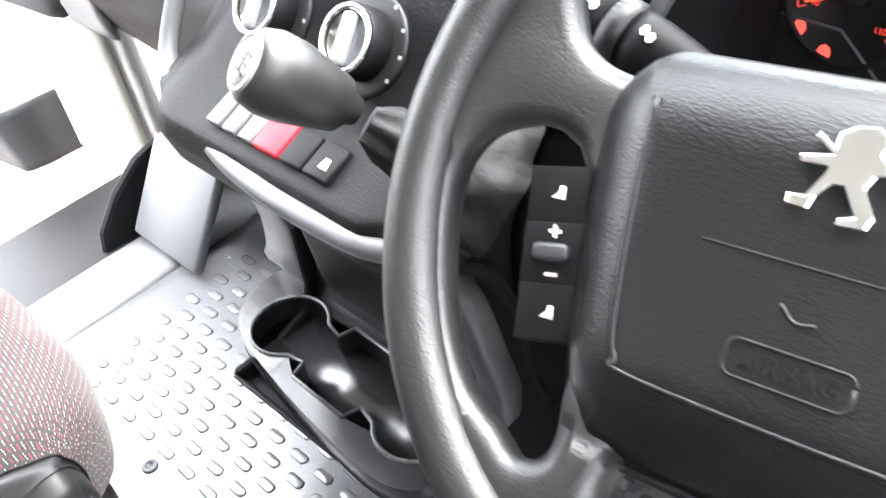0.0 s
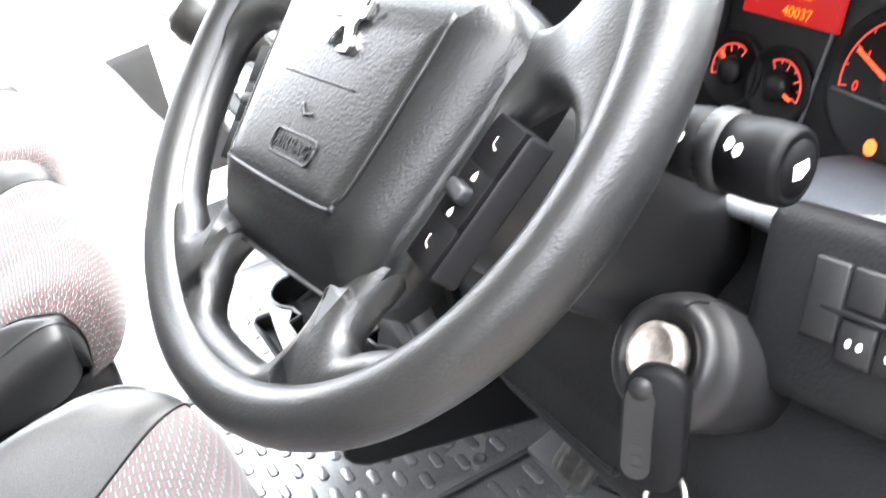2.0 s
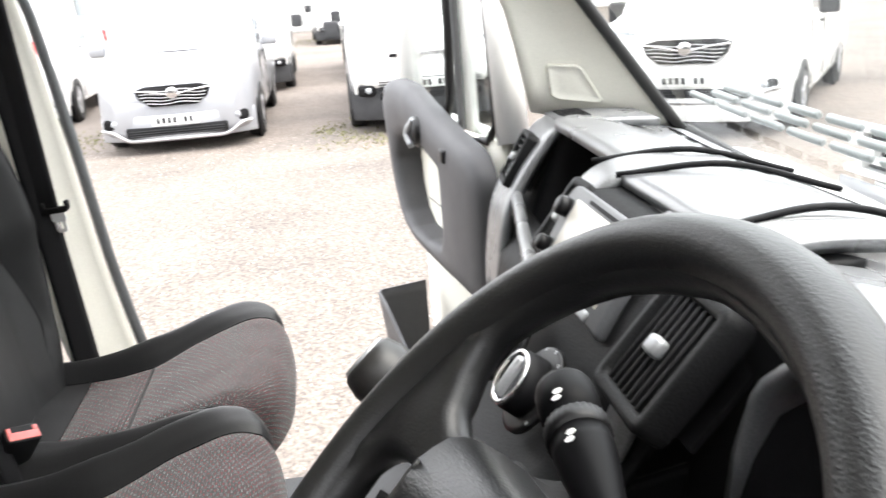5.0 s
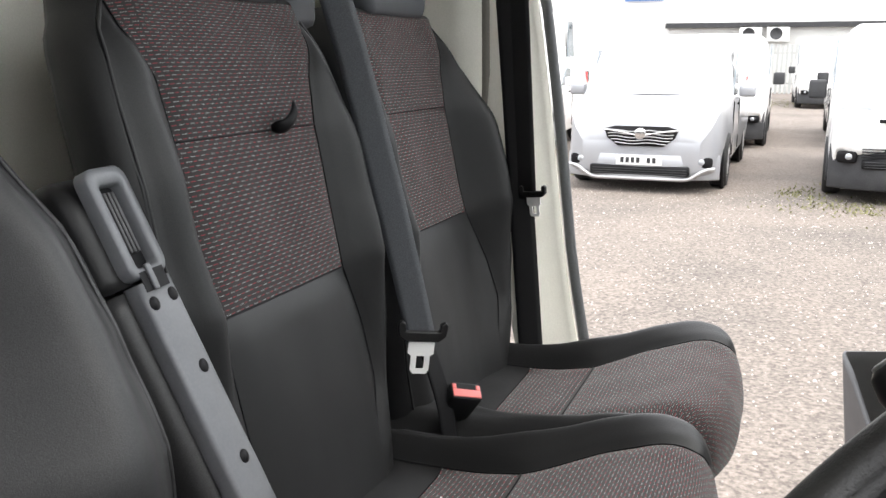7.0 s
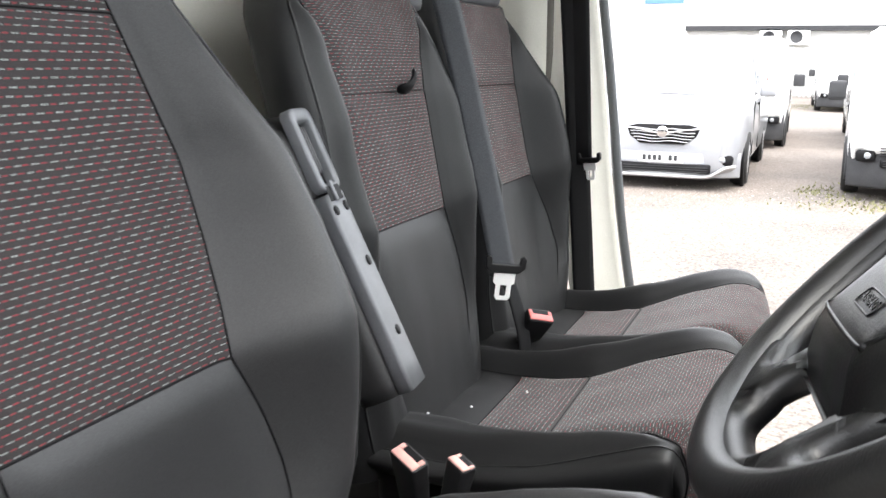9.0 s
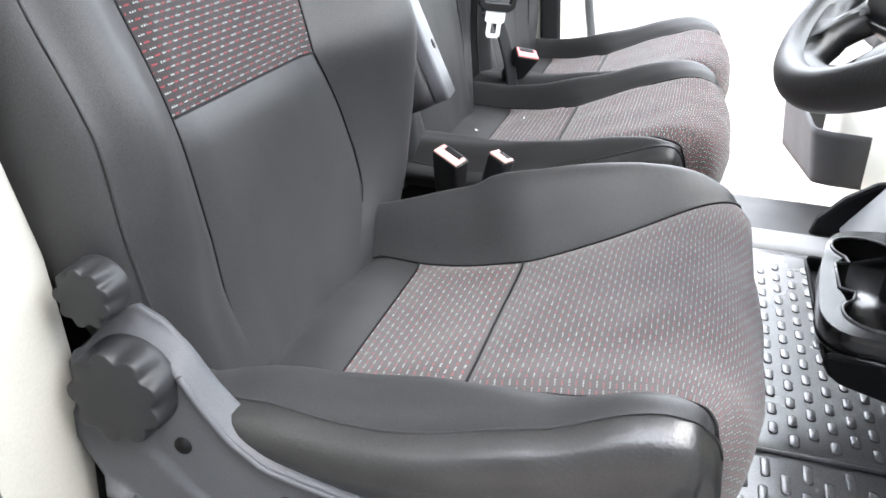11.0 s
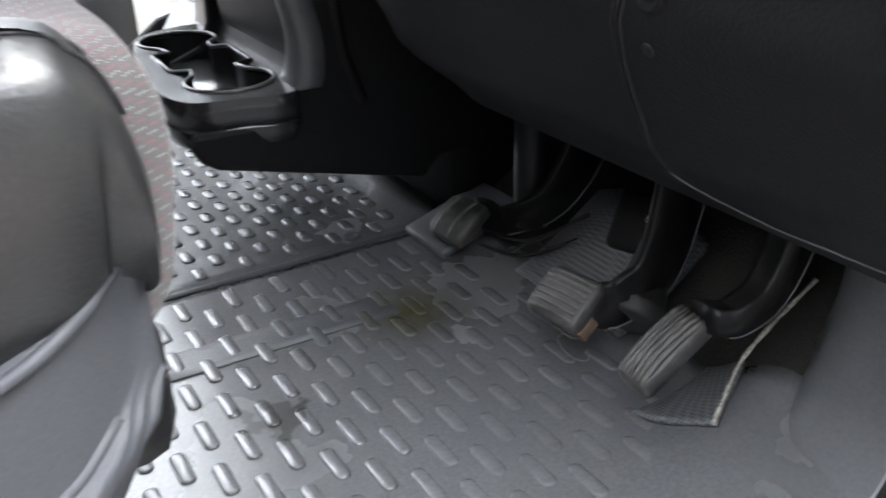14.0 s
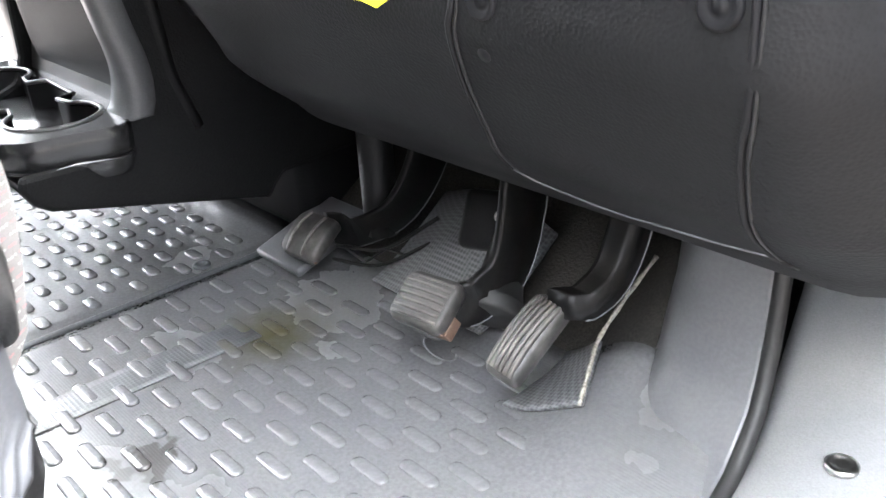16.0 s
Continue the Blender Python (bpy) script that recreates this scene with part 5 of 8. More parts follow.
for s, y_off in ((1, 0.0), (-1, 0.0)):
    stalk = thing("wiper_stalk" if s > 0 else "light_stalk", "black column stalk with white symbols and ribbed collar", "stalk")
    base = Vector((0.49 + s * 0.055, 0.462, 0.700))
    tip = Vector((0.672, 0.486, 0.705)) if s > 0 else Vector((0.285, 0.470, 0.735))
    SM = frame_of(base, (0, 0, 1), (0, 1, 0))
    d = (tip - base).normalized()
    SM = Matrix.Translation(base) @ d.to_track_quat("Z", "Y").to_matrix().to_4x4()
    L = (tip - base).length
    bm = shape()
    turned(bm, [(0.010, 0.0), (0.0125, L * 0.3), (0.017, L * 0.50), (0.0185, L * 0.60), (0.0185, L * 0.68)], SM, 24)
    part("arm", bm, GLOSSKEY, stalk)
    bm = shape()
    rings = []
    for h in (0.68, 0.72, 0.76):
        rings.append([SM @ Vector(((0.0195 + 0.0008 * (i % 2)) * math.cos(2 * math.pi * i / 60), (0.0195 + 0.0008 * (i % 2)) * math.sin(2 * math.pi * i / 60), L * h)) for i in range(60)])
    loft(bm, rings)
    part("collar", bm, BLACK, stalk, "ribbed grey collar")
    bm = shape()
    turned(bm, [(0.0185, L * 0.76), (0.0195, L * 0.90), (0.019, L * 0.97), (0.0175, L), (0.0145, L + 0.001), (0.014, L - 0.0015), (0.013, L + 0.0015), (0.0, L + 0.002)], SM, 28)
    part("end_cap", bm, GLOSSKEY, stalk)
    view = (Vector((0.95, 0.25, 0.93)) - tip).normalized()
    for k, (h, wdt) in enumerate(((0.60, 0.010), (0.84, 0.014))):
        bm = shape()
        c = base + d * L * h
        out = (view - d * view.dot(d)).normalized()
        IM = frame_of(c + out * 0.0196, d, out.cross(d))
        for ox, oy, r in ((-0.003, 0.001, 0.0022), (0.002, -0.001, 0.0022)):
            prism(bm, [(ox + r * math.cos(a), oy + 1.5 * r * math.sin(a)) for a in (radians(60 * q + 20) for q in range(6))], 0.0005, IM)
        part("symbol", bm, WHITEPRINT, stalk, smooth=False)
    if s > 0:
        bm = shape()
        prism(bm, [(-0.006, -0.003), (0.0, -0.0045), (0.006, -0.002), (0.005, 0.003), (-0.005, 0.004)], 0.0005, SM @ Matrix.Translation((0, 0, L + 0.002)))
        part("symbol", bm, WHITEPRINT, stalk, smooth=False)

# ---- key, ring and tags hanging from the lock ----
keys = thing("ignition_key", "black flip key in the ignition with a yellow tag", "key")
KM = frame_of(LOCK + LM.to_3x3() @ Vector((0, 0, 0.014)) + Vector((0.029, -0.015, 0.014)), (0.80, 0.55, 0.0), (-0.16, 0.30, 0.94))
bm = shape()
rings = []
for z, g in ((-0.007, 0.9), (-0.0055, 1.0), (0.0055, 1.0), (0.007, 0.9)):
    ring = []
    for x, y in rounded(0.032 * g, 0.066 * g, 0.014 * g, 6):
        ring.append(KM @ Vector((x * (1.0 + 2.0 * (y < 0) * 0.0) + 0.004, y - 0.026, z + 0.012)))
    rings.append(ring)
loft(bm, rings)
part("key_body", bm, GLOSSKEY, keys, "scuffed black flip key")
bm = shape()
prism(bm, [(x - 0.003, y - 0.028) for x, y in rounded(0.015, 0.05, 0.007)], 0.0012, KM @ Matrix.Translation((0, 0, 0.0185)))
part("key_inlay", bm, BLACK, keys, "grey inlay with worn lettering", smooth=False)
bm = shape()
for k in range(4):
    box(bm, -0.0055, 0.0, -0.030 - 0.006 * k, -0.0275 - 0.006 * k, 0.0197, 0.0201, m=KM)
part("print", bm, BLACK, keys, smooth=False)
bm = shape()
turned(bm, [(0.006, 0.0), (0.006, 0.0015), (0.0, 0.0016)], KM @ Matrix.Translation((-0.003, -0.004, 0.0187)), 18)
part("key_button", bm, BLACK, keys)
RC = Vector((0.648, 0.428, 0.510))
bm = shape()
RR = 0.0165
ringm = frame_of(RC, (0.95, -0.30, 0.0), (0.25, 0.55, 0.80))
tube(bm, [ringm @ Vector((RR * math.cos(a), RR * math.sin(a), 0)) for a in np.linspace(0, 2 * math.pi, 33)], 0.0017, 8)
part("key_ring", bm, STEEL, keys, "bright split ring")
bm = shape()
tube(bm, [KM @ Vector((0.004, -0.058, 0.012)), RC + Vector((0, 0, RR))], 0.003, 8)
part("key_loop", bm, STEEL, keys)
hook = RC + Vector((0.002, 0.0, -RR))
bm = shape()
tube(bm, [hook + Vector((0, 0, 0.004)), hook + Vector((0.001, 0.0, -0.014)), hook + Vector((0.006, 0.002, -0.036))], 0.0035, 8)
part("tag_loop", bm, STEEL, keys)
YELLOW = material("yellow_tag", (0.72, 0.70, 0.03), 0.45, stain=0.1, stain_scale=30)
TM = frame_of(hook + Vector((0.012, 0.004, -0.066)), (0.92, 0.36, 0.10), (-0.16, 0.0, 1.0))
bm = shape()
prism(bm, [(-0.0155, -0.026), (-0.008, -0.0275), (0.0, -0.0315), (0.007, -0.028), (0.0155, -0.027), (0.0165, -0.012), (0.0155, 0.022), (0.006, 0.024), (0.006, 0.033), (-0.004, 0.036), (-0.009, 0.030), (-0.009, 0.024), (-0.0155, 0.022)], 0.002, TM)
part("yellow_tag", bm, YELLOW, keys, "bright yellow plastic key tag", smooth=False, bevel=0.0004)
bm = shape()
for y, w in ((0.014, 0.014), (0.004, 0.024), (0.0, 0.024), (-0.006, 0.018), (-0.012, 0.024), (-0.018, 0.016)):
    box(bm, -w / 2, w / 2, y - 0.0006, y + 0.0006, 0.0021, 0.0024, m=TM)
part("print", bm, material("tag_print", (0.45, 0.36, 0.02), 0.6), keys, smooth=False)
bm = shape()
turned(bm, [(0.0022, 0.0), (0.0022, 0.0003), (0.0, 0.0003)], TM @ Matrix.Translation((0.002, -0.0235, 0.0021)), 14)
part("tag_hole", bm, BLACK, keys)
SPM = frame_of(hook + Vector((-0.016, 0.0, -0.040)), (0.9, 0.4, 0.0), (0.12, 0.0, 1.0))
bm = shape()
box(bm, -0.010, 0.010, -0.018, 0.016, -0.005, 0.005, m=SPM, bevel=0.004)
part("spare_key", bm, GLOSSKEY, keys)
bm = shape()
box(bm, -0.0045, 0.0045, -0.052, -0.018, -0.0012, 0.0012, m=SPM, bevel=0.0008)
part("key_blade", bm, STEEL, keys)

# ---- dashboard ----
dash = thing("dashboard", "dark grey grained plastic van dashboard with instruments and shelves", "dashboard")
# base far paler than DASH: the sky's sheen is put into the colour
DTOP_LIT = material("dash_top_sky_sheen", (0.17, 0.174, 0.18), 0.27, grain=0.12, scale=420, bump=0.18, bump_dist=0.0006, kind="cells", stain=0.2, stain_scale=6, spec=1.0)
GREYTRIM = material("grey_trim_plastic", (0.10, 0.102, 0.108), 0.45, grain=0.08, scale=400, bump=0.15, bump_dist=0.0004)


def top_line(x):
    """Upper skin of the dash at x: from the rear lip to the windscreen foot."""
    a = 2 * ((x + 0.92) / 1.84) - 1
    return Vector((x, 1.05 - 0.03 * a * a, 0.645 + 0.04 * a * a))


def lip(x):
    """Rear lip of the upper skin."""
    y = curve([(-0.95, 0.76), (-0.80, 0.755), (-0.78, 0.735), (-0.6, 0.72), (-0.25, 0.69), (-0.22, 0.66), (0.1, 0.64), (0.3, 0.625), (0.46, 0.60), (0.65, 0.60), (0.80, 0.64), (0.95, 0.72)], x)
    z = curve([(-0.95, 0.730), (-0.6, 0.750), (-0.2, 0.768), (0.12, 0.770), (0.22, 0.772), (0.30, 0.785), (0.36, 0.793), (0.43, 0.799), (0.53, 0.802), (0.605, 0.793), (0.665, 0.775), (0.70, 0.760), (0.72, 0.752), (0.75, 0.752), (0.95, 0.745)], x)
    return Vector((x, y, z))


bm = shape()


def upper(u, v):
    x = lerp(-0.95, 0.95, u)
    a, b = lip(x), top_line(x)
    p = a.lerp(b, v)
    p.z += 0.02 * math.sin(math.pi * min(v * 1.5, 1)) * (1 - v)
    return p


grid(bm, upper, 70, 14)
part("top_skin", bm, DTOP_LIT, dash, "pale-lit grained upper dash skin", solid=0.015)
# demister slots along the top
for k in range(26):
    x = -0.86 + 0.069 * k
    bm = shape()
    p, q = upper((x + 0.95) / 1.9, 0.86), upper((x + 0.05 + 0.95) / 1.9, 0.86)
    box(bm, 0, 0.05, -0.006, 0.006, 0.001, 0.003, m=frame_of(p, q - p, Vector((0, 1, -0.4))))
    part("demister_slot", bm, NIGHT, dash, smooth=False)
# face below the lip on the driver's side and the passenger's side
bm = shape()


def face(u, v):
    x = lerp(-0.95, 0.93, u)
    a = lip(x) + Vector((0, 0.012, -0.012))
    low = Vector((x, curve([(-0.95, 0.70), (-0.3, 0.62), (0.2, 0.60), (0.6, 0.60), (0.93, 0.64)], x), curve([(-0.95, 0.50), (0.0, 0.5), (0.93, 0.52)], x)))
    p = a.lerp(low, v)
    if 0.20 < x < 0.70:
        k = smooth01((x - 0.27) / 0.05) * smooth01((0.69 - x) / 0.05)
        p.y += 0.16 * k * math.sin(math.pi * v) ** 0.5
    if -0.80 < x < -0.24:
        k = smooth01((x + 0.80) / 0.04) * smooth01((-0.24 - x) / 0.04)
        p.y += 0.17 * k * math.sin(math.pi * min(v * 1.15, 1)) ** 0.5
    return p


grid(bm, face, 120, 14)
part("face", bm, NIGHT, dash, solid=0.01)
# driver's lower panel, bulging over the knees
bm = shape()
LOWER = [(0.635, 0.60), (0.585, 0.555), (0.525, 0.52), (0.485, 0.45), (0.485, 0.375), (0.53, 0.29), (0.60, 0.228), (0.66, 0.215), (0.75, 0.24)]


def lower(u, v):
    x = lerp(0.16, 0.93, u)
    n = (len(LOWER) - 1) * min(v, 0.9999)
    i, t = int(n), n - int(n)
    y, z = lerp(LOWER[i][0], LOWER[i + 1][0], smooth01(t) * 0.3 + t * 0.7), lerp(LOWER[i][1], LOWER[i + 1][1], t)
    y += 0.05 * smooth01((0.36 - x) / 0.2) + 0.07 * smooth01((x - 0.84) / 0.1)
    z += 0.05 * smooth01((0.30 - x) / 0.14) * smooth01((v - 0.5) / 0.3)
    return Vector((x, y, z))


def v_at(z):
    """Parameter of the lower panel at a height."""
    return min(np.linspace(0, 0.8, 161), key=lambda v: abs(lower(0.6, v).z - z))


grid(bm, lower, 50, 40)
part("knee_panel", bm, DASH, dash, "black grained knee panel", solid=0.01)


def on_lower(x, z, out=0.002):
    u, v = (x - 0.16) / 0.77, v_at(z)
    p, a, b = lower(u, v), lower(min(u + 0.02, 1), v) - lower(u, v), lower(u, v - 0.02) - lower(u, v)
    n = a.cross(b).normalized()
    if n.y > 0:
        n.negate()
    return p + n * out, n, b.normalized()


# panel joints of the fuse flap and its fasteners
JOINTS = (
    ((0.664, 0.412), (0.662, 0.39), (0.658, 0.374), (0.650, 0.348), (0.645, 0.326), (0.643, 0.304), (0.642, 0.286), (0.630, 0.262)),
    ((0.664, 0.412), (0.703, 0.415), (0.741, 0.418), (0.842, 0.420)),
    ((0.842, 0.420), (0.842, 0.404), (0.839, 0.363), (0.831, 0.341), (0.824, 0.316), (0.820, 0.285), (0.815, 0.256), (0.822, 0.246)),
    ((0.326, 0.435), (0.352, 0.388), (0.502, 0.389), (0.527, 0.399)),
)
for line in JOINTS:
    bm = shape()
    tube(bm, bezier([on_lower(x, z, 0.0004)[0] for x, z in line], 30), 0.0020, 6)
    part("panel_joint", bm, NIGHT, dash)
    # lighter tube beside each joint: a painted highlight on its edge
    bm = shape()
    tube(bm, bezier([on_lower(x + 0.0032, z - 0.002, 0.0)[0] for x, z in line], 30), 0.0013, 6)
    part("joint_highlight", bm, BLACK, dash)
# grey tube paints the highlight along the panel's lower ridge
bm = shape()
tube(bm, bezier([on_lower(x, z, 0.0)[0] for x, z in ((0.630, 0.262), (0.641, 0.247), (0.693, 0.238), (0.736, 0.240), (0.773, 0.244), (0.815, 0.250))], 30), 0.0013, 6)
part("ridge_highlight", bm, GREYTRIM, dash)
p, n, up = on_lower(0.679, 0.363, 0.0)
bm = shape()
turned(bm, [(0.0045, -0.001), (0.0045, 0.0006), (0.0, 0.0008)], frame_of(p, n.cross(up) * -1, up), 14)
part("fastener_hole", bm, NIGHT, dash)
for x, z in ((0.685, 0.392), (0.826, 0.406)):
    p, n, up = on_lower(x, z, 0.0)
    bm = shape()
    turned(bm, [(0.011, -0.002), (0.011, 0.002), (0.009, 0.0035), (0.0065, 0.001), (0.0035, 0.001), (0.003, 0.002), (0.0, 0.002)], frame_of(p, n.cross(up) * -1, up), 22)
    part("fastener", bm, NIGHT, dash)

# ---- instrument cluster ----
cluster = thing("instrument_cluster", "lit instrument cluster with red-ringed dials and amber display", "instrument panel")
CM = frame_of((0.457, 0.700, 0.642), (1, 0, 0), (0, 0.30, 0.954))
cluster.matrix_world = CM
bm = shape()
rings = []
for g, h in ((1.0, -0.02), (1.0, 0.0), (0.97, 0.002)):
    rings.append([Vector((x * g, y * g, h)) for x, y in rounded(0.40, 0.185, 0.085, 8)])
loft(bm, rings)
part("panel", bm, BLACK, cluster)
LAMP = glow("red_dial_light", (1.0, 0.06, 0.04), 0.11)
LAMPDIM = glow("red_dial_dim", (1.0, 0.12, 0.09), 0.055)
NEEDLE = glow("red_needle", (1.0, 0.09, 0.03), 0.17)
AMBER = glow("amber_digits", (1.0, 0.24, 0.02), 0.13)
DISPLAY = glow("red_display", (0.55, 0.010, 0.01), 0.065)
ALERT = glow("red_lamp", (1.0, 0.07, 0.05), 0.2)
AMBERLAMP = glow("amber_lamp", (1.0, 0.22, 0.05), 0.16)


def dial(cx, cy, r, a0, a1, ticks, labels, needle, needle_len):
    d = new("dial")
    d.parent, d.location = cluster, (cx, cy, 0.003)
    bm = shape()
    turned(bm, [(r + 0.010, -0.004), (r + 0.010, 0.003), (r + 0.006, 0.004), (r + 0.005, 0.0), (0.0, 0.0)], None, 48)
    part("dish", bm, NIGHT, d)
    bm = shape()
    tube(bm, [(r * math.cos(radians(a)), r * math.sin(radians(a)), 0.0012) for a in np.linspace(a0, a1, 40)], 0.0008, 5)
    part("scale_ring", bm, LAMPDIM, d)
    bm = shape()
    for k in range(ticks + 1):
        a = lerp(a0, a1, k / ticks)
        box(bm, r - (0.006 if k % 2 == 0 else 0.003), r, -0.0005, 0.0005, 0.0008, 0.0014, m=pose(0, 0, 0, 0, 0, a))
    part("ticks", bm, LAMPDIM, d, smooth=False)
    for k, text in enumerate(labels):
        a = radians(lerp(a0, a1, k / max(len(labels) - 1, 1)))
        bm = lettering(text, 0.0095 if len(labels) < 9 else 0.0062, 0.0002)
        part("numeral", moved(bm, pose((r - 0.0125) * math.cos(a), (r - 0.0125) * math.sin(a), 0.0012)), LAMP, d, smooth=False)
    bm = shape()
    box(bm, 0.004, needle_len, -0.0012, 0.0012, 0.004, 0.0052, m=pose(0, 0, 0, 0, 0, needle))
    part("needle", bm, NEEDLE, d, "glowing red needle", smooth=False)
    bm = shape()
    turned(bm, [(0.011, 0.0), (0.010, 0.006), (0.007, 0.008), (0.0, 0.0085)], None, 22)
    part("hub", bm, BLACK, d)
    return d


dial(-0.101, 0.013, 0.043, 205, -45, 24, ["10", "20", "30", "40", "50", "60", "70", "80", "90", "100", "110"], 200, 0.036)
dial(0.109, -0.001, 0.045, 190, -40, 12, ["0", "1", "2", "3", "4", "5", "6"], 152, 0.040)
dial(-0.032, -0.023, 0.020, 200, 60, 6, [], 130, 0.017)
dial(0.0155, -0.024, 0.020, 120, -20, 6, [], -20, 0.017)
bm = shape()
box(bm, -0.035, 0.053, 0.0225, 0.0585, 0.002, 0.0055, bevel=0.001)
part("display", bm, DISPLAY, cluster, "red lit display")
for text, x, y, size in (("Wed 22 Nov", 0.010, 0.0515, 0.0095), ("15:02", 0.016, 0.0425, 0.0090), ("40037", 0.016, 0.0295, 0.0105), ("12", -0.024, 0.034, 0.0075)):
    bm = lettering(text, size, 0.0002)
    part("digits", moved(bm, pose(x, y, 0.0060)), AMBER, cluster, smooth=False)
for x, y, m_ in ((-0.135, -0.019, ALERT), (-0.113, -0.032, ALERT), (0.102, -0.042, AMBERLAMP)):
    bm = shape()
    prism(bm, [(x + 0.005 * math.cos(a), y + 0.006 * math.sin(a)) for a in np.linspace(0, 2 * math.pi, 9)[:-1]], 0.0006, Matrix.Translation((0, 0, 0.004)))
    part("warning_lamp", bm, m_, cluster, smooth=False)
for x0, y0, x1, y1 in ((0.053, 0.075, 0.040, -0.075), (-0.053, 0.03, -0.06, -0.04)):
    bm = shape()
    tube(bm, [(x0, y0, 0.004), (x1, y1, 0.004)], 0.0016, 6)
    part("divider", bm, GREYTRIM, cluster)
for cx, r in ((-0.101, 0.05), (0.109, 0.052)):
    bm = shape()
    tube(bm, [(cx - r, -0.012, 0.0045), (cx - 0.004, -0.014, 0.0045), (cx + r * 0.62, -0.042, 0.0045)], 0.0012, 6)
    part("dial_bar", bm, GREYTRIM, cluster)
# hood round the cluster
bm = shape()


def brow(x):
    """Lower edge of the hood over the dials."""
    return curve([(0.235, 0.60), (0.25, 0.66), (0.28, 0.72), (0.33, 0.76), (0.43, 0.78), (0.5, 0.782), (0.59, 0.774), (0.645, 0.76), (0.68, 0.745), (0.70, 0.734), (0.72, 0.722), (0.76, 0.712), (0.84, 0.708), (0.90, 0.705)], x)


def hood(u, v):
    x = lerp(0.235, 0.90, u)
    return Vector((x, lerp(0.715, 0.600 + 0.10 * smooth01((x - 0.72) / 0.2), v), brow(x) - 0.014 * (1 - v) + 0.004 * math.sin(math.pi * v)))


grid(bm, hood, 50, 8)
part("cluster_hood", bm, DTOP_LIT, dash, "grey grained hood over the instruments", solid=0.01)
bm = shape()
grid(bm, lambda u, v: Vector((lerp(0.27, 0.69, u), lerp(0.70, 0.575, v), lerp(0.575, 0.628, smooth01(v)) - 0.02 * math.sin(math.pi * u) * v)), 20, 8)
part("cluster_tray", bm, NIGHT, dash, solid=0.01)
bm = shape()
tube(bm, bezier([(0.33, 0.57, 0.615), (0.46, 0.56, 0.607), (0.58, 0.56, 0.612), (0.66, 0.575, 0.632), (0.73, 0.600, 0.66)], 24), 0.007, 8)
part("cluster_lip", bm, DTOP_LIT, dash)
bm = shape()
grid(bm, lambda u, v: Vector((lerp(0.57, 0.92, u), lerp(0.553, 0.655, v) + 0.03 * smooth01((u - 0.6) / 0.4), lerp(0.612, 0.612, v) + 0.012 * math.sin(math.pi * v) + 0.018 * u)), 20, 10)
part("lower_brow", bm, SKIRT, dash, "grey slope between dials and switches", solid=0.008, up=True)

# ---- switch bank right of the column ----
bank = thing("switch_panel", "black switch panel with square blank keys beside the column", "switch panel")
SB = frame_of((0.718, 0.534, 0.594), (0.97, 0.20, 0.03), (0.0, 0.38, 0.92))
bank.matrix_world = SB
bm = shape()
box(bm, -0.103, 0.085, -0.048, 0.060, -0.03, 0.0, bevel=0.012)
part("panel", bm, DASH, bank)
for i in range(7):
    x = -0.0675 + 0.0208 * i
    for y0, y1 in ((0.0155, 0.0385), (-0.0130, 0.0105)) if i else ((-0.006, 0.0385),):
        bm = shape()
        box(bm, x, x + 0.0198, y0, y1, -0.004, 0.003, bevel=0.002)
        part("key", bm, BLACK, bank)
        cx, cy = x + 0.0099, (y0 + y1) / 2
        if y0 < 0 and i == 3:
            bm = lettering("MODE", 0.0052, 0.0002)
            part("lettering", moved(bm, pose(cx, cy, 0.0033)), WHITEPRINT, bank, "white MODE lettering", smooth=False)
        elif y0 < 0 and i in (1, 2, 4):
            for ox in (-0.003, 0.003):
                bm = shape()
                prism(bm, [(cx + ox + 0.0016 * math.cos(a), cy + 0.0026 * math.sin(a)) for a in np.linspace(0, 2 * math.pi, 8)[:-1]], 0.0005, Matrix.Translation((0, 0, 0.003)))
                part("symbol", bm, WHITEPRINT, bank, smooth=False)
bm = shape()
tube(bm, [(-0.058, 0.013, 0.002), (0.0, 0.013, 0.004), (0.078, 0.013, 0.003)], 0.0018, 6)
part("rail", bm, BLACK, bank)
bm = shape()
for pts in (((0.60, 0.60, 0.44), (0.66, 0.545, 0.55)), ((0.60, 0.60, 0.44), (0.86, 0.60, 0.455)), ((0.72, 0.56, 0.44), (0.76, 0.56, 0.50))):
    tube(bm, pts, 0.005, 8)
part("cubby_edge", bm, BLACK, bank)

# ---- centre stack ----
stack = thing("centre_stack", "dark grey centre console with radio, heater dials and switches", "console")
bm = shape()


def stack_body(u, v):
    """The tower from the radio down to the gear shelf."""
    x = lerp(-0.205, 0.185, u)
    prof = [(0.70, 0.762), (0.618, 0.762), (0.577, 0.712), (0.546, 0.66), (0.51, 0.605), (0.465, 0.572), (0.425, 0.555), (0.402, 0.545), (0.396, 0.525), (0.405, 0.49), (0.46, 0.44), (0.50, 0.35), (0.51, 0.25), (0.53, 0.19)]
    n = (len(prof) - 1) * min(v, 0.9999)
    i, t = int(n), n - int(n)
    y, z = lerp(prof[i][0], prof[i + 1][0], t), lerp(prof[i][1], prof[i + 1][1], t)
    a = abs(2 * u - 1)
    narrow = 1 - 0.12 * smooth01((v - 0.55) / 0.4)
    return Vector((-0.01 + (x + 0.01) * narrow, y + 0.035 * smooth01((a - 0.7) / 0.3), z))


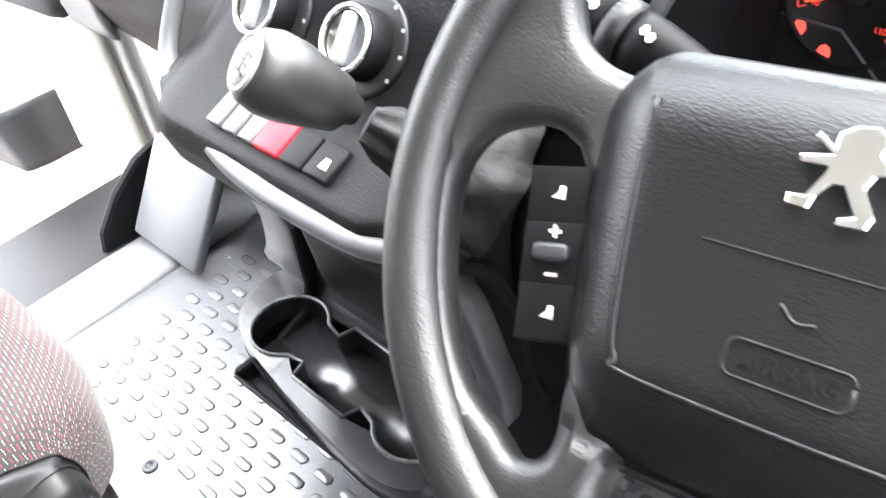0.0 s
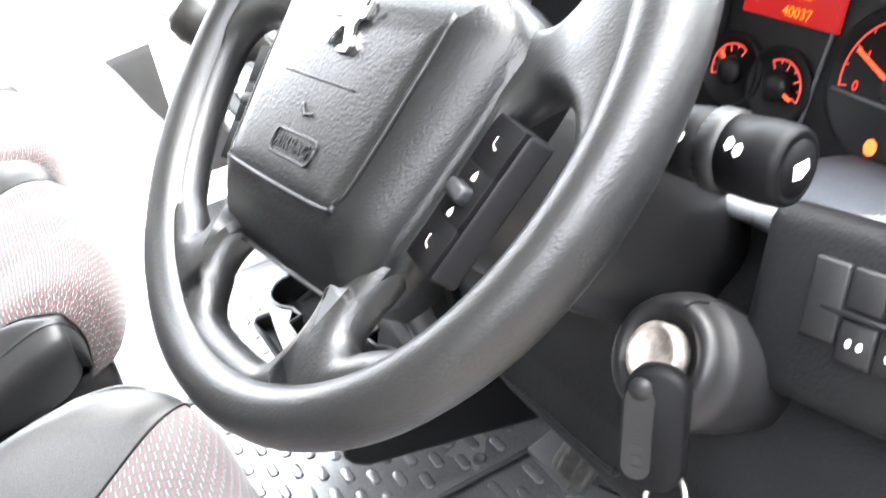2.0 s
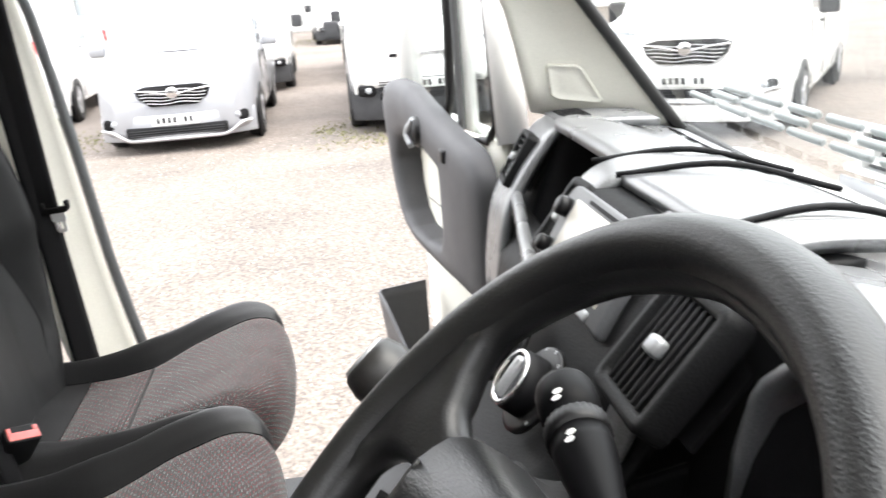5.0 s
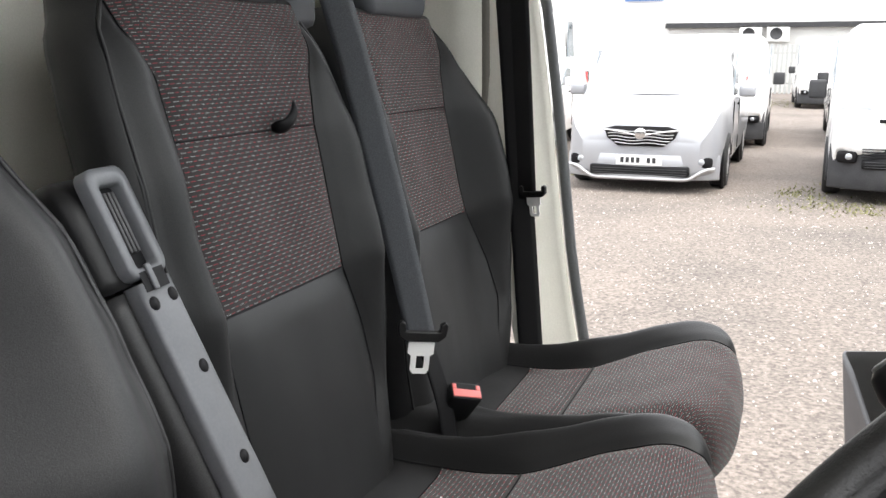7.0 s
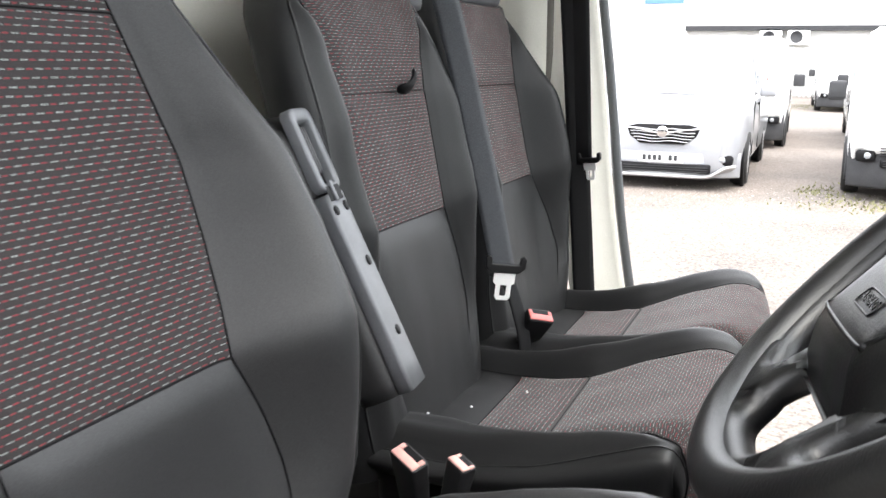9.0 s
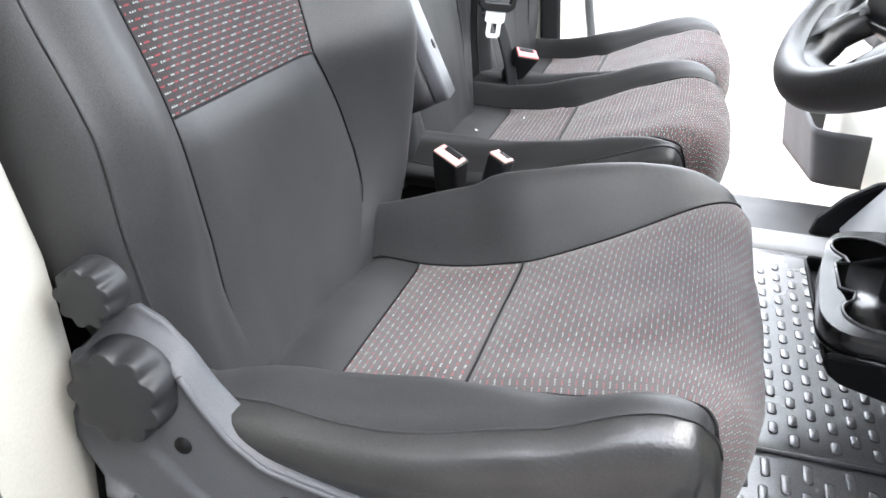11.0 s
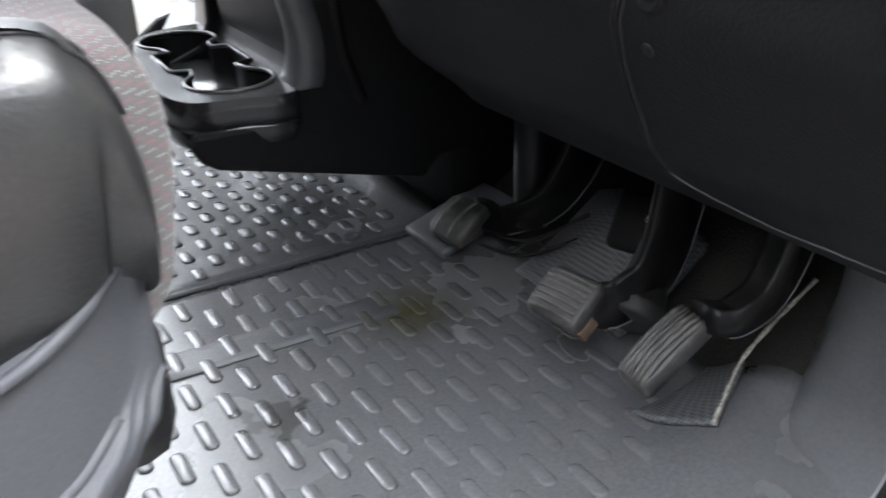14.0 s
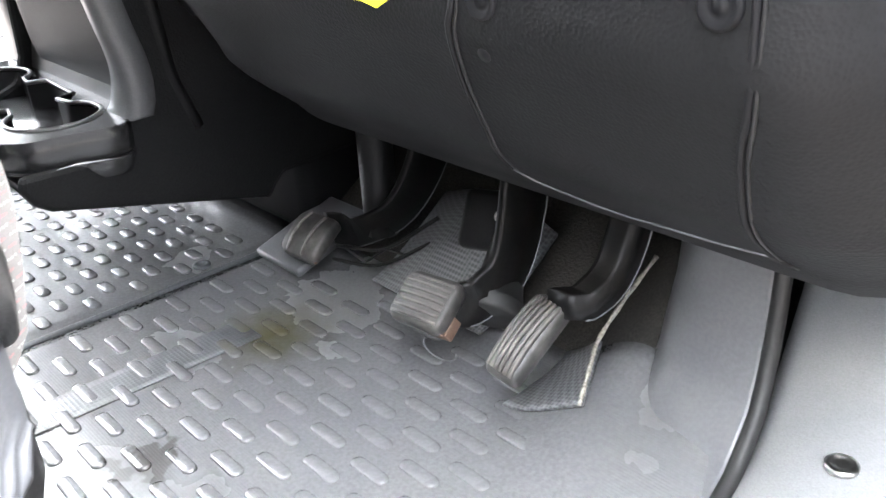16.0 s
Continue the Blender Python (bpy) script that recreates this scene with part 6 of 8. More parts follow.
grid(bm, stack_body, 30, 60)
part("body", bm, DASH, stack, solid=0.01)
FLANK = [(0.66, 0.60), (0.47, 0.56), (0.42, 0.53), (0.47, 0.42), (0.505, 0.33), (0.50, 0.235), (0.487, 0.204), (0.442, 0.188), (0.378, 0.190), (0.374, 0.175), (0.384, 0.158), (0.40, 0.147), (0.523, 0.115), (0.643, 0.083), (0.652, 0.096), (0.665, 0.108), (0.86, 0.115), (0.86, 0.60)]
for s, x0, x1 in ((1, 0.145, 0.175), (-1, -0.16, -0.195)):
    bm = shape()
    prism(bm, FLANK, 0.012, Matrix(((0, 0, 1, x0 if s > 0 else x0 - 0.012), (1, 0, 0, 0), (0, 1, 0, 0), (0, 0, 0, 1))))
    part("side_panel", bm, DASH, stack, smooth=False, bevel=0.006)
bm = shape()
box(bm, -0.155, 0.135, 0.70, 0.98, 0.0, 0.42, bevel=0.02)
part("heater_box", bm, NIGHT, stack)
bm = shape()
BELLY = [(0.372, 0.180), (0.376, 0.168), (0.386, 0.156), (0.40, 0.147), (0.523, 0.115), (0.643, 0.083), (0.66, 0.105)]
grid(bm, lambda u, v: (lambda y: Vector((lerp(-0.166, 0.146, u), y, curve(BELLY, y) + 0.003)))(lerp(0.3725, 0.66, v)), 8, 24)
part("belly_panel", bm, DASH, stack, solid=0.004)
RM = frame_of((-0.01, 0.577, 0.722), (1, 0, 0), (0, 0.52, 0.85))
bm = shape()
box(bm, -0.13, 0.10, -0.05, 0.052, -0.01, 0.006, m=RM, bevel=0.006)
radio = part("radio", bm, GREYTRIM, stack, "grey radio with pale screen")
bm = shape()
box(bm, -0.095, 0.075, -0.030, 0.040, 0.004, 0.0085, m=RM, bevel=0.002)
part("screen", bm, material("radio_screen", (0.78, 0.75, 0.68), 0.2, stain=0.2, stain_scale=12), radio, "pale unlit screen")
bm = shape()
box(bm, -0.06, 0.06, 0.043, 0.047, 0.005, 0.0075, m=RM)
part("slot", bm, NIGHT, radio, smooth=False)
for x, y, r in ((-0.115, 0.025, 0.011), (-0.115, -0.02, 0.009)):
    bm = shape()
    turned(bm, [(r, 0.004), (r, 0.016), (r * 0.8, 0.019), (0, 0.019)], RM @ Matrix.Translation((x, y, 0)), 20)
    part("knob", bm, BLACK, radio)
for k in range(5):
    bm = shape()
    box(bm, -0.10 + 0.035 * k, -0.072 + 0.035 * k, -0.046, -0.036, 0.004, 0.009, m=RM, bevel=0.002)
    part("button", bm, SILVER, radio)


def air_vent(name, m, w, h, slats, upright=True):
    v = thing(name, "dark plastic air vent with slats and a grey thumbwheel", "air vent")
    v.matrix_world = m
    bm = shape()
    loft(bm, [[Vector((x, y, z)) for x, y in rounded(w + g, h + g, 0.006 + 0.2 * g, 3)] for g, z in ((0.024, -0.02), (0.024, 0.003), (0.020, 0.006), (0.006, 0.006), (0.0, 0.003), (0.0, -0.03))], cap=False)
    part("surround", bm, DASH, v)
    bm = shape()
    box(bm, -w / 2, w / 2, -h / 2, h / 2, -0.05, -0.045)
    part("backing", bm, NIGHT, v, smooth=False)
    for k in range(slats):
        bm = shape()
        c = lerp(-w / 2, w / 2, (k + 0.5) / slats) if upright else lerp(-h / 2, h / 2, (k + 0.5) / slats)
        if upright:
            box(bm, -0.0016, 0.0016, -h / 2, h / 2, -0.020, 0.002, m=Matrix.Translation((c, 0, 0)) @ pose(0, 0, 0, 0, 22), bevel=0.001)
        else:
            box(bm, -w / 2, w / 2, -0.0016, 0.0016, -0.020, 0.002, m=Matrix.Translation((0, c, 0)) @ pose(0, 0, 0, 20), bevel=0.001)
        part("slat", bm, BLACK, v)
    bm = shape()
    box(bm, -0.010, 0.010, -0.008, 0.008, 0.0, 0.012, bevel=0.004)
    part("thumbwheel", bm, SILVER, v, "grey thumbwheel")
    return v


air_vent("driver_air_vent", frame_of((0.194, 0.569, 0.712), (1.0, 0.0, 0.0), (0.0, 0.66, 0.75)), 0.082, 0.088, 8)
air_vent("centre_air_vent", frame_of((-0.172, 0.592, 0.722), (1.0, 0.0, 0.0), (0.0, 0.60, 0.80)), 0.045, 0.075, 5)
air_vent("side_air_vent", frame_of((-0.868, 0.683, 0.662), (1.0, -0.10, 0.0), (0.0, 0.52, 0.85)), 0.062, 0.085, 6, False)
air_vent("side_air_vent", frame_of((0.865, 0.640, 0.665), (0.85, 0.52, 0.0), (0.0, 0.35, 0.94)), 0.06, 0.085, 6, False)

for x, y, z, r in ((-0.055, 0.497, 0.630, 0.031), (0.062, 0.497, 0.630, 0.031), (0.0, 0.52, 0.655, 0.0)):
    if not r:
        continue
    HM = frame_of((x, y, z), (1, 0, 0), (0, 0.62, 0.78))
    knob = new("heater_dial")
    knob.parent, knob.matrix_local = stack, HM
    knob["label"] = "black heater dial with silver ring"
    bm = shape()
    turned(bm, [(r + 0.012, -0.004), (r + 0.012, 0.001), (r + 0.008, 0.002), (r, 0.002), (0, 0.002)], None, 36)
    part("plate", bm, BLACK, knob)
    bm = shape()
    turned(bm, [(r * 0.95, 0.0), (r * 0.93, 0.020), (r * 0.86, 0.024), (r * 0.70, 0.0245), (r * 0.68, 0.016), (0, 0.014)], None, 36)
    part("grip", bm, NIGHT, knob)
    bm = shape()
    turned(bm, [(r * 0.90, 0.0225), (r * 0.88, 0.0262), (r * 0.74, 0.0262), (r * 0.72, 0.0225)], None, 36)
    part("ring", bm, CHROME, knob, "bright silver ring")
    bm = shape()
    box(bm, -0.006, 0.006, -r * 0.68, r * 0.68, 0.012, 0.030, bevel=0.004)
    part("grip_bar", bm, SILVER, knob)
    bm = shape()
    for k in range(9):
        a = radians(210 - 30 * k)
        box(bm, -0.0015, 0.0015, -0.0015, 0.0015, 0.0012, 0.0024, m=Matrix.Translation(((r + 0.009) * math.cos(a), (r + 0.009) * math.sin(a), 0)))
    part("marks", bm, SILVER, knob, smooth=False)


def band(owner, name, x0, x1, prof, mat, label="", thick=0.014):
    """A moulded band of the dash between x0 and x1 along a side profile."""
    bm = shape()
    line = bezier([(0, y, z) for y, z in prof], 30)

    def at(u, v):
        p = line[round(v * 30)]
        edge = min(u, 1 - u) * abs(x1 - x0)
        return Vector((lerp(x0, x1, u), p.y + 0.010 * math.exp(-edge / 0.006), p.z - 0.006 * math.exp(-edge / 0.006)))

    grid(bm, at, 16, 30)
    return part(name, bm, mat, owner, label, solid=thick)


band(dash, "end_pod", -0.945, -0.79, [(0.93, 0.728), (0.80, 0.735), (0.745, 0.722), (0.712, 0.69), (0.675, 0.64), (0.640, 0.57), (0.625, 0.48), (0.62, 0.40), (0.63, 0.33)], DTOP_LIT, "grey end pod of the dash")
band(stack, "vent_band", -0.215, -0.13, [(0.78, 0.776), (0.70, 0.783), (0.645, 0.776), (0.612, 0.752), (0.585, 0.712), (0.556, 0.662), (0.53, 0.62)], DTOP_LIT, "grey band holding the centre vent")
band(stack, "vent_band", 0.115, 0.18, [(0.78, 0.776), (0.70, 0.783), (0.645, 0.776), (0.612, 0.752), (0.578, 0.712), (0.552, 0.662), (0.53, 0.62)], DTOP_LIT)
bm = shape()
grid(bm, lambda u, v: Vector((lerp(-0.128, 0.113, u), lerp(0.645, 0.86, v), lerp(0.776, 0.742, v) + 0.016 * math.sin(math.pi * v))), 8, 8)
part("top_cover", bm, DTOP_LIT, stack, "pale-lit smooth top cover", solid=0.012, up=True)
for xa, xb in ((-0.215, -0.16), (-0.128, -0.06), (0.113, 0.10)):
    bm = shape()
    tube(bm, bezier([(xa, 0.640, 0.776), (lerp(xa, xb, 0.5), 0.75, 0.784), (xb, 0.86, 0.752)], 12), 0.0035, 6)
    part("cover_joint", bm, NIGHT, stack)
bm = shape()
tube(bm, bezier([(-0.79, 0.665, 0.605), (-0.55, 0.625, 0.60), (-0.225, 0.570, 0.60)], 16), 0.011, 8)
part("shelf_rim", bm, DTOP_LIT, dash, "grey front rim of the shelf")
bm = shape()
for k in range(7):
    box(bm, -0.90 + 0.014 * k, -0.892 + 0.014 * k, 0.0, 0.05, 0.001, 0.003, m=frame_of((0, 0.765, 0.736), (1, 0, 0), (0, 1, 0.02)))
part("demister_grille", bm, NIGHT, dash, "small slotted demister outlet", smooth=False)
HS = frame_of((-0.002, 0.430, 0.558), (1, 0, 0), (0, 0.93, 0.36))
HAZ = material("hazard_red", (0.55, 0.02, 0.035), 0.5, spec=0.3)
for i, (x, w, m_) in enumerate(((-0.070, 0.020, GREYTRIM), (-0.046, 0.020, GREYTRIM), (-0.022, 0.020, GREYTRIM), (0.006, 0.034, HAZ), (0.040, 0.028, NIGHT), (0.072, 0.030, NIGHT))):
    bm = shape()
    box(bm, x - w / 2, x + w / 2, -0.017, 0.017, -0.004, 0.006, m=HS, bevel=0.002)
    part("hazard_switch" if i == 3 else "switch_key", bm, m_, stack, "red hazard switch" if i == 3 else "")
bm = shape()
prism(bm, [(0.070, -0.008), (0.080, -0.008), (0.078, 0.002), (0.072, 0.002)], 0.0005, HS @ Matrix.Translation((0, 0, 0.006)))
part("symbol", bm, ICON, stack, smooth=False)
bm = shape()
tube(bm, bezier([(-0.235, 0.51, 0.62), (-0.215, 0.455, 0.545), (-0.09, 0.412, 0.532), (0.0, 0.396, 0.53), (0.075, 0.395, 0.528), (0.15, 0.405, 0.525), (0.185, 0.45, 0.52)], 30), 0.010, 10)
part("shelf_edge", bm, GREYTRIM, stack)

# ---- gear lever ----
gear = thing("gear_lever", "black gear lever with grey-faced knob and leather boot", "gear lever")
BASE = Vector((0.232, 0.452, 0.585))
ax = (Vector((0.105, 0.362, 0.705)) - BASE).normalized()
GM = Matrix.Translation(BASE) @ ax.to_track_quat("Z", "X").to_matrix().to_4x4()
bm = shape()
rings = []
for h, r, fold in ((0.0, 0.055, 0.006), (0.02, 0.046, 0.008), (0.035, 0.036, 0.002), (0.05, 0.032, 0.007), (0.065, 0.024, 0.002), (0.085, 0.018, 0.004), (0.10, 0.013, 0.0)):
    rings.append([GM @ Vector(((r + fold * math.sin(7 * a + h * 90)) * math.cos(a), (r + fold * math.sin(7 * a + h * 90)) * math.sin(a), h)) for a in (2 * math.pi * i / 42 for i in range(42))])
loft(bm, rings)
part("boot", bm, material("boot_leather", (0.008, 0.008, 0.0085), 0.6, grain=0.25, scale=400, bump=0.5, bump_dist=0.0008, spec=0.25), gear, "creased black gear boot")
ax = Vector((-0.30, -0.66, 0.69)).normalized()
GM = Matrix.Translation(Vector((0.150, 0.376, 0.684)) - ax * 0.135) @ ax.to_track_quat("Z", "X").to_matrix().to_4x4()
bm = shape()
turned(bm, [(0.010, 0.095), (0.012, 0.102), (0.019, 0.108), (0.023, 0.125), (0.027, 0.145), (0.0275, 0.160), (0.024, 0.172), (0.020, 0.1755), (0.0, 0.1765)], GM, 32)
part("knob", bm, material("knob_plastic", (0.016, 0.0155, 0.015), 0.36, grain=0.15, scale=300, stain=0.3, stain_scale=30, stain_colour=(0.03, 0.028, 0.026)), gear, "glossy dark gear knob")
bm = shape()
turned(bm, [(0.0195, 0.174), (0.0195, 0.1775), (0.017, 0.1783), (0.0165, 0.1770)], GM, 32)
part("knob_ring", bm, SILVER, gear, "silver ring")
bm = shape()
turned(bm, [(0.0165, 0.1765), (0.0165, 0.1772), (0.0, 0.1774)], GM, 28)
part("knob_face", bm, material("pale_face", (0.30, 0.30, 0.29), 0.45), gear, "pale gear pattern face")
bm = shape()
for x in (-0.007, 0.0, 0.007):
    box(bm, x - 0.0009, x + 0.0009, -0.008, 0.008, 0.1774, 0.1780, m=GM)
box(bm, -0.007, 0.007, -0.0009, 0.0009, 0.1774, 0.1781, m=GM)
part("gear_pattern", bm, BLACK, gear, smooth=False)

# ---- low console with cup holders ----
console = thing("cup_holder_console", "low black console with two round cup holders", "console")
CON = material("console_plastic", (0.020, 0.020, 0.021), 0.2, grain=0.15, scale=500, bump=0.2, bump_dist=0.0004, stain=0.2, stain_scale=12, spec=0.8)
OUT = [(-0.235, 0.485), (-0.215, 0.432), (-0.175, 0.405), (-0.08, 0.385), (0.03, 0.372), (0.10, 0.370), (0.142, 0.388), (0.154, 0.43), (0.157, 0.495), (0.02, 0.520), (-0.10, 0.525), (-0.215, 0.520)]


def con_ring(grow, z, n=72):
    c = Vector((-0.02, 0.45))
    pts = bezier([(x, y, 0) for x, y in OUT + [OUT[0]]], n)[:-1]
    return [Vector((c.x + (p.x - c.x) * (1 + grow), c.y + (p.y - c.y) * (1 + grow * 1.2), z)) for p in pts]


bm = shape()
loft(bm, [con_ring(-0.10, 0.160), con_ring(-0.06, 0.163), con_ring(-0.03, 0.168), con_ring(-0.01, 0.178), con_ring(0.0, 0.185), con_ring(0.010, 0.188)], cap=True)
part("lower_tub", bm, CON, console)
bm = shape()
loft(bm, [con_ring(-0.02, 0.188), con_ring(0.0, 0.190), con_ring(0.005, 0.212), con_ring(-0.005, 0.219)], cap=False)
part("upper_wall", bm, CON, console)


# top plate with the joined cup openings cut as one keyhole outline
CUPA, CUPB, CR = Vector((-0.140, 0.452)), Vector((0.085, 0.445)), 0.048


def opening():
    """Outline of both cups and the square slot between them."""
    d = (CUPB - CUPA).normalized()
    n = Vector((-d.y, d.x))
    out = []
    for k in range(20):
        a = radians(lerp(40, 320, k / 19))
        out.append(CUPA + d * CR * math.cos(a) + n * CR * math.sin(a))
    m = (CUPA + CUPB) / 2
    out += [m + d * -0.052 + n * -0.026, m + d * -0.045 + n * -0.047, m + d * 0.043 + n * -0.047, m + d * 0.050 + n * -0.026]
    for k in range(20):
        a = radians(lerp(220, 500, k / 19))
        out.append(CUPB + d * CR * math.cos(a) + n * CR * math.sin(a))
    out += [m + d * 0.050 + n * 0.026, m + d * 0.043 + n * 0.047, m + d * -0.045 + n * 0.047, m + d * -0.052 + n * 0.026]
    return out


hole = opening()
bm = shape()
outer = con_ring(-0.005, 0.219, 96)
hv = [bm.verts.new((p.x, p.y, 0.2205)) for p in hole]
ov = [bm.verts.new(p) for p in outer]
he = [bm.edges.new((hv[i], hv[(i + 1) % len(hv)])) for i in range(len(hv))]
oe = [bm.edges.new((ov[i], ov[(i + 1) % len(ov)])) for i in range(len(ov))]
bmesh.ops.triangle_fill(bm, edges=he + oe, use_beauty=True, use_dissolve=False)
inside = [f for f in bm.faces if abs(f.normal.z) > 0.5 and all(v in hv for v in f.verts)]
bmesh.ops.delete(bm, geom=inside, context="FACES_ONLY")
part("top_plate", bm, CON, console, smooth=False, solid=0.004)
bm = shape()
tube(bm, [Vector((p.x, p.y, 0.2208)) for p in hole + [hole[0]]], 0.0026, 8, cap=False)
part("opening_rim", bm, material("worn_rim", (0.07, 0.07, 0.072), 0.28, stain=0.3, stain_scale=30), console, "shiny worn rim of the openings")
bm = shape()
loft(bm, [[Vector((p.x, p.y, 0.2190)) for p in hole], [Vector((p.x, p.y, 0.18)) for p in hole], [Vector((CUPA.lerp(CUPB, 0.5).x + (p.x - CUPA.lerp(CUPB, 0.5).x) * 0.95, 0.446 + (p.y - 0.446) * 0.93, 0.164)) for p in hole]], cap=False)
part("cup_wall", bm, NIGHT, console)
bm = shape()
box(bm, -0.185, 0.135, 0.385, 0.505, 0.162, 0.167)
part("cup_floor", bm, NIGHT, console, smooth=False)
for c in (CUPA, CUPB):
    bm = shape()
    turned(bm, [(0.022, 0.0), (0.020, 0.012), (0.012, 0.017), (0.0, 0.018)], pose(c.x - 0.01, c.y, 0.166), 20)
    part("cup_boss", bm, NIGHT, console)
bm = shape()
loft(bm, [[Vector((x, y, z)) for x, y in ((-0.17, lerp(0.50, 0.53, t)), (0.13, lerp(0.50, 0.53, t)), (0.13, 0.60), (-0.17, 0.60))] for t, z in ((0, 0.17), (1, 0.30))])
part("back_riser", bm, BLACK, console, smooth=False)
# the two flowing legs that join shelf and console, and the thin strut between them: (y, z, inner x, outer x)
LEG = material("leg_plastic", (0.085, 0.086, 0.09), 0.33, grain=0.1, scale=500, bump=0.15, bump_dist=0.0004, stain=0.2, stain_scale=14)


def strip_leg(rows, deep, mat):
    bm = shape()
    fine = bezier([(y, z, a) for y, z, a, b in rows], 30)
    wide = bezier([(y, z, b) for y, z, a, b in rows], 30)
    rings = []
    for p, q in zip(fine, wide):
        a, b, y, z = p.z, q.z, p.x, p.y
        mid = (a + b) / 2
        rings.append([Vector((x, y + dy, z)) for x, dy in ((a, deep), (a, 0.006), (lerp(a, mid, 0.3), 0.001), (mid, 0.0), (lerp(b, mid, 0.3), 0.001), (b, 0.006), (b, deep))])
    loft(bm, rings)
    part("leg", bm, mat, console)


strip_leg([(0.418, 0.535, 0.118, 0.159), (0.462, 0.42, 0.128, 0.161), (0.484, 0.32, 0.130, 0.162), (0.495, 0.27, 0.124, 0.162), (0.495, 0.235, 0.110, 0.161), (0.490, 0.217, 0.098, 0.160)], 0.03, LEG)
strip_leg([(0.425, 0.535, -0.185, -0.125), (0.468, 0.42, -0.205, -0.140), (0.498, 0.33, -0.230, -0.160), (0.512, 0.25, -0.262, -0.185), (0.512, 0.217, -0.280, -0.175)], 0.02, LEG)
strip_leg([(0.470, 0.47, 0.02, 0.040), (0.500, 0.36, 0.0, 0.018), (0.515, 0.27, -0.020, -0.006), (0.515, 0.215, -0.040, 0.02)], 0.02, BLACK)

# ---- pedals ----
PEDAL = material("pedal_rubber", (0.034, 0.033, 0.032), 0.45, grain=0.4, scale=90, bump=0.4, bump_dist=0.0008, stain=0.8, stain_scale=30, stain_colour=(0.085, 0.08, 0.074))
WORNPAD = material("pedal_rubber_worn", (0.115, 0.108, 0.10), 0.4, grain=0.4, scale=70, bump=0.3, bump_dist=0.0006, stain=0.9, stain_scale=24, stain_colour=(0.040, 0.038, 0.036))
RUST = material("rusty_steel", (0.16, 0.10, 0.07), 0.7, 0.4, grain=0.4, scale=120, stain=0.6, stain_scale=40, stain_colour=(0.05, 0.04, 0.035))
ARM = material("pedal_arm_paint", (0.0035, 0.0035, 0.0038), 0.38, grain=0.3, scale=200, bump=0.3, bump_dist=0.0006, stain=0.4, stain_scale=40, stain_colour=(0.018, 0.016, 0.013), spec=0.22)


def pedal(name, label, centre, across, up, w, h, ribs, arm, along_ribs=True, dish=0.0, wide=0.020, thin=0.010, lug=False):
    """A pedal: bowed rubber pad with ribs, a flat pressed arm with its bright flange and a steel carrier plate."""
    p = thing(name, label, "pedal")
    M = frame_of(centre, across, up)

    def bowed(x, y, z):
        return M @ Vector((x, y, z - dish * (2 * y / h) ** 2 - 0.003 * (2 * x / w) ** 2))

    bm = shape()
    rings = []
    for z, g in ((-0.012, 0.88), (-0.010, 0.97), (-0.004, 1.0), (0.001, 0.99), (0.0032, 0.95), (0.004, 0.88), (0.004, 0.6), (0.004, 0.3)):
        rings.append([bowed(x * g, y * g, z) for x, y in rounded(w, h, min(w, h) * 0.2, 5)])
    loft(bm, rings)
    pad = part("pedal_pad", bm, PEDAL, p, "scuffed rubber pedal pad")
    for k in range(ribs):
        t = lerp(-0.5, 0.5, (k + 0.5) / ribs) * 0.86
        bm = shape()
        if along_ribs:
            rows = [[(t * w + dx, lerp(-0.44, 0.44, a) * h, z) for dx, z in ((-0.0021, 0.003), (-0.0015, 0.0058), (0.0015, 0.0058), (0.0021, 0.003))] for a in np.linspace(0, 1, 9)]
        else:
            rows = [[(lerp(-0.42, 0.42, a) * w, t * h + dy, z) for dy, z in ((-0.0016, 0.003), (-0.0011, 0.0055), (0.0011, 0.0055), (0.0016, 0.003))] for a in np.linspace(0, 1, 5)]
        loft(bm, [[bowed(*q) for q in row] for row in rows])
        part("rib", bm, WORNPAD, pad, "rubber worn pale")
    bm = shape()
    line = bezier(arm, 18)
    side = Vector((1.0, 0.0, 0.0))
    rings = []
    for k, q in enumerate(line):
        d = (line[min(k + 1, 18)] - line[max(k - 1, 0)]).normalized()
        tall = d.cross(side).normalized()
        rings.append([q + side * (thin * 0.5 * a) + tall * (wide * b * lerp(0.8, 1.25, k / 18)) for a, b in ((-1, -0.9), (-0.6, -1), (0.6, -1), (1, -0.9), (1, 0.9), (0.6, 1), (-0.6, 1), (-1, 0.9))])
    loft(bm, rings)
    limb = part("arm", bm, ARM, p, "black pressed steel pedal arm")
    bm = shape()
    tube(bm, [r[4] for r in rings[3:]], 0.0008, 6)
    part("flange", bm, GREYTRIM, limb, "thin grey line along the arm's edge")
    bm = shape()
    box(bm, -w * 0.46, w * 0.46, -h * 0.46, h * 0.40, -0.016, -0.0115, m=M, bevel=0.0015)
    if lug:
        box(bm, w * 0.02, w * 0.50, -h * 0.44, -h * 0.05, -0.026, -0.013, m=M, bevel=0.0015)
    part("bracket", bm, RUST, p, "rusty steel bracket")
    return p


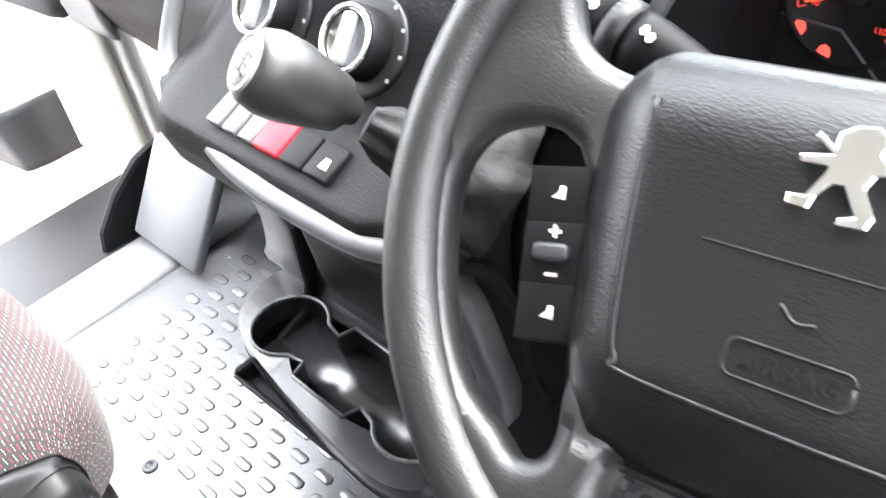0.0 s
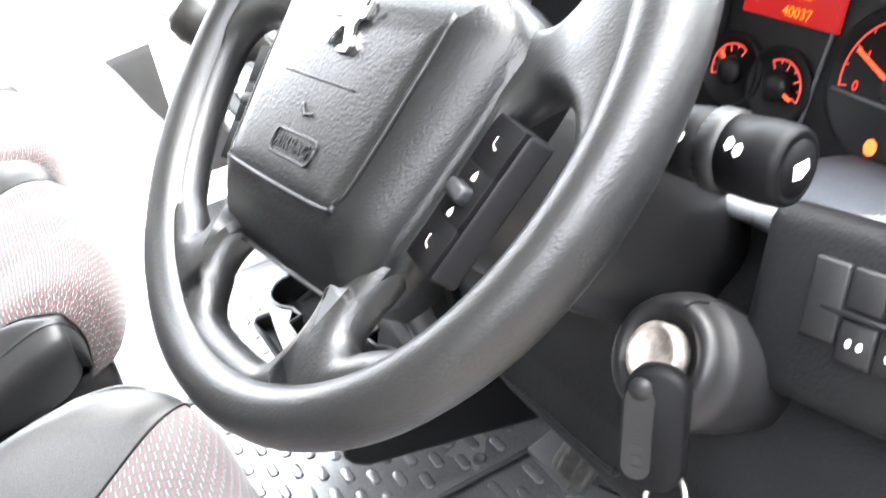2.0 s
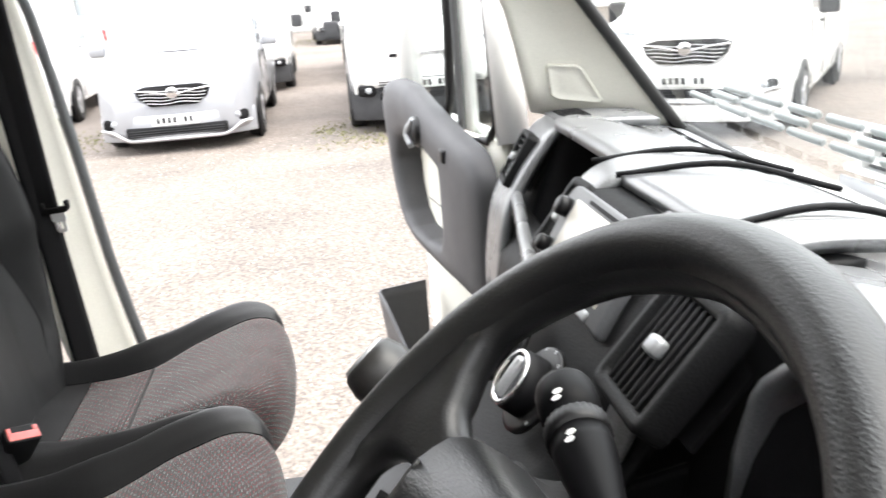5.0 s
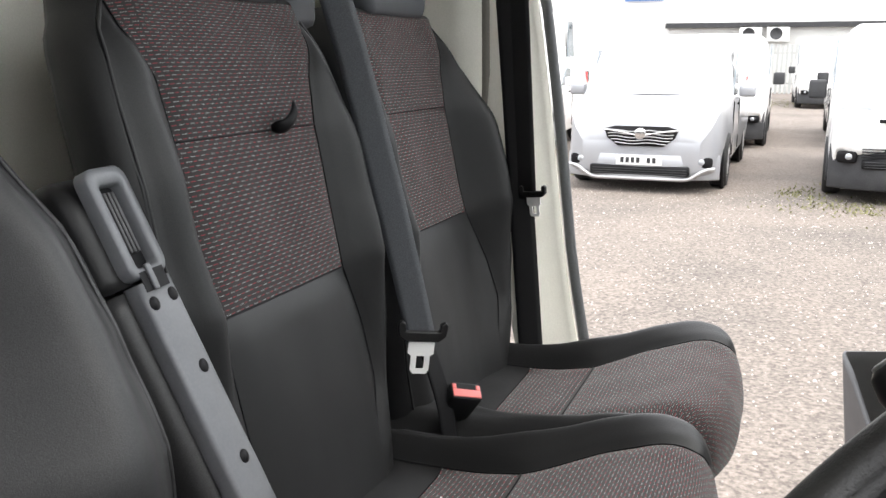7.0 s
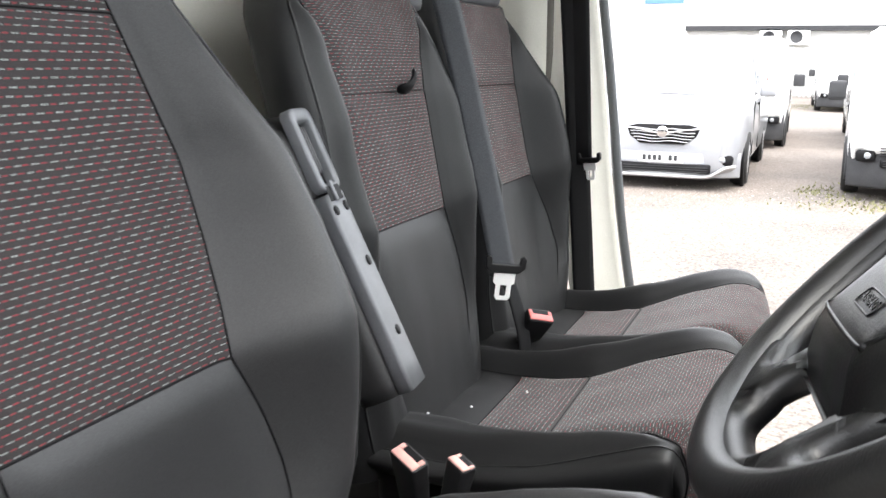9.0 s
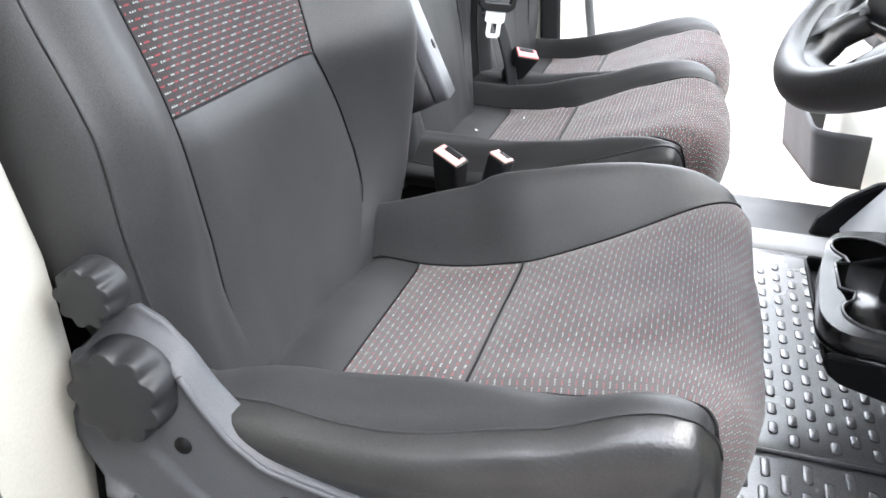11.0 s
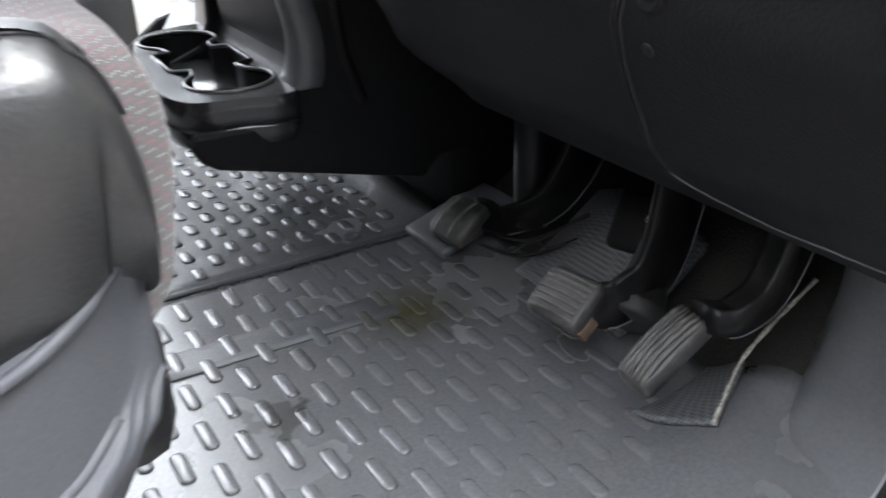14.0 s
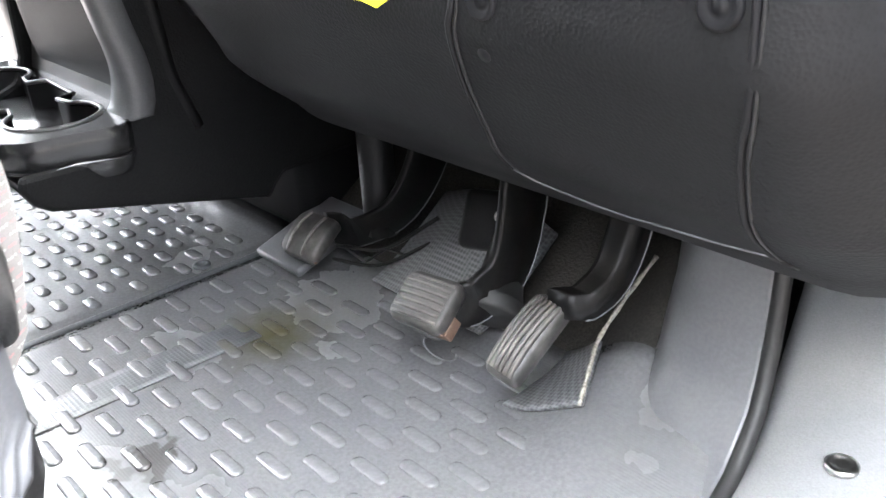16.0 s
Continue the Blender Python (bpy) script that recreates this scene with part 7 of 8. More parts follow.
pedal("clutch_pedal", "worn smooth clutch pedal on a black arm above the mat", (0.216, 0.645, 0.056), (0.97, 0.03, 0.03), (0.13, 0.78, 0.60), 0.064, 0.058, 2, [(0.225, 0.672, 0.055), (0.27, 0.69, 0.060), (0.31, 0.72, 0.095), (0.335, 0.75, 0.18), (0.345, 0.79, 0.34)], dish=0.007, wide=0.026)
pedal("brake_pedal", "worn ribbed brake pedal on a black arm", (0.497, 0.582, 0.102), (0.98, 0.09, 0.05), (0.03, 0.80, 0.60), 0.062, 0.050, 7, [(0.507, 0.602, 0.088), (0.520, 0.632, 0.092), (0.523, 0.675, 0.135), (0.505, 0.73, 0.34)], along_ribs=False, dish=0.003, wide=0.026, lug=True)
pedal("accelerator_pedal", "worn ribbed accelerator pedal on a black arm", (0.598, 0.600, 0.099), (0.99, -0.06, -0.06), (0.23, 0.77, 0.58), 0.035, 0.080, 6, [(0.612, 0.628, 0.120), (0.626, 0.652, 0.122), (0.630, 0.690, 0.16), (0.632, 0.740, 0.32)], dish=0.007, wide=0.014, thin=0.024)
linkage = thing("pedal_box", "black pedal box and linkage below the dash", "pedal box")
# wide near-black block puts the cavity's shade behind the pedals
bm = shape()
box(bm, 0.22, 0.62, 0.775, 0.88, 0.16, 0.5, bevel=0.02)
part("box_body", bm, NIGHT, linkage)
# open lattice of the clutch lever, and the brake's round boot
for r, pts in ((0.0022, ((0.250, 0.655, 0.030), (0.30, 0.682, 0.028), (0.345, 0.722, 0.055))), (0.0024, ((0.255, 0.66, 0.046), (0.305, 0.69, 0.048), (0.352, 0.73, 0.085))), (0.0016, ((0.262, 0.665, 0.045), (0.285, 0.675, 0.029))), (0.0016, ((0.285, 0.675, 0.029), (0.305, 0.69, 0.047))), (0.0016, ((0.305, 0.69, 0.047), (0.325, 0.703, 0.040)))):
    bm = shape()
    tube(bm, bezier(pts, 10), r, 8)
    part("link_rod", bm, ARM, linkage)
bm = shape()
turned(bm, [(0.0, 0.0), (0.026, 0.0), (0.030, 0.004), (0.027, 0.009), (0.031, 0.013), (0.026, 0.018), (0.022, 0.035), (0.018, 0.08)], frame_of((0.520, 0.640, 0.066), (0.9, 0.42, 0.0), (-0.25, 0.55, -0.8)), 24)
part("rubber_boot", bm, RUBBER, linkage)
bm = shape()
tube(bm, bezier([(0.262, 0.735, 0.33), (0.272, 0.715, 0.22), (0.272, 0.712, 0.05)], 12), 0.020, 12)
part("cable_boot", bm, BLACK, linkage)
for x, y, z in ((0.452, 0.725, 0.118), (0.462, 0.705, 0.090)):
    bm = shape()
    turned(bm, [(0.006, 0.0), (0.006, 0.006), (0.0035, 0.008), (0.0, 0.008)], frame_of((x, y, z), (0.8, 0.6, 0), (0, 0.3, 0.95)), 12)
    part("clip", bm, STEEL, linkage, "small bright metal clip")
bm = shape()
grid(bm, lambda u, v: (lambda x, y: Vector((x, y, toe(y) + 0.010 + 0.030 * math.sin(math.pi * u) * math.sin(math.pi * min(v * 0.75, 1)))))(lerp(0.30, 0.47, u), lerp(0.672, 0.79, v)), 18, 14)
part("carpet_hump", bm, HEX, linkage, "embossed mat hump between the pedals", solid=0.004)
bm = shape()
box(bm, -0.045, 0.045, -0.02, 0.045, -0.012, 0.008, m=frame_of((0.428, 0.742, 0.085), (0.95, 0.2, 0.1), (0.0, 0.55, 0.83)), bevel=0.008)
part("pocket_block", bm, BLACK, linkage)
bm = shape()
tube(bm, [(0.510 + 0.015 * math.cos(a), 0.586 + 0.013 * math.sin(a), 0.054 - 0.006 * math.cos(a) - 0.004 * math.sin(a)) for a in np.linspace(2.6, 7.2, 18)], 0.0006, 6)
part("loose_wire", bm, GREYTRIM, linkage, "bent end of loose wire")

# footrest and bulkhead wall behind the pedals
bm = shape()
box(bm, 0.125, 0.215, -0.05, 0.07, -0.006, 0.006, m=frame_of((0.0, 0.675, 0.022), (1, 0, 0), (0.0, 0.95, 0.30)), bevel=0.004)
structure("footrest", bm, GREYTRIM, "grey ribbed footrest plate")
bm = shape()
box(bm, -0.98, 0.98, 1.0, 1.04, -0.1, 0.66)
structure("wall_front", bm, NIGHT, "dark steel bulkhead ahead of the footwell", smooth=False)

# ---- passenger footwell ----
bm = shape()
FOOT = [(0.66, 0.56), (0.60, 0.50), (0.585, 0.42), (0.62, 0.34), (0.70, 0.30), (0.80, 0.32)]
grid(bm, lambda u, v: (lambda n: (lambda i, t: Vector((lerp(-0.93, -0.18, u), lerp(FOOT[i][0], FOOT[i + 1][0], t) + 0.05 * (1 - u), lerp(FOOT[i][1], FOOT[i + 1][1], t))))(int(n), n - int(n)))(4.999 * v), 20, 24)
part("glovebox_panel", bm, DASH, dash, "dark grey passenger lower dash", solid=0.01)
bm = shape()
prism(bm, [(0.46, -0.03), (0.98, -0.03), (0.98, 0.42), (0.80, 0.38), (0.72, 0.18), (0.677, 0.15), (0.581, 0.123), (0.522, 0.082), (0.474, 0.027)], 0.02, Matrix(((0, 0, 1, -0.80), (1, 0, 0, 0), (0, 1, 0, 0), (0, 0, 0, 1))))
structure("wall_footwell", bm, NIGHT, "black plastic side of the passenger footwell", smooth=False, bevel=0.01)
bm = shape()
box(bm, -0.75, -0.555, 0.0, 0.185, -0.01, 0.01, m=frame_of((0, 0.525, 0.015), (1, 0, 0), (0, 0.09, 0.13)), bevel=0.006)
structure("foot_plate", bm, GREYTRIM, "sloping grey plate in the passenger footwell")
bm = shape()
grid(bm, lambda u, v: Vector((lerp(-0.98, -0.63, u), lerp(-0.3, 0.9, v), -0.03 + 0.03 * u)), 8, 12)
structure("sill_left", bm, GREYSILL, "grey plastic step of the passenger door", solid=0.02)

# ---- driver's seat fittings ----
SK_TOP = [(-0.300, 0.372), (-0.275, 0.408), (-0.250, 0.422), (-0.225, 0.412), (-0.202, 0.395), (-0.180, 0.365), (-0.152, 0.337), (-0.119, 0.318), (-0.059, 0.306), (0.023, 0.305), (0.106, 0.309), (0.152, 0.316), (0.194, 0.334), (0.215, 0.350)]
SK_LOW = [(-0.300, 0.30), (-0.270, 0.250), (-0.240, 0.226), (-0.11, 0.196), (0.0, 0.187), (0.08, 0.187), (0.13, 0.197), (0.17, 0.216), (0.195, 0.240), (0.215, 0.270)]
SK_FLANGE = [(-0.260, 0.262), (-0.246, 0.246), (-0.11, 0.237), (0.034, 0.235), (0.08, 0.228), (0.132, 0.240), (0.170, 0.251), (0.195, 0.268)]
SK_BEAD = [(-0.200, 0.382), (-0.188, 0.363), (-0.158, 0.327), (-0.128, 0.306), (-0.056, 0.291), (0.044, 0.288), (0.128, 0.297), (0.193, 0.320), (0.212, 0.334)]
SK_STEP = [(-0.240, 0.330), (-0.229, 0.305), (-0.19, 0.269), (-0.147, 0.250), (-0.116, 0.244)]


def skirt_out(y, z):
    """How far the skirt stands out from the seat's middle, by its height."""
    top, low, flange, bead = curve(SK_TOP, y), curve(SK_LOW, y), curve(SK_FLANGE, y), curve(SK_BEAD, y)
    out = 0.258 - 0.026 * smooth01((z - bead) / max(top - bead, 0.01)) + 0.010 * smooth01((flange - z) / 0.006) - 0.008 * smooth01((flange - 0.012 - z) / max(flange - 0.012 - low, 0.01))
    if y < -0.10:
        out += 0.004 * smooth01((curve(SK_STEP, y) - z) / 0.006) * smooth01((-0.10 - y) / 0.02)
    return out - 0.030 * smooth01((y - 0.14) / 0.075) ** 2


def skirt_skin(u, v, s):
    y = lerp(-0.300, 0.215, u)
    top, low = curve(SK_TOP, y), curve(SK_LOW, y)
    if s < 0:
        top = min(top, 0.33)
    z = lerp(low, top, v)
    return Vector((s * skirt_out(y, z), y, z))


def skirt_line(table, y0, y1, out, n=50):
    """A line along the skirt's outer skin, from a table of (y, z)."""
    return [Vector((skirt_out(y, curve(table, y)) + out, y, curve(table, y))) for y in np.linspace(y0, y1, n)]


for s in (1, -1):
    bm = shape()
    grid(bm, lambda u, v: skirt_skin(u, v, s), 70, 44)
    skirt = part("skirt", bm, SKIRT, driver_seat, "scuffed grey plastic seat skirt", solid=0.006)
bm = shape()
tube(bm, skirt_line(SK_BEAD, -0.198, 0.208, 0.001), 0.0032, 6)
part("skirt_bead", bm, SKIRT, driver_seat)
bm = shape()
tube(bm, skirt_line(SK_FLANGE, -0.250, 0.192, -0.001), 0.0034, 6)
part("skirt_bead", bm, SKIRT, driver_seat)
bm = shape()
tube(bm, [Vector((0.2575, y - 0.035, z + 0.257)) for y, z in rounded(0.162, 0.050, 0.008)] + [Vector((0.2575, -0.035 + 0.081, 0.274))], 0.0013, 6)
part("lever_recess", bm, NIGHT, driver_seat)
for y0, y1 in ((-0.112, -0.037), (-0.033, 0.043)):
    bm = shape()
    box(bm, 0.252, 0.263, y0, y1, 0.236, 0.278, bevel=0.003)
    part("height_lever", bm, SKIRT, driver_seat, "grey height lever")
# flat near-black discs paint the shade inside recessed holes
for y, z in ((0.062, 0.271), (-0.142, 0.252), (-0.200, 0.312)):
    bm = shape()
    turned(bm, [(0.0078, -0.004), (0.0078, 0.0004), (0.0, 0.0009)], Matrix.Translation((0.2590, 0, 0)) @ frame_of((0, y, z), (0, 1, 0), (0, 0, 1)), 20)
    part("skirt_hole_shade", bm, NIGHT, driver_seat)


def hand_knob(x, y, z, r, deep, lobes):
    bm = shape()
    M = frame_of((x, y, z), (0, 1, 0), (0, 0, 1))
    rings = []
    n = lobes * 8
    for h, g, cut in ((0.0, 0.90, 0.0), (0.003, 1.0, 0.0), (deep * 0.3, 1.0, 0.02), (deep * 0.75, 0.99, 0.11), (deep * 0.97, 0.975, 0.17), (deep, 0.955, 0.17), (deep + 0.0003, 0.93, 0.165), (deep + 0.0006, 0.6, 0.0), (deep + 0.0006, 0.02, 0.0)):
        rings.append([M @ Vector((r * g * (1 - cut * (0.5 + 0.5 * math.cos(lobes * a)) ** 1.6) * math.cos(a), r * g * (1 - cut * (0.5 + 0.5 * math.cos(lobes * a)) ** 1.6) * math.sin(a), h)) for a in (2 * math.pi * i / n for i in range(n))])
    loft(bm, rings)
    part("hand_knob", bm, KNOB, driver_seat, "grey lobed plastic hand knob")


hand_knob(0.250, -0.243, 0.363, 0.043, 0.034, 9)
hand_knob(0.250, -0.262, 0.447, 0.026, 0.030, 9)
bm = shape()
box(bm, -0.19, 0.19, -0.26, 0.19, 0.06, 0.21, bevel=0.01)
part("seat_box", bm, BLACK, driver_seat, "black steel seat box")
bm = shape()
for x in (-0.17, 0.17):
    box(bm, x - 0.02, x + 0.02, -0.28, 0.20, -0.012, 0.07, bevel=0.006)
part("seat_rail", bm, BLACK, driver_seat)

# ---- bench fittings ----
bm = shape()
box(bm, -0.90, 0.0, -0.24, 0.12, 0.05, 0.21, bevel=0.02)
part("bench_box", bm, BLACK, bench, "black bench frame")
bm = shape()
for x in (-0.8, -0.1):
    box(bm, x - 0.02, x + 0.02, -0.22, 0.10, -0.012, 0.06, bevel=0.005)
part("bench_leg", bm, BLACK, bench)

arm = thing("folding_armrest", "black padded armrest folded up, showing its grey underside", "armrest")
AM = frame_of((0.048, -0.256, 0.62), (-1, -0.10, 0.0), (-0.025, -0.43, 0.90))
bm = shape()
rings = []
for t in np.linspace(0, 1, 9):
    y = lerp(-0.20, 0.068, t)
    w = lerp(0.0275, 0.0265, t)
    rings.append([AM @ Vector((x, y, z - 0.006)) for x, z in rounded(2 * w, 0.022, 0.005, 3)])
loft(bm, rings)
part("bar", bm, GREYFRAME, arm, "satin grey underside")
bm = shape()
rings = []
for t in np.linspace(0, 1, 15):
    y = lerp(-0.20, 0.066, t)
    rings.append([AM @ Vector((x - 0.008, y, z - 0.044)) for x, z in rounded(0.068 - 0.014 * (1 - t), 0.060, 0.018, 4)])
loft(bm, rings)
part("pad", bm, PLAIN, arm, "dark padded armrest")
bm = shape()
rings = []
for t in np.linspace(0, 1, 10):
    y, k = lerp(0.070, 0.186, t), math.sqrt(max(1 - max((t - 0.55) / 0.47, 0) ** 2, 0.02))
    rings.append([AM @ Vector((x - 0.009, y, z - 0.040)) for x, z in rounded(0.078 * lerp(0.6, 1, k), 0.062 * k, 0.020 * k, 4)])
loft(bm, rings)
part("head", bm, BLACK, arm, "rounded black head of the armrest")
bm = shape()
ring = []
for z, w, h in ((-0.010, 0.060, 0.112), (0.003, 0.060, 0.112), (0.0055, 0.056, 0.108), (0.0055, 0.038, 0.088), (0.002, 0.034, 0.084), (-0.010, 0.034, 0.084)):
    ring.append([AM @ Vector((x, y + 0.128 - 0.004 * (w < 0.05), z)) for x, y in rounded(w, h, 0.012 if w > 0.05 else 0.006, 4)])
loft(bm, ring, cap=False)
part("handle_loop", bm, GREYFRAME, arm, "grey grip frame")
bm = shape()
box(bm, -0.019, 0.019, 0.080, 0.168, -0.014, -0.008, m=AM)
part("slot_floor", bm, NIGHT, arm, smooth=False)
for k in range(4):
    bm = shape()
    box(bm, -0.013 + 0.006 * k, -0.0095 + 0.006 * k, 0.098, 0.160, -0.010, -0.001, m=AM, bevel=0.001)
    part("slot_rib", bm, GREYTRIM_DARK, arm)
bm = shape()
box(bm, -0.020, 0.018, 0.058, 0.078, 0.0050, 0.0056, m=AM)
part("latch_gap", bm, NIGHT, arm, smooth=False)
bm = shape()
box(bm, -0.009, -0.002, 0.058, 0.084, 0.0045, 0.0085, m=AM, bevel=0.001)
part("latch_pin", bm, GREYFRAME, arm)
for x, y in ((-0.017, 0.046), (0.015, 0.048), (0.010, -0.028), (0.006, -0.125)):
    bm = shape()
    turned(bm, [(0.0070, 0.0), (0.0070, 0.0010), (0.0, 0.0011)], AM @ Matrix.Translation((x, y, 0.0046)), 18)
    part("bolt_hole", bm, NIGHT, arm)


def ribbon(bm, pts, width, side, thick=0.0014):
    """Webbing along points, its width along side."""
    pts, side = [Vector(p) for p in pts], Vector(side).normalized()
    rings = []
    for i, p in enumerate(pts):
        d = (pts[min(i + 1, len(pts) - 1)] - pts[max(i - 1, 0)]).normalized()
        s = (side - d * side.dot(d)).normalized()
        n = d.cross(s) * thick
        h = s * width / 2
        rings.append([p - h - n, p - h * 0.6 - n * 1.5, p + h * 0.6 - n * 1.5, p + h - n, p + h + n, p + h * 0.6 + n * 1.5, p - h * 0.6 + n * 1.5, p - h + n])
    loft(bm, rings)


# near-white and barely metallic: the steel's bright reflection is put into the colour
STEEL_GLINT = material("steel_painted_glint", (0.85, 0.85, 0.84), 0.4, 0.15)


def tongue(owner, m, w=0.06):
    """A belt tongue: black grip with upturned ears and a slot for the webbing, and its steel latch plate."""
    k = w / 0.06
    bm = shape()
    prism(bm, [(x * k, y * k) for x, y in ((-0.026, -0.013), (0.026, -0.013), (0.037, -0.004), (0.039, 0.014), (0.034, 0.019), (0.027, 0.015), (0.026, 0.003), (-0.026, 0.003), (-0.027, 0.015), (-0.034, 0.019), (-0.039, 0.014), (-0.037, -0.004))], 0.010, m @ Matrix.Translation((0, 0.0, -0.004)))
    grip = part("tongue_grip", bm, BLACK, owner, smooth=False, bevel=0.002)
    bm = shape()
    for n in range(3):
        box(bm, -0.012 * k, 0.012 * k, (-0.0085 + 0.0035 * n) * k, (-0.0067 + 0.0035 * n) * k, 0.006, 0.0072, m=m)
    part("grip_ribs", bm, NIGHT, grip, smooth=False)
    bm = shape()
    outline = [(-0.020, -0.010), (0.020, -0.010), (0.020, -0.032), (0.0145, -0.036), (0.0145, -0.058), (0.010, -0.064), (-0.010, -0.064), (-0.0145, -0.058), (-0.0145, -0.036), (-0.020, -0.032)]
    slot = [(-0.006, -0.036), (0.006, -0.036), (0.006, -0.056), (-0.006, -0.056)]
    loops = []
    for pts in (outline, slot):
        vs = [bm.verts.new(m @ Vector((x * k, y * k, 0.0015))) for x, y in pts]
        loops += [bm.edges.new((vs[i], vs[(i + 1) % len(vs)])) for i in range(len(vs))]
    bmesh.ops.triangle_fill(bm, edges=loops, use_beauty=True, use_dissolve=False)
    part("tongue_plate", bm, STEEL_GLINT, owner, "bright steel latch plate", smooth=False, solid=0.002)


centre_belt = thing("centre_seat_belt", "dark grey seat belt hanging between the bench backrests", "seat belt")
top, low = Vector((-0.440, -0.345, 0.985)), Vector((-0.500, -0.240, 0.488))
bm = shape()
ribbon(bm, bezier([top + Vector((0.004, -0.05, 0.03)), top, top.lerp(low, 0.5) + Vector((0.0, 0.006, 0)), low, low + Vector((0.004, 0.004, -0.03))], 40), 0.045, (0.40, -0.91, 0.10))
part("webbing", bm, WEB, centre_belt)
bm = shape()
ribbon(bm, bezier([low + Vector((0.002, 0.0, -0.01)), Vector((-0.495, -0.215, 0.43)), Vector((-0.488, -0.190, 0.36)), Vector((-0.484, -0.18, 0.30))], 20), 0.027, (0.75, -0.60, 0.10))
part("lower_webbing", bm, NIGHT, centre_belt, "black folded lower end")
tongue(centre_belt, frame_of(low + Vector((0.026, 0.018, -0.004)), (0.55, -0.83, 0.10), (0.08, -0.10, 0.98)))
bm = shape()
box(bm, -0.475, -0.382, -0.46, -0.385, 0.93, 1.06, bevel=0.015)
part("guide", bm, SKIRT, centre_belt, "grey plastic belt guide")
bm = shape()
box(bm, -0.458, -0.398, -0.395, -0.365, 0.975, 0.995, bevel=0.006)
part("guide_slot", bm, NIGHT, centre_belt)

side_belt = thing("pillar_seat_belt", "black seat belt hanging down the door pillar", "seat belt")
bm = shape()
ribbon(bm, [(-0.955 - 0.015 * t, lerp(-0.262, -0.185, t), lerp(1.2, 0.25, t)) for t in np.linspace(0, 1, 14)], 0.050, (0, 1, 0))
part("webbing", bm, material("black_webbing", (0.008, 0.008, 0.009), 0.8, grain=0.3, scale=700), side_belt)
bm = shape()
ribbon(bm, [(-0.950 - 0.010 * t, lerp(-0.238, -0.205, t), lerp(1.2, 0.62, t)) for t in np.linspace(0, 1, 10)], 0.048, (0.3, 1, 0))
part("webbing", bm, bpy.data.materials["black_webbing"], side_belt)
tongue(side_belt, frame_of((-0.955, -0.188, 0.635), (0.25, 0.97, 0.10), (0.06, -0.12, 1.0)), 0.045)


PALE_RED = material("pale_red_button", (0.70, 0.36, 0.32), 0.45, stain=0.3, stain_scale=60, stain_colour=(0.78, 0.55, 0.5))
PINK = material("red_button", (0.62, 0.13, 0.12), 0.4, stain=0.3, stain_scale=60, stain_colour=(0.68, 0.24, 0.22))


def buckle(label, base, tip, across, w=0.032, d=0.020, button=PINK):
    """A belt buckle: black housing, wider at its head, with a U-shaped button round the tongue's slot."""
    b = thing("belt_buckle", label, "belt buckle", group="belt buckles")
    base, tip = Vector(base), Vector(tip)
    up = (tip - base).normalized()
    M = frame_of(base, across, up)
    L = (tip - base).length
    bm = shape()
    loft(bm, [[M @ Vector((x, y, z)) for x, z in rounded(w * g, d * g, d * 0.2, 3)] for y, g in ((-0.004, 0.72), (0.004, 0.82), (L * 0.5, 0.92), (L - 0.003, 1.0), (L, 0.96))])
    body = part("buckle_body", bm, BLACK, b)
    bm = shape()
    box(bm, -w * 0.30, w * 0.30, L - 0.002, L + 0.0008, -d * 0.40, -d * 0.05, m=M)
    part("slot", bm, NIGHT, body, smooth=False)
    bm = shape()
    for x0, x1, z0, z1 in ((-w * 0.44, w * 0.44, -d * 0.04, d * 0.42), (-w * 0.44, -w * 0.31, -d * 0.34, -d * 0.04), (w * 0.31, w * 0.44, -d * 0.34, -d * 0.04)):
        box(bm, x0, x1, L - 0.003, L + 0.0022, z0, z1, m=M, bevel=0.0008)
    part("release_button", bm, button, b, "red release button")
    bm = shape()
    ribbon(bm, [base - up * 0.17, base + up * 0.01], 0.03, across, 0.003)
    part("stem", bm, BLACK, b)
    return b


buckle("black buckle with red button on the bench cushion", (-0.528, -0.195, 0.335), (-0.510, -0.158, 0.388), (-0.6, 0.75, -0.2), 0.052, 0.030)
buckle("black buckle with pale red button beside the driver's seat", (0.090, -0.150, 0.300), (0.130, -0.128, 0.372), (0.45, 0.85, -0.25), 0.050, 0.026, PALE_RED)
buckle("black buckle with pale red button beside the driver's seat", (0.130, -0.090, 0.305), (0.150, -0.048, 0.382), (0.45, 0.85, -0.25), 0.032, 0.024, PALE_RED)
bm = shape()
tube(bm, bezier([(-0.262, -0.340, 0.802), (-0.272, -0.325, 0.806), (-0.288, -0.322, 0.820), (-0.294, -0.326, 0.835)], 12), [0.006, 0.010, 0.012, 0.012, 0.011, 0.011, 0.010, 0.010, 0.010, 0.009, 0.008, 0.006, 0.003], 8, flat=0.5)
tagged(part("pull_strap", bm, NIGHT), "black cloth pull strap on the middle backrest", "strap")
rnd = random.Random(4)
bm = shape()
for x, y, z in ((-0.15, -0.235, 0.318), (-0.10, -0.25, 0.345), (-0.22, -0.19, 0.311), (-0.29, -0.12, 0.322), (-0.05, -0.20, 0.322)):
    box(bm, -0.002, 0.002, -0.0015, 0.0015, -0.001, 0.0015, m=pose(x, y, z, 20, 10, rnd.uniform(0, 180)), bevel=0.0005)
tagged(part("crumbs", bm, WHITEPRINT), "white crumbs scattered on the bench seat", "crumbs", kind="stuff")

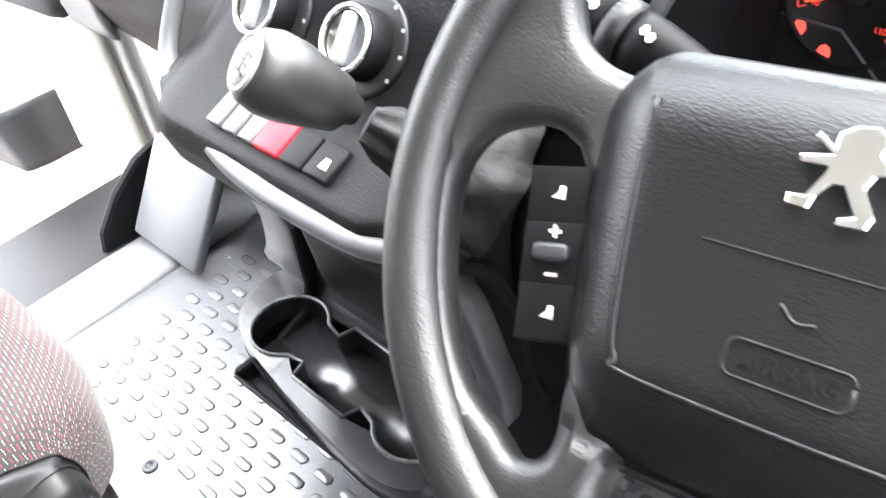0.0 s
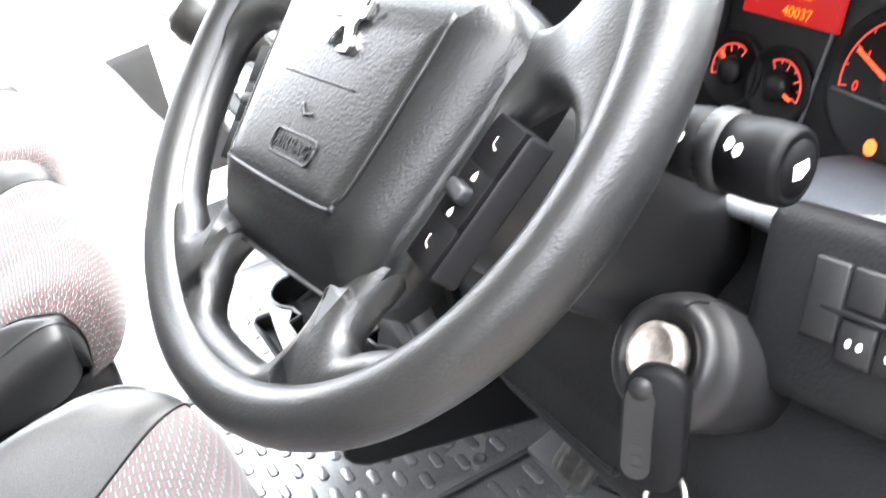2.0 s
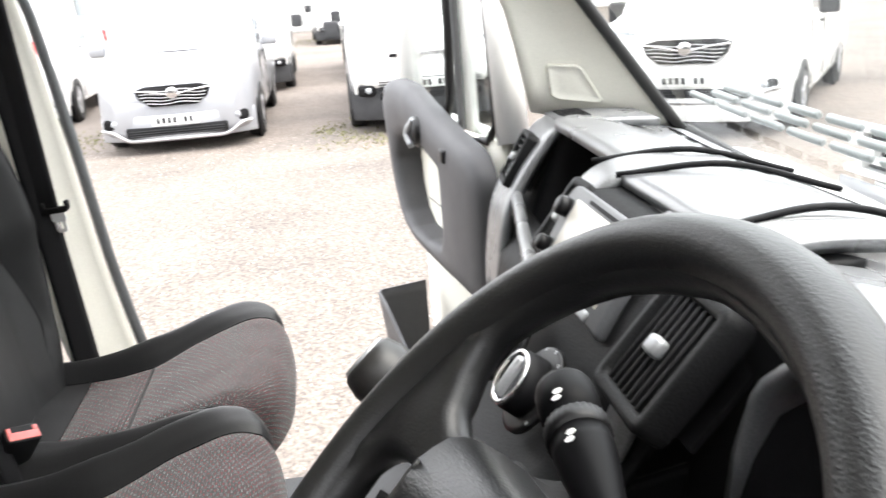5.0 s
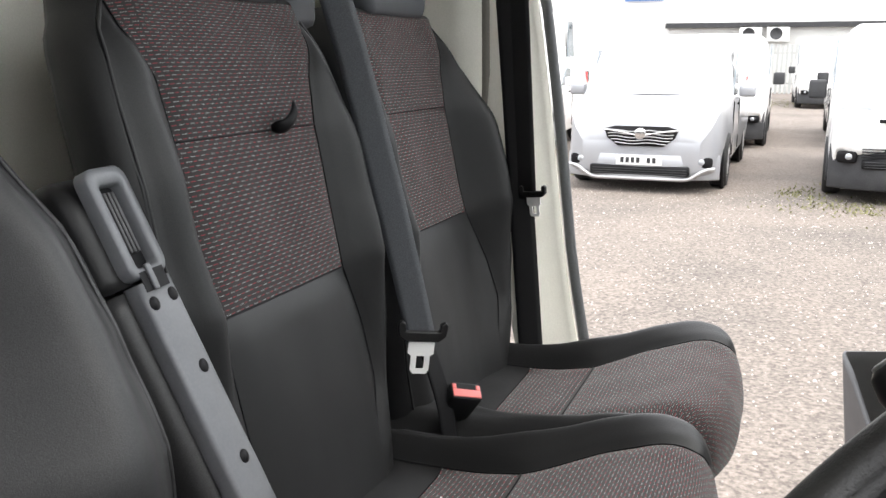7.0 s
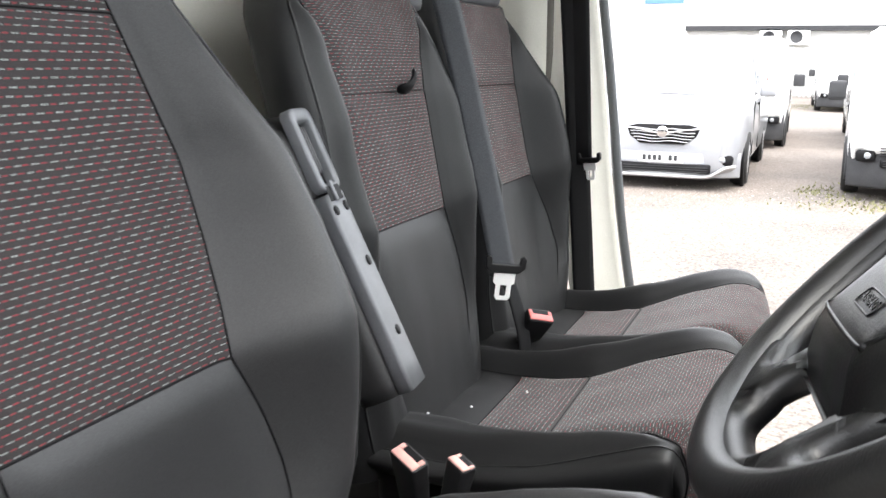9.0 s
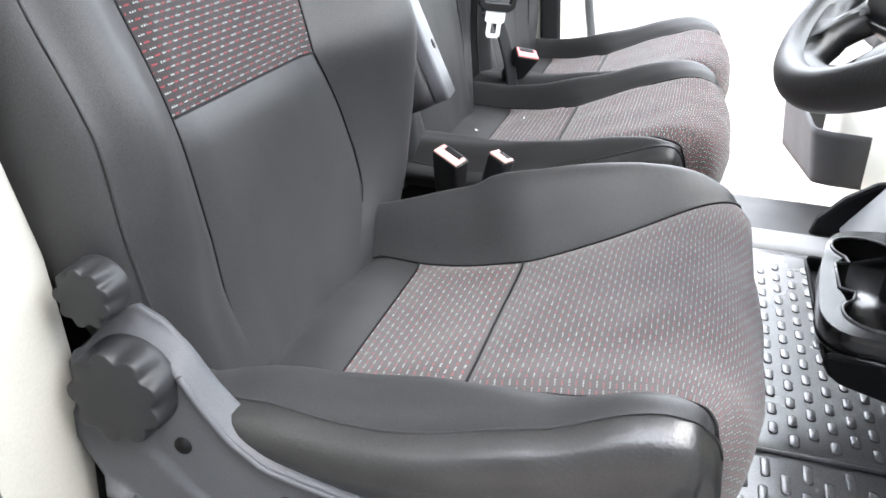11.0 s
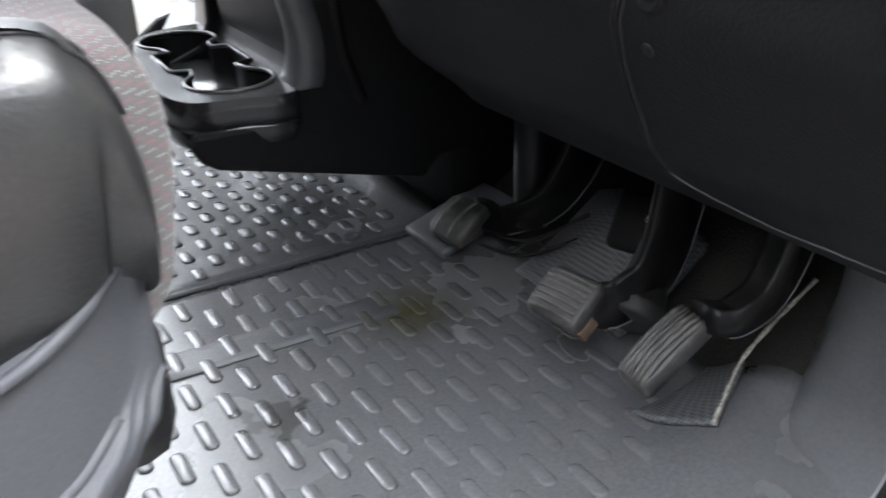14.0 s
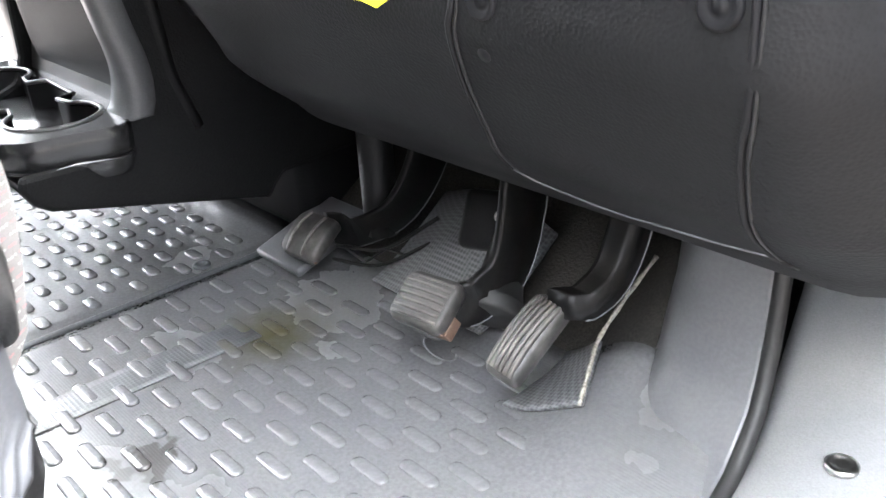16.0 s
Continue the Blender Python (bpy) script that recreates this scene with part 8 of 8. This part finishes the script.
# ---- the yard: parked vans, fence, building ----
GLASSD = material("vehicle_glass", (0.15, 0.18, 0.20), 0.08, coat=0.5, stain=0.1, stain_scale=2)
SILVERPAINT = material("silver_paint", (0.36, 0.37, 0.39), 0.3, 0.25, coat=0.6, stain=0.1, stain_scale=3)
TYRE = material("tyre_rubber", (0.02, 0.02, 0.02), 0.8, grain=0.3, scale=60)
ALLOY = material("alloy_wheel", (0.5, 0.5, 0.51), 0.35, 0.7)
DARKTRIM = material("dark_bumper", (0.026, 0.027, 0.03), 0.6, grain=0.15, scale=80, stain=0.3, stain_scale=5, stain_colour=(0.08, 0.08, 0.08))
LAMPGLASS = material("headlamp_glass", (0.36, 0.38, 0.40), 0.12, coat=0.8)
REDLAMP = material("red_lamp_glass", (0.6, 0.02, 0.02), 0.2)
PLATE = material("number_plate", (0.75, 0.76, 0.74), 0.5)


def van(name, label, at, turn, paint, bumper, length=4.75, height=1.82, width=1.85, nose=0.95, tall=False, grille="wide"):
    """A parked van, its nose along +x of its own axes, standing at z = 0."""
    v = thing(name, label, "van", group="parked vans")
    v.matrix_world = Matrix.Translation((at[0], at[1], G)) @ pose(0, 0, 0, 0, 0, turn)
    h, hood_h = height, 1.06 if not tall else 1.25
    drop = 0.18 if grille == "wide" and not tall else 0.0
    low = 0.56 if bumper is DARKTRIM else 0.24
    stations = [(0.0, low, 0.66 - drop * 0.3, 0.74), (-0.03, low - 0.03, 0.80 - drop * 0.3, 0.84), (-0.10, low - 0.05, 0.92 - drop * 0.3, 0.90), (-0.28, 0.22, hood_h - 0.10, 0.94), (-nose, 0.22, hood_h, 0.98), (-nose - 0.25, 0.22, lerp(hood_h, h, 0.42), 1.0), (-nose - 0.55, 0.22, lerp(hood_h, h, 0.84), 1.0), (-nose - 0.85, 0.22, h - 0.03, 1.0), (-nose - 1.4, 0.22, h, 1.0), (-length + 0.15, 0.24, h, 1.0), (-length + 0.02, 0.26, h - 0.04, 0.98), (-length, 0.30, h - 0.12, 0.95)]
    bm = shape()
    rings = []
    for x, lo, hi, g in stations:
        w = width / 2 * g
        belt = min(hi, 1.0)
        top_w = w * lerp(1.0, 0.86, max(hi - belt, 0) / (h - 1.0 + 1e-6))
        half = [(0, lo), (w * 0.8, lo), (w * 0.97, lo + 0.06), (w, lo + (belt - lo) * 0.45), (w * 0.985, belt - 0.05 * (hi - lo)), (lerp(w, top_w, 0.5) * 0.985, lerp(belt, hi, 0.5)), (top_w * 0.95, hi - 0.07 * (hi - lo) ** 0.5), (top_w * 0.82, hi - 0.015), (0, hi)]
        ring = [Vector((x, a, b)) for a, b in half] + [Vector((x, -a, b)) for a, b in reversed(half[1:-1])]
        rings.append(ring)
    loft(bm, rings)
    part("body", bm, paint, v, bevel=0.015)
    hw = width / 2
    # windscreen
    bm = shape()
    grid(bm, lambda u, t: Vector((-nose - 0.06 - 0.72 * t - 0.10 * (2 * u - 1) ** 2 + 0.02, lerp(-0.80, 0.80, u) * hw * lerp(1.02, 0.86, t), lerp(hood_h + 0.02, h - 0.10, t) + 0.03)), 10, 6)
    part("windscreen", bm, GLASSD, v, "pale reflecting windscreen", solid=0.01)
    for s in (-1, 1):
        bm = shape()
        prism(bm, [(-nose - 0.45, 1.06), (-nose - 1.25, 1.06), (-nose - 1.25, h - 0.22), (-nose - 0.90, h - 0.20)], 0.02, Matrix(((1, 0, 0, 0), (0, 0, 1, s * hw * 0.955 - 0.01), (0, 1, 0, 0), (0, 0, 0, 1))))
        part("side_window", bm, GLASSD, v, smooth=False)
        # mirror
        bm = shape()
        box(bm, -nose - 0.52, -nose - 0.40, s * (hw + 0.13) - 0.10, s * (hw + 0.13) + 0.10, 1.05, 1.27 if tall else 1.20, bevel=0.03)
        part("mirror", bm, DARKTRIM if tall or bumper is DARKTRIM else paint, v)
        # lamps
        bm = shape()
        rings = []
        for g, dx in ((1.0, 0.0), (1.0, 0.03), (0.85, 0.045)):
            rings.append([Vector((-0.20 + dx + (0.10 if y < 0 else -0.05) * 0 - 0.16 * max(y, 0), s * (hw * 0.70 + y * g), hood_h - 0.28 - drop * 0.2 + z * g)) for y, z in rounded(0.34, 0.12, 0.045)])
        loft(bm, rings)
        part("headlamp", bm, LAMPGLASS, v, "clear glass headlamp")
        bm = shape()
        rings = [[Vector((-0.02 + dx, s * (hw * 0.76 + y * g), 0.50 - drop * 0.75 + z * g)) for y, z in rounded(0.20, 0.12, 0.04)] for g, dx in ((1.0, -0.1), (1.0, 0.0), (0.8, 0.012))]
        loft(bm, rings)
        fog = part("fog_lamp", bm, NIGHT, v)
        bm = shape()
        turned(bm, [(0.035, 0), (0.035, 0.012), (0.0, 0.014)], Matrix.Translation((-0.012, s * hw * 0.74, 0.505 - drop * 0.75)) @ pose(0, 0, 0, 0, 90), 16)
        part("lens", bm, LAMPGLASS, fog)
        for wx in (-0.88, -length + 0.85):
            bm = shape()
            M = Matrix.Translation((wx, s * (hw - 0.11), 0.33)) @ pose(0, 0, 0, -90 * s)
            turned(bm, [(0.20, -0.10), (0.31, -0.09), (0.33, -0.05), (0.33, 0.06), (0.31, 0.10), (0.215, 0.105), (0.20, 0.06)], M, 30)
            wheel_ = part("road_wheel", bm, TYRE, v, "black tyre")
            bm = shape()
            turned(bm, [(0.212, 0.06), (0.210, 0.095), (0.19, 0.085), (0.06, 0.08), (0.05, 0.10), (0.0, 0.10)], M, 30)
            for k in range(5):
                box(bm, 0.04, 0.20, -0.022, 0.022, 0.075, 0.10, m=M @ pose(0, 0, 0, 0, 0, 72 * k), bevel=0.006)
            part("rim", bm, ALLOY, wheel_, "silver wheel rim")
            bm = shape()
            tube(bm, [M @ Vector((0.37 * math.cos(a), 0.37 * math.sin(a), 0.055)) for a in np.linspace(-0.4, math.pi + 0.4, 20)], 0.025, 6)
            part("arch", bm, DARKTRIM if bumper is DARKTRIM else NIGHT, v)
        bm = shape()
        box(bm, -length - 0.005, -length + 0.10, s * (hw * 0.90) - 0.05, s * (hw * 0.90) + 0.05, 0.75, 1.25, bevel=0.02)
        part("tail_lamp", bm, REDLAMP, v, "red tail lamp")
        bm = shape()
        box(bm, -nose - 1.15, -nose - 1.0, s * (hw * 1.0) - 0.012, s * (hw * 1.0) + 0.012, 0.93, 0.96, bevel=0.008)
        part("door_handle", bm, NIGHT, v)
        for x in (-nose - 0.30, -nose - 1.32):
            bm = shape()
            box(bm, x - 0.006, x + 0.006, s * hw * 0.992 - 0.004, s * hw * 0.992 + 0.006, 0.35, 1.0)
            part("door_gap", bm, NIGHT, v, smooth=False)
    if grille == "wide":
        bm = shape()
        rings = [[Vector((dx - 0.16 * abs(y / 0.5) ** 2 * 0.25, y, z - drop)) for y, z in ((-0.42 * g, 0.90), (-0.30 * g, 0.935), (0.30 * g, 0.935), (0.42 * g, 0.90), (0.38 * g, 0.80), (0.26 * g, 0.715), (-0.26 * g, 0.715), (-0.38 * g, 0.80))] for dx, g in ((-0.25, 1.0), (0.022, 1.0), (0.044, 0.96))]
        loft(bm, rings)
        gr = part("grille", bm, NIGHT, v, "dark slatted grille")
        for k in range(5):
            z = 0.745 + 0.035 * k
            w = curve([(0.745, 0.29), (0.80, 0.36), (0.90, 0.38)], z)
            bm = shape()
            tube(bm, [(0.048 - 0.04 * (y / 0.5) ** 2, y, z - drop + 0.008 * math.sin(16 * y)) for y in np.linspace(-w, w, 25)], 0.006, 6)
            part("slat", bm, ALLOY, gr)
        bm = shape()
        tube(bm, [(0.052 - 0.04 * (y / 0.5) ** 2, y, 0.895 - drop - 0.07 * (1 - abs(y) / 0.42) ** 1.5) for y in np.linspace(-0.42, 0.42, 25)], 0.010, 6)
        part("chrome_wing", bm, CHROME, gr)
        bm = shape()
        turned(bm, [(0.065, 0), (0.065, 0.02), (0.055, 0.026), (0, 0.026)], Matrix.Translation((0.04, 0, 0.855 - drop)) @ pose(0, 0, 0, 0, 90), 24)
        part("badge", bm, CHROME, gr, "plain round silver badge")
    else:
        bm = shape()
        box(bm, -0.05, 0.012, -0.45, 0.45, 0.80 if not tall else 0.86, 0.83 if not tall else 0.90, bevel=0.01)
        part("nose_slot", bm, NIGHT, v)
    # bumper
    bm = shape()
    rings = []
    for y in np.linspace(-0.94, 0.94, 25):
        x = 0.03 - 0.30 * abs(y) ** 3.2
        rings.append([Vector((x + a, y * hw, z)) for a, z in ((-0.10, 0.14), (0.0, 0.16), (0.012, 0.30), (0.0, 0.44), (-0.02, 0.62 if bumper is DARKTRIM else 0.52 - drop * 0.5), (-0.12, 0.62 if bumper is DARKTRIM else 0.52 - drop * 0.5))])
    loft(bm, rings)
    part("bumper", bm, bumper, v, bevel=0.01)
    bm = shape()
    box(bm, -0.02, 0.046, -0.56 * hw / 0.92, 0.56 * hw / 0.92, 0.385 - drop, 0.475 - drop * 0.9, bevel=0.02)
    intake = part("lower_intake", bm, NIGHT, v)
    for k in range(3):
        bm = shape()
        box(bm, 0.040, 0.052, -0.53 * hw / 0.92, 0.53 * hw / 0.92, 0.398 - drop + 0.027 * k, 0.406 - drop + 0.027 * k, bevel=0.003)
        part("slat", bm, DARKTRIM, intake)
    if bumper is not DARKTRIM:
        bm = shape()
        tube(bm, [(0.035 - 0.10 * abs(y) ** 3, y * hw, 0.345 - drop + 0.13 * smooth01((abs(y) - 0.55) / 0.3)) for y in np.linspace(-0.9, 0.9, 25)], 0.022, 6)
        part("skid_strip", bm, ALLOY, v, "silver bumper strip")
    else:
        for s in (-1, 1):
            for k in range(4):
                bm = shape()
                box(bm, 0.020, 0.036, s * 0.42 - 0.17, s * 0.42 + 0.17, 0.50 + 0.028 * k, 0.512 + 0.028 * k, bevel=0.003)
                part("slat", bm, NIGHT, v)
    bm = shape()
    box(bm, 0.045, 0.060, -0.26, 0.26, 0.50 - drop, 0.61 - drop, bevel=0.004)
    plate = part("number_plate", bm, PLATE, v, "pale plate with dark bars")
    for k in (0, 1, 2, 3, 5, 6):
        bm = shape()
        box(bm, 0.0605, 0.0612, -0.21 + 0.06 * k, -0.17 + 0.06 * k, 0.525 - drop, 0.588 - drop)
        part("bar", bm, DARKTRIM, plate, smooth=False)
    bm = shape()
    tube(bm, [(-nose - 0.02 - 0.08 * (y / hw) ** 2, y, hood_h + 0.012) for y in np.linspace(-hw * 0.86, hw * 0.86, 14)], 0.014, 6)
    part("scuttle", bm, DARKTRIM, v)
    return v


van("small_van", "silver small van with dark slatted grille parked nose out", (-9.72, -1.37), 0, SILVERPAINT, SILVERPAINT)
van("panel_van", "white panel van with dark grey bumper parked nose out", (-9.62, 1.52), -2, WHITE, DARKTRIM, 4.95, 1.95, 1.92, 0.9, True, "slot")
van("panel_van", "white panel van with dark bumper far back in the yard", (-29.5, 1.15), 2, WHITE, DARKTRIM, 5.2, 2.2, 1.95, 0.95, True, "slot")
van("panel_van", "white panel van parked behind the silver one", (-15.6, -1.15), 1, WHITE, DARKTRIM, 5.0, 1.98, 1.92, 0.95, True, "slot")
van("panel_van", "white panel van parked behind the nearer white one", (-16.2, 1.75), 0, WHITE, DARKTRIM, 5.0, 2.0, 1.92, 0.95, True, "slot")
van("panel_van", "white panel van with its red tail lamps showing", (-18.6, -4.9), 182, WHITE, DARKTRIM, 5.4, 2.4, 2.0, 0.95, True, "slot")
van("hatchback", "pale car parked beside the silver van", (-12.9, -4.25), 3, WHITE, WHITE, 4.2, 1.55, 1.78, 1.05)
van("panel_van", "white panel van with oval grille seen through the windscreen", (-7.6, 3.75), -36, WHITE, WHITE, 5.0, 2.0, 1.95, 0.95, True)
van("panel_van", "white panel van beyond the windscreen", (-8.9, 8.6), -48, WHITE, DARKTRIM, 5.3, 2.3, 2.0, 0.95, True, "slot")

# low white slatted barrier ahead of the bonnet
barrier = thing("slatted_barrier", "low white slatted barrier in front of the van", "barrier")
for k, z in enumerate((-0.11, -0.035, 0.04, 0.115)):
    bm = shape()
    box(bm, -3.6, 1.6, 3.0, 3.06, z, z + 0.038, bevel=0.006)
    part("rail", bm, WHITE, barrier)
    if k < 3:
        for i in range(18):
            x = -3.5 + 0.30 * i + 0.1 * (k % 2)
            bm = shape()
            box(bm, x, x + 0.045, 3.005, 3.05, z + 0.038, z + 0.075)
            part("spacer", bm, WHITE, barrier, smooth=False)
bm = shape()
box(bm, -3.5, 1.5, 3.07, 3.12, -0.12, 0.14)
part("back_panel", bm, DARKTRIM, barrier, smooth=False)
bm = shape()
grid(bm, lambda u, v: Vector((lerp(-3.6, 1.6, u), 2.98 + 0.02 * v, lerp(-0.40, -0.13, v))), 6, 3)
part("skirt_panel", bm, SILVERPAINT, barrier, solid=0.02)
for x in (-3.3, -1.0, 1.3):
    bm = shape()
    box(bm, x - 0.05, x + 0.05, 3.02, 3.10, G, -0.12, bevel=0.006)
    part("post", bm, WHITE, barrier)

# building and fence behind the yard
PALEWALL = material("pale_cladding", (0.72, 0.72, 0.70), 0.6, stain=0.2, stain_scale=0.6, stain_colour=(0.6, 0.6, 0.57))
hall = thing("warehouse", "white clad warehouse with dark eaves and air conditioners", "building")
bm = shape()
box(bm, -60, -44, -30, 26, G, 5.2)
part("wall", bm, PALEWALL, hall, smooth=False)
bm = shape()
box(bm, -44.02, -43.6, -5.8, 12, 2.28, 2.50)
part("eave", bm, DARKTRIM, hall, smooth=False)
for i in range(40):
    bm = shape()
    box(bm, -43.99, -43.95, -29.5 + 1.4 * i, -29.46 + 1.4 * i, G, 5.2)
    part("panel_rib", bm, PALEWALL, hall, smooth=False)
bm = shape()
box(bm, -43.98, -43.9, -7.8, -6.0, 3.55, 4.9)
part("blue_sign", bm, material("blue_sign", (0.10, 0.22, 0.50), 0.5), hall, "plain blue sign", smooth=False)
for y in (-2.0, -0.82):
    ac = new("air_conditioner")
    ac.parent, ac.location = hall, (-43.6, y, 2.0)
    bm = shape()
    box(bm, -0.38, 0.0, -0.48, 0.48, -0.36, 0.36, bevel=0.02)
    part("case", bm, WHITE, ac)
    bm = shape()
    turned(bm, [(0.27, 0.0), (0.27, 0.012), (0.23, 0.014), (0.22, 0.002), (0.0, 0.002)], Matrix.Translation((0.004, -0.08, 0)) @ pose(0, 0, 0, 0, 90), 24)
    part("fan_grille", bm, DARKTRIM, ac)
fence = thing("palisade_fence", "grey upright steel fence along the yard", "fence")
FENCE = material("galvanised_steel", (0.42, 0.43, 0.42), 0.5, 0.4, grain=0.1, scale=30)
for i in range(90):
    bm = shape()
    y = -8.0 + 0.19 * i
    box(bm, -42.06, -42.0, y, y + 0.10, G, 1.5)
    part("pale", bm, FENCE, fence, smooth=False)
for z in (-0.2, 1.1):
    bm = shape()
    box(bm, -42.12, -42.06, -8.0, 9.1, z, z + 0.06)
    part("rail", bm, FENCE, fence, smooth=False)
# grass tufts along the yard's far edge and by the vans
GRASS = material("yard_grass", (0.17, 0.17, 0.075), 0.9, grain=0.4, scale=30)
rnd = random.Random(7)
verts, faces = [], []
for cx, cy, sx, sy, n in ((-33.0, -0.2, 3.0, 2.4, 900), (-9.3, 1.05, 0.6, 0.9, 420), (-11.5, -2.6, 1.0, 0.5, 200), (-10.2, 0.35, 0.7, 0.3, 150)):
    for _ in range(n):
        x, y = rnd.gauss(cx, sx * 0.5), rnd.gauss(cy, sy * 0.5)
        a, h = rnd.uniform(0, 6.28), rnd.uniform(0.012, 0.04)
        k = len(verts)
        dx, dy = 0.012 * math.cos(a), 0.012 * math.sin(a)
        verts += [(x - dx, y - dy, G), (x + dx, y + dy, G), (x + rnd.uniform(-0.03, 0.03), y + rnd.uniform(-0.03, 0.03), G + h)]
        faces.append((k, k + 1, k + 2))
me = bpy.data.meshes.new("grass")
me.from_pydata(verts, [], faces)
me.materials.append(GRASS)
tagged(new("grass", me), "thin green grass tufts growing through the gravel", "grass", kind="stuff")
# loose stones of the yard
rnd = random.Random(11)
STONE = material("yard_stones", (0.36, 0.33, 0.30), 0.9, grain=0.4, scale=20)
verts, faces = [], []
for _ in range(7000):
    x = -1.3 - 9.0 * rnd.random() ** 1.3
    y = rnd.uniform(-3.2, 2.4)
    r = rnd.uniform(0.004, 0.013) * (1.8 if rnd.random() < 0.06 else 1)
    a = rnd.uniform(0, 6.28)
    k = len(verts)
    for q in range(4):
        t = a + q * 1.57 + rnd.uniform(-0.3, 0.3)
        verts.append((x + r * math.cos(t), y + r * rnd.uniform(0.6, 1.0) * math.sin(t), G - 0.001))
    verts.append((x + rnd.uniform(-0.2, 0.2) * r, y, G + r * rnd.uniform(0.4, 0.8)))
    faces += [(k + q, k + (q + 1) % 4, k + 4) for q in range(4)]
me = bpy.data.meshes.new("stones")
me.from_pydata(verts, [], faces)
me.materials.append(STONE)
tagged(new("loose_stones", me), "small loose stones strewn over the yard", "stones", kind="stuff")

# unseen plain wall, added on the driver's side to block low sky light
bm = shape()
box(bm, 3.9, 4.1, -18, 16, G, 2.9)
structure("wall_yard", bm, material("sky_blocker_dark", (0.075, 0.075, 0.076), 0.7, stain=0.3, stain_scale=0.7, stain_colour=(0.10, 0.10, 0.098)), "unseen plain dark wall added to hold off low sky light", smooth=False)

# ---- raised pads of the mats ----
lay_pads(driver_mat, pad_mesh(0.044, 0.0135), (0.157, 0.391), 0.0319, 0.0258, 0.056, lambda x, y: 0.145 < x < 0.66 - 0.5 * max(y - 0.55, 0) and 0.195 < y < 0.66 and x < sill_x(y) - 0.15 - 0.25 * max(y - 0.52, 0))
lay_pads(passenger_mat, pad_mesh(0.032, 0.0145), (-0.1237, 0.5493), 0.0256, 0.0285, 0.057, lambda x, y: -0.55 < x < 0.088 and 0.285 < y < 0.66)
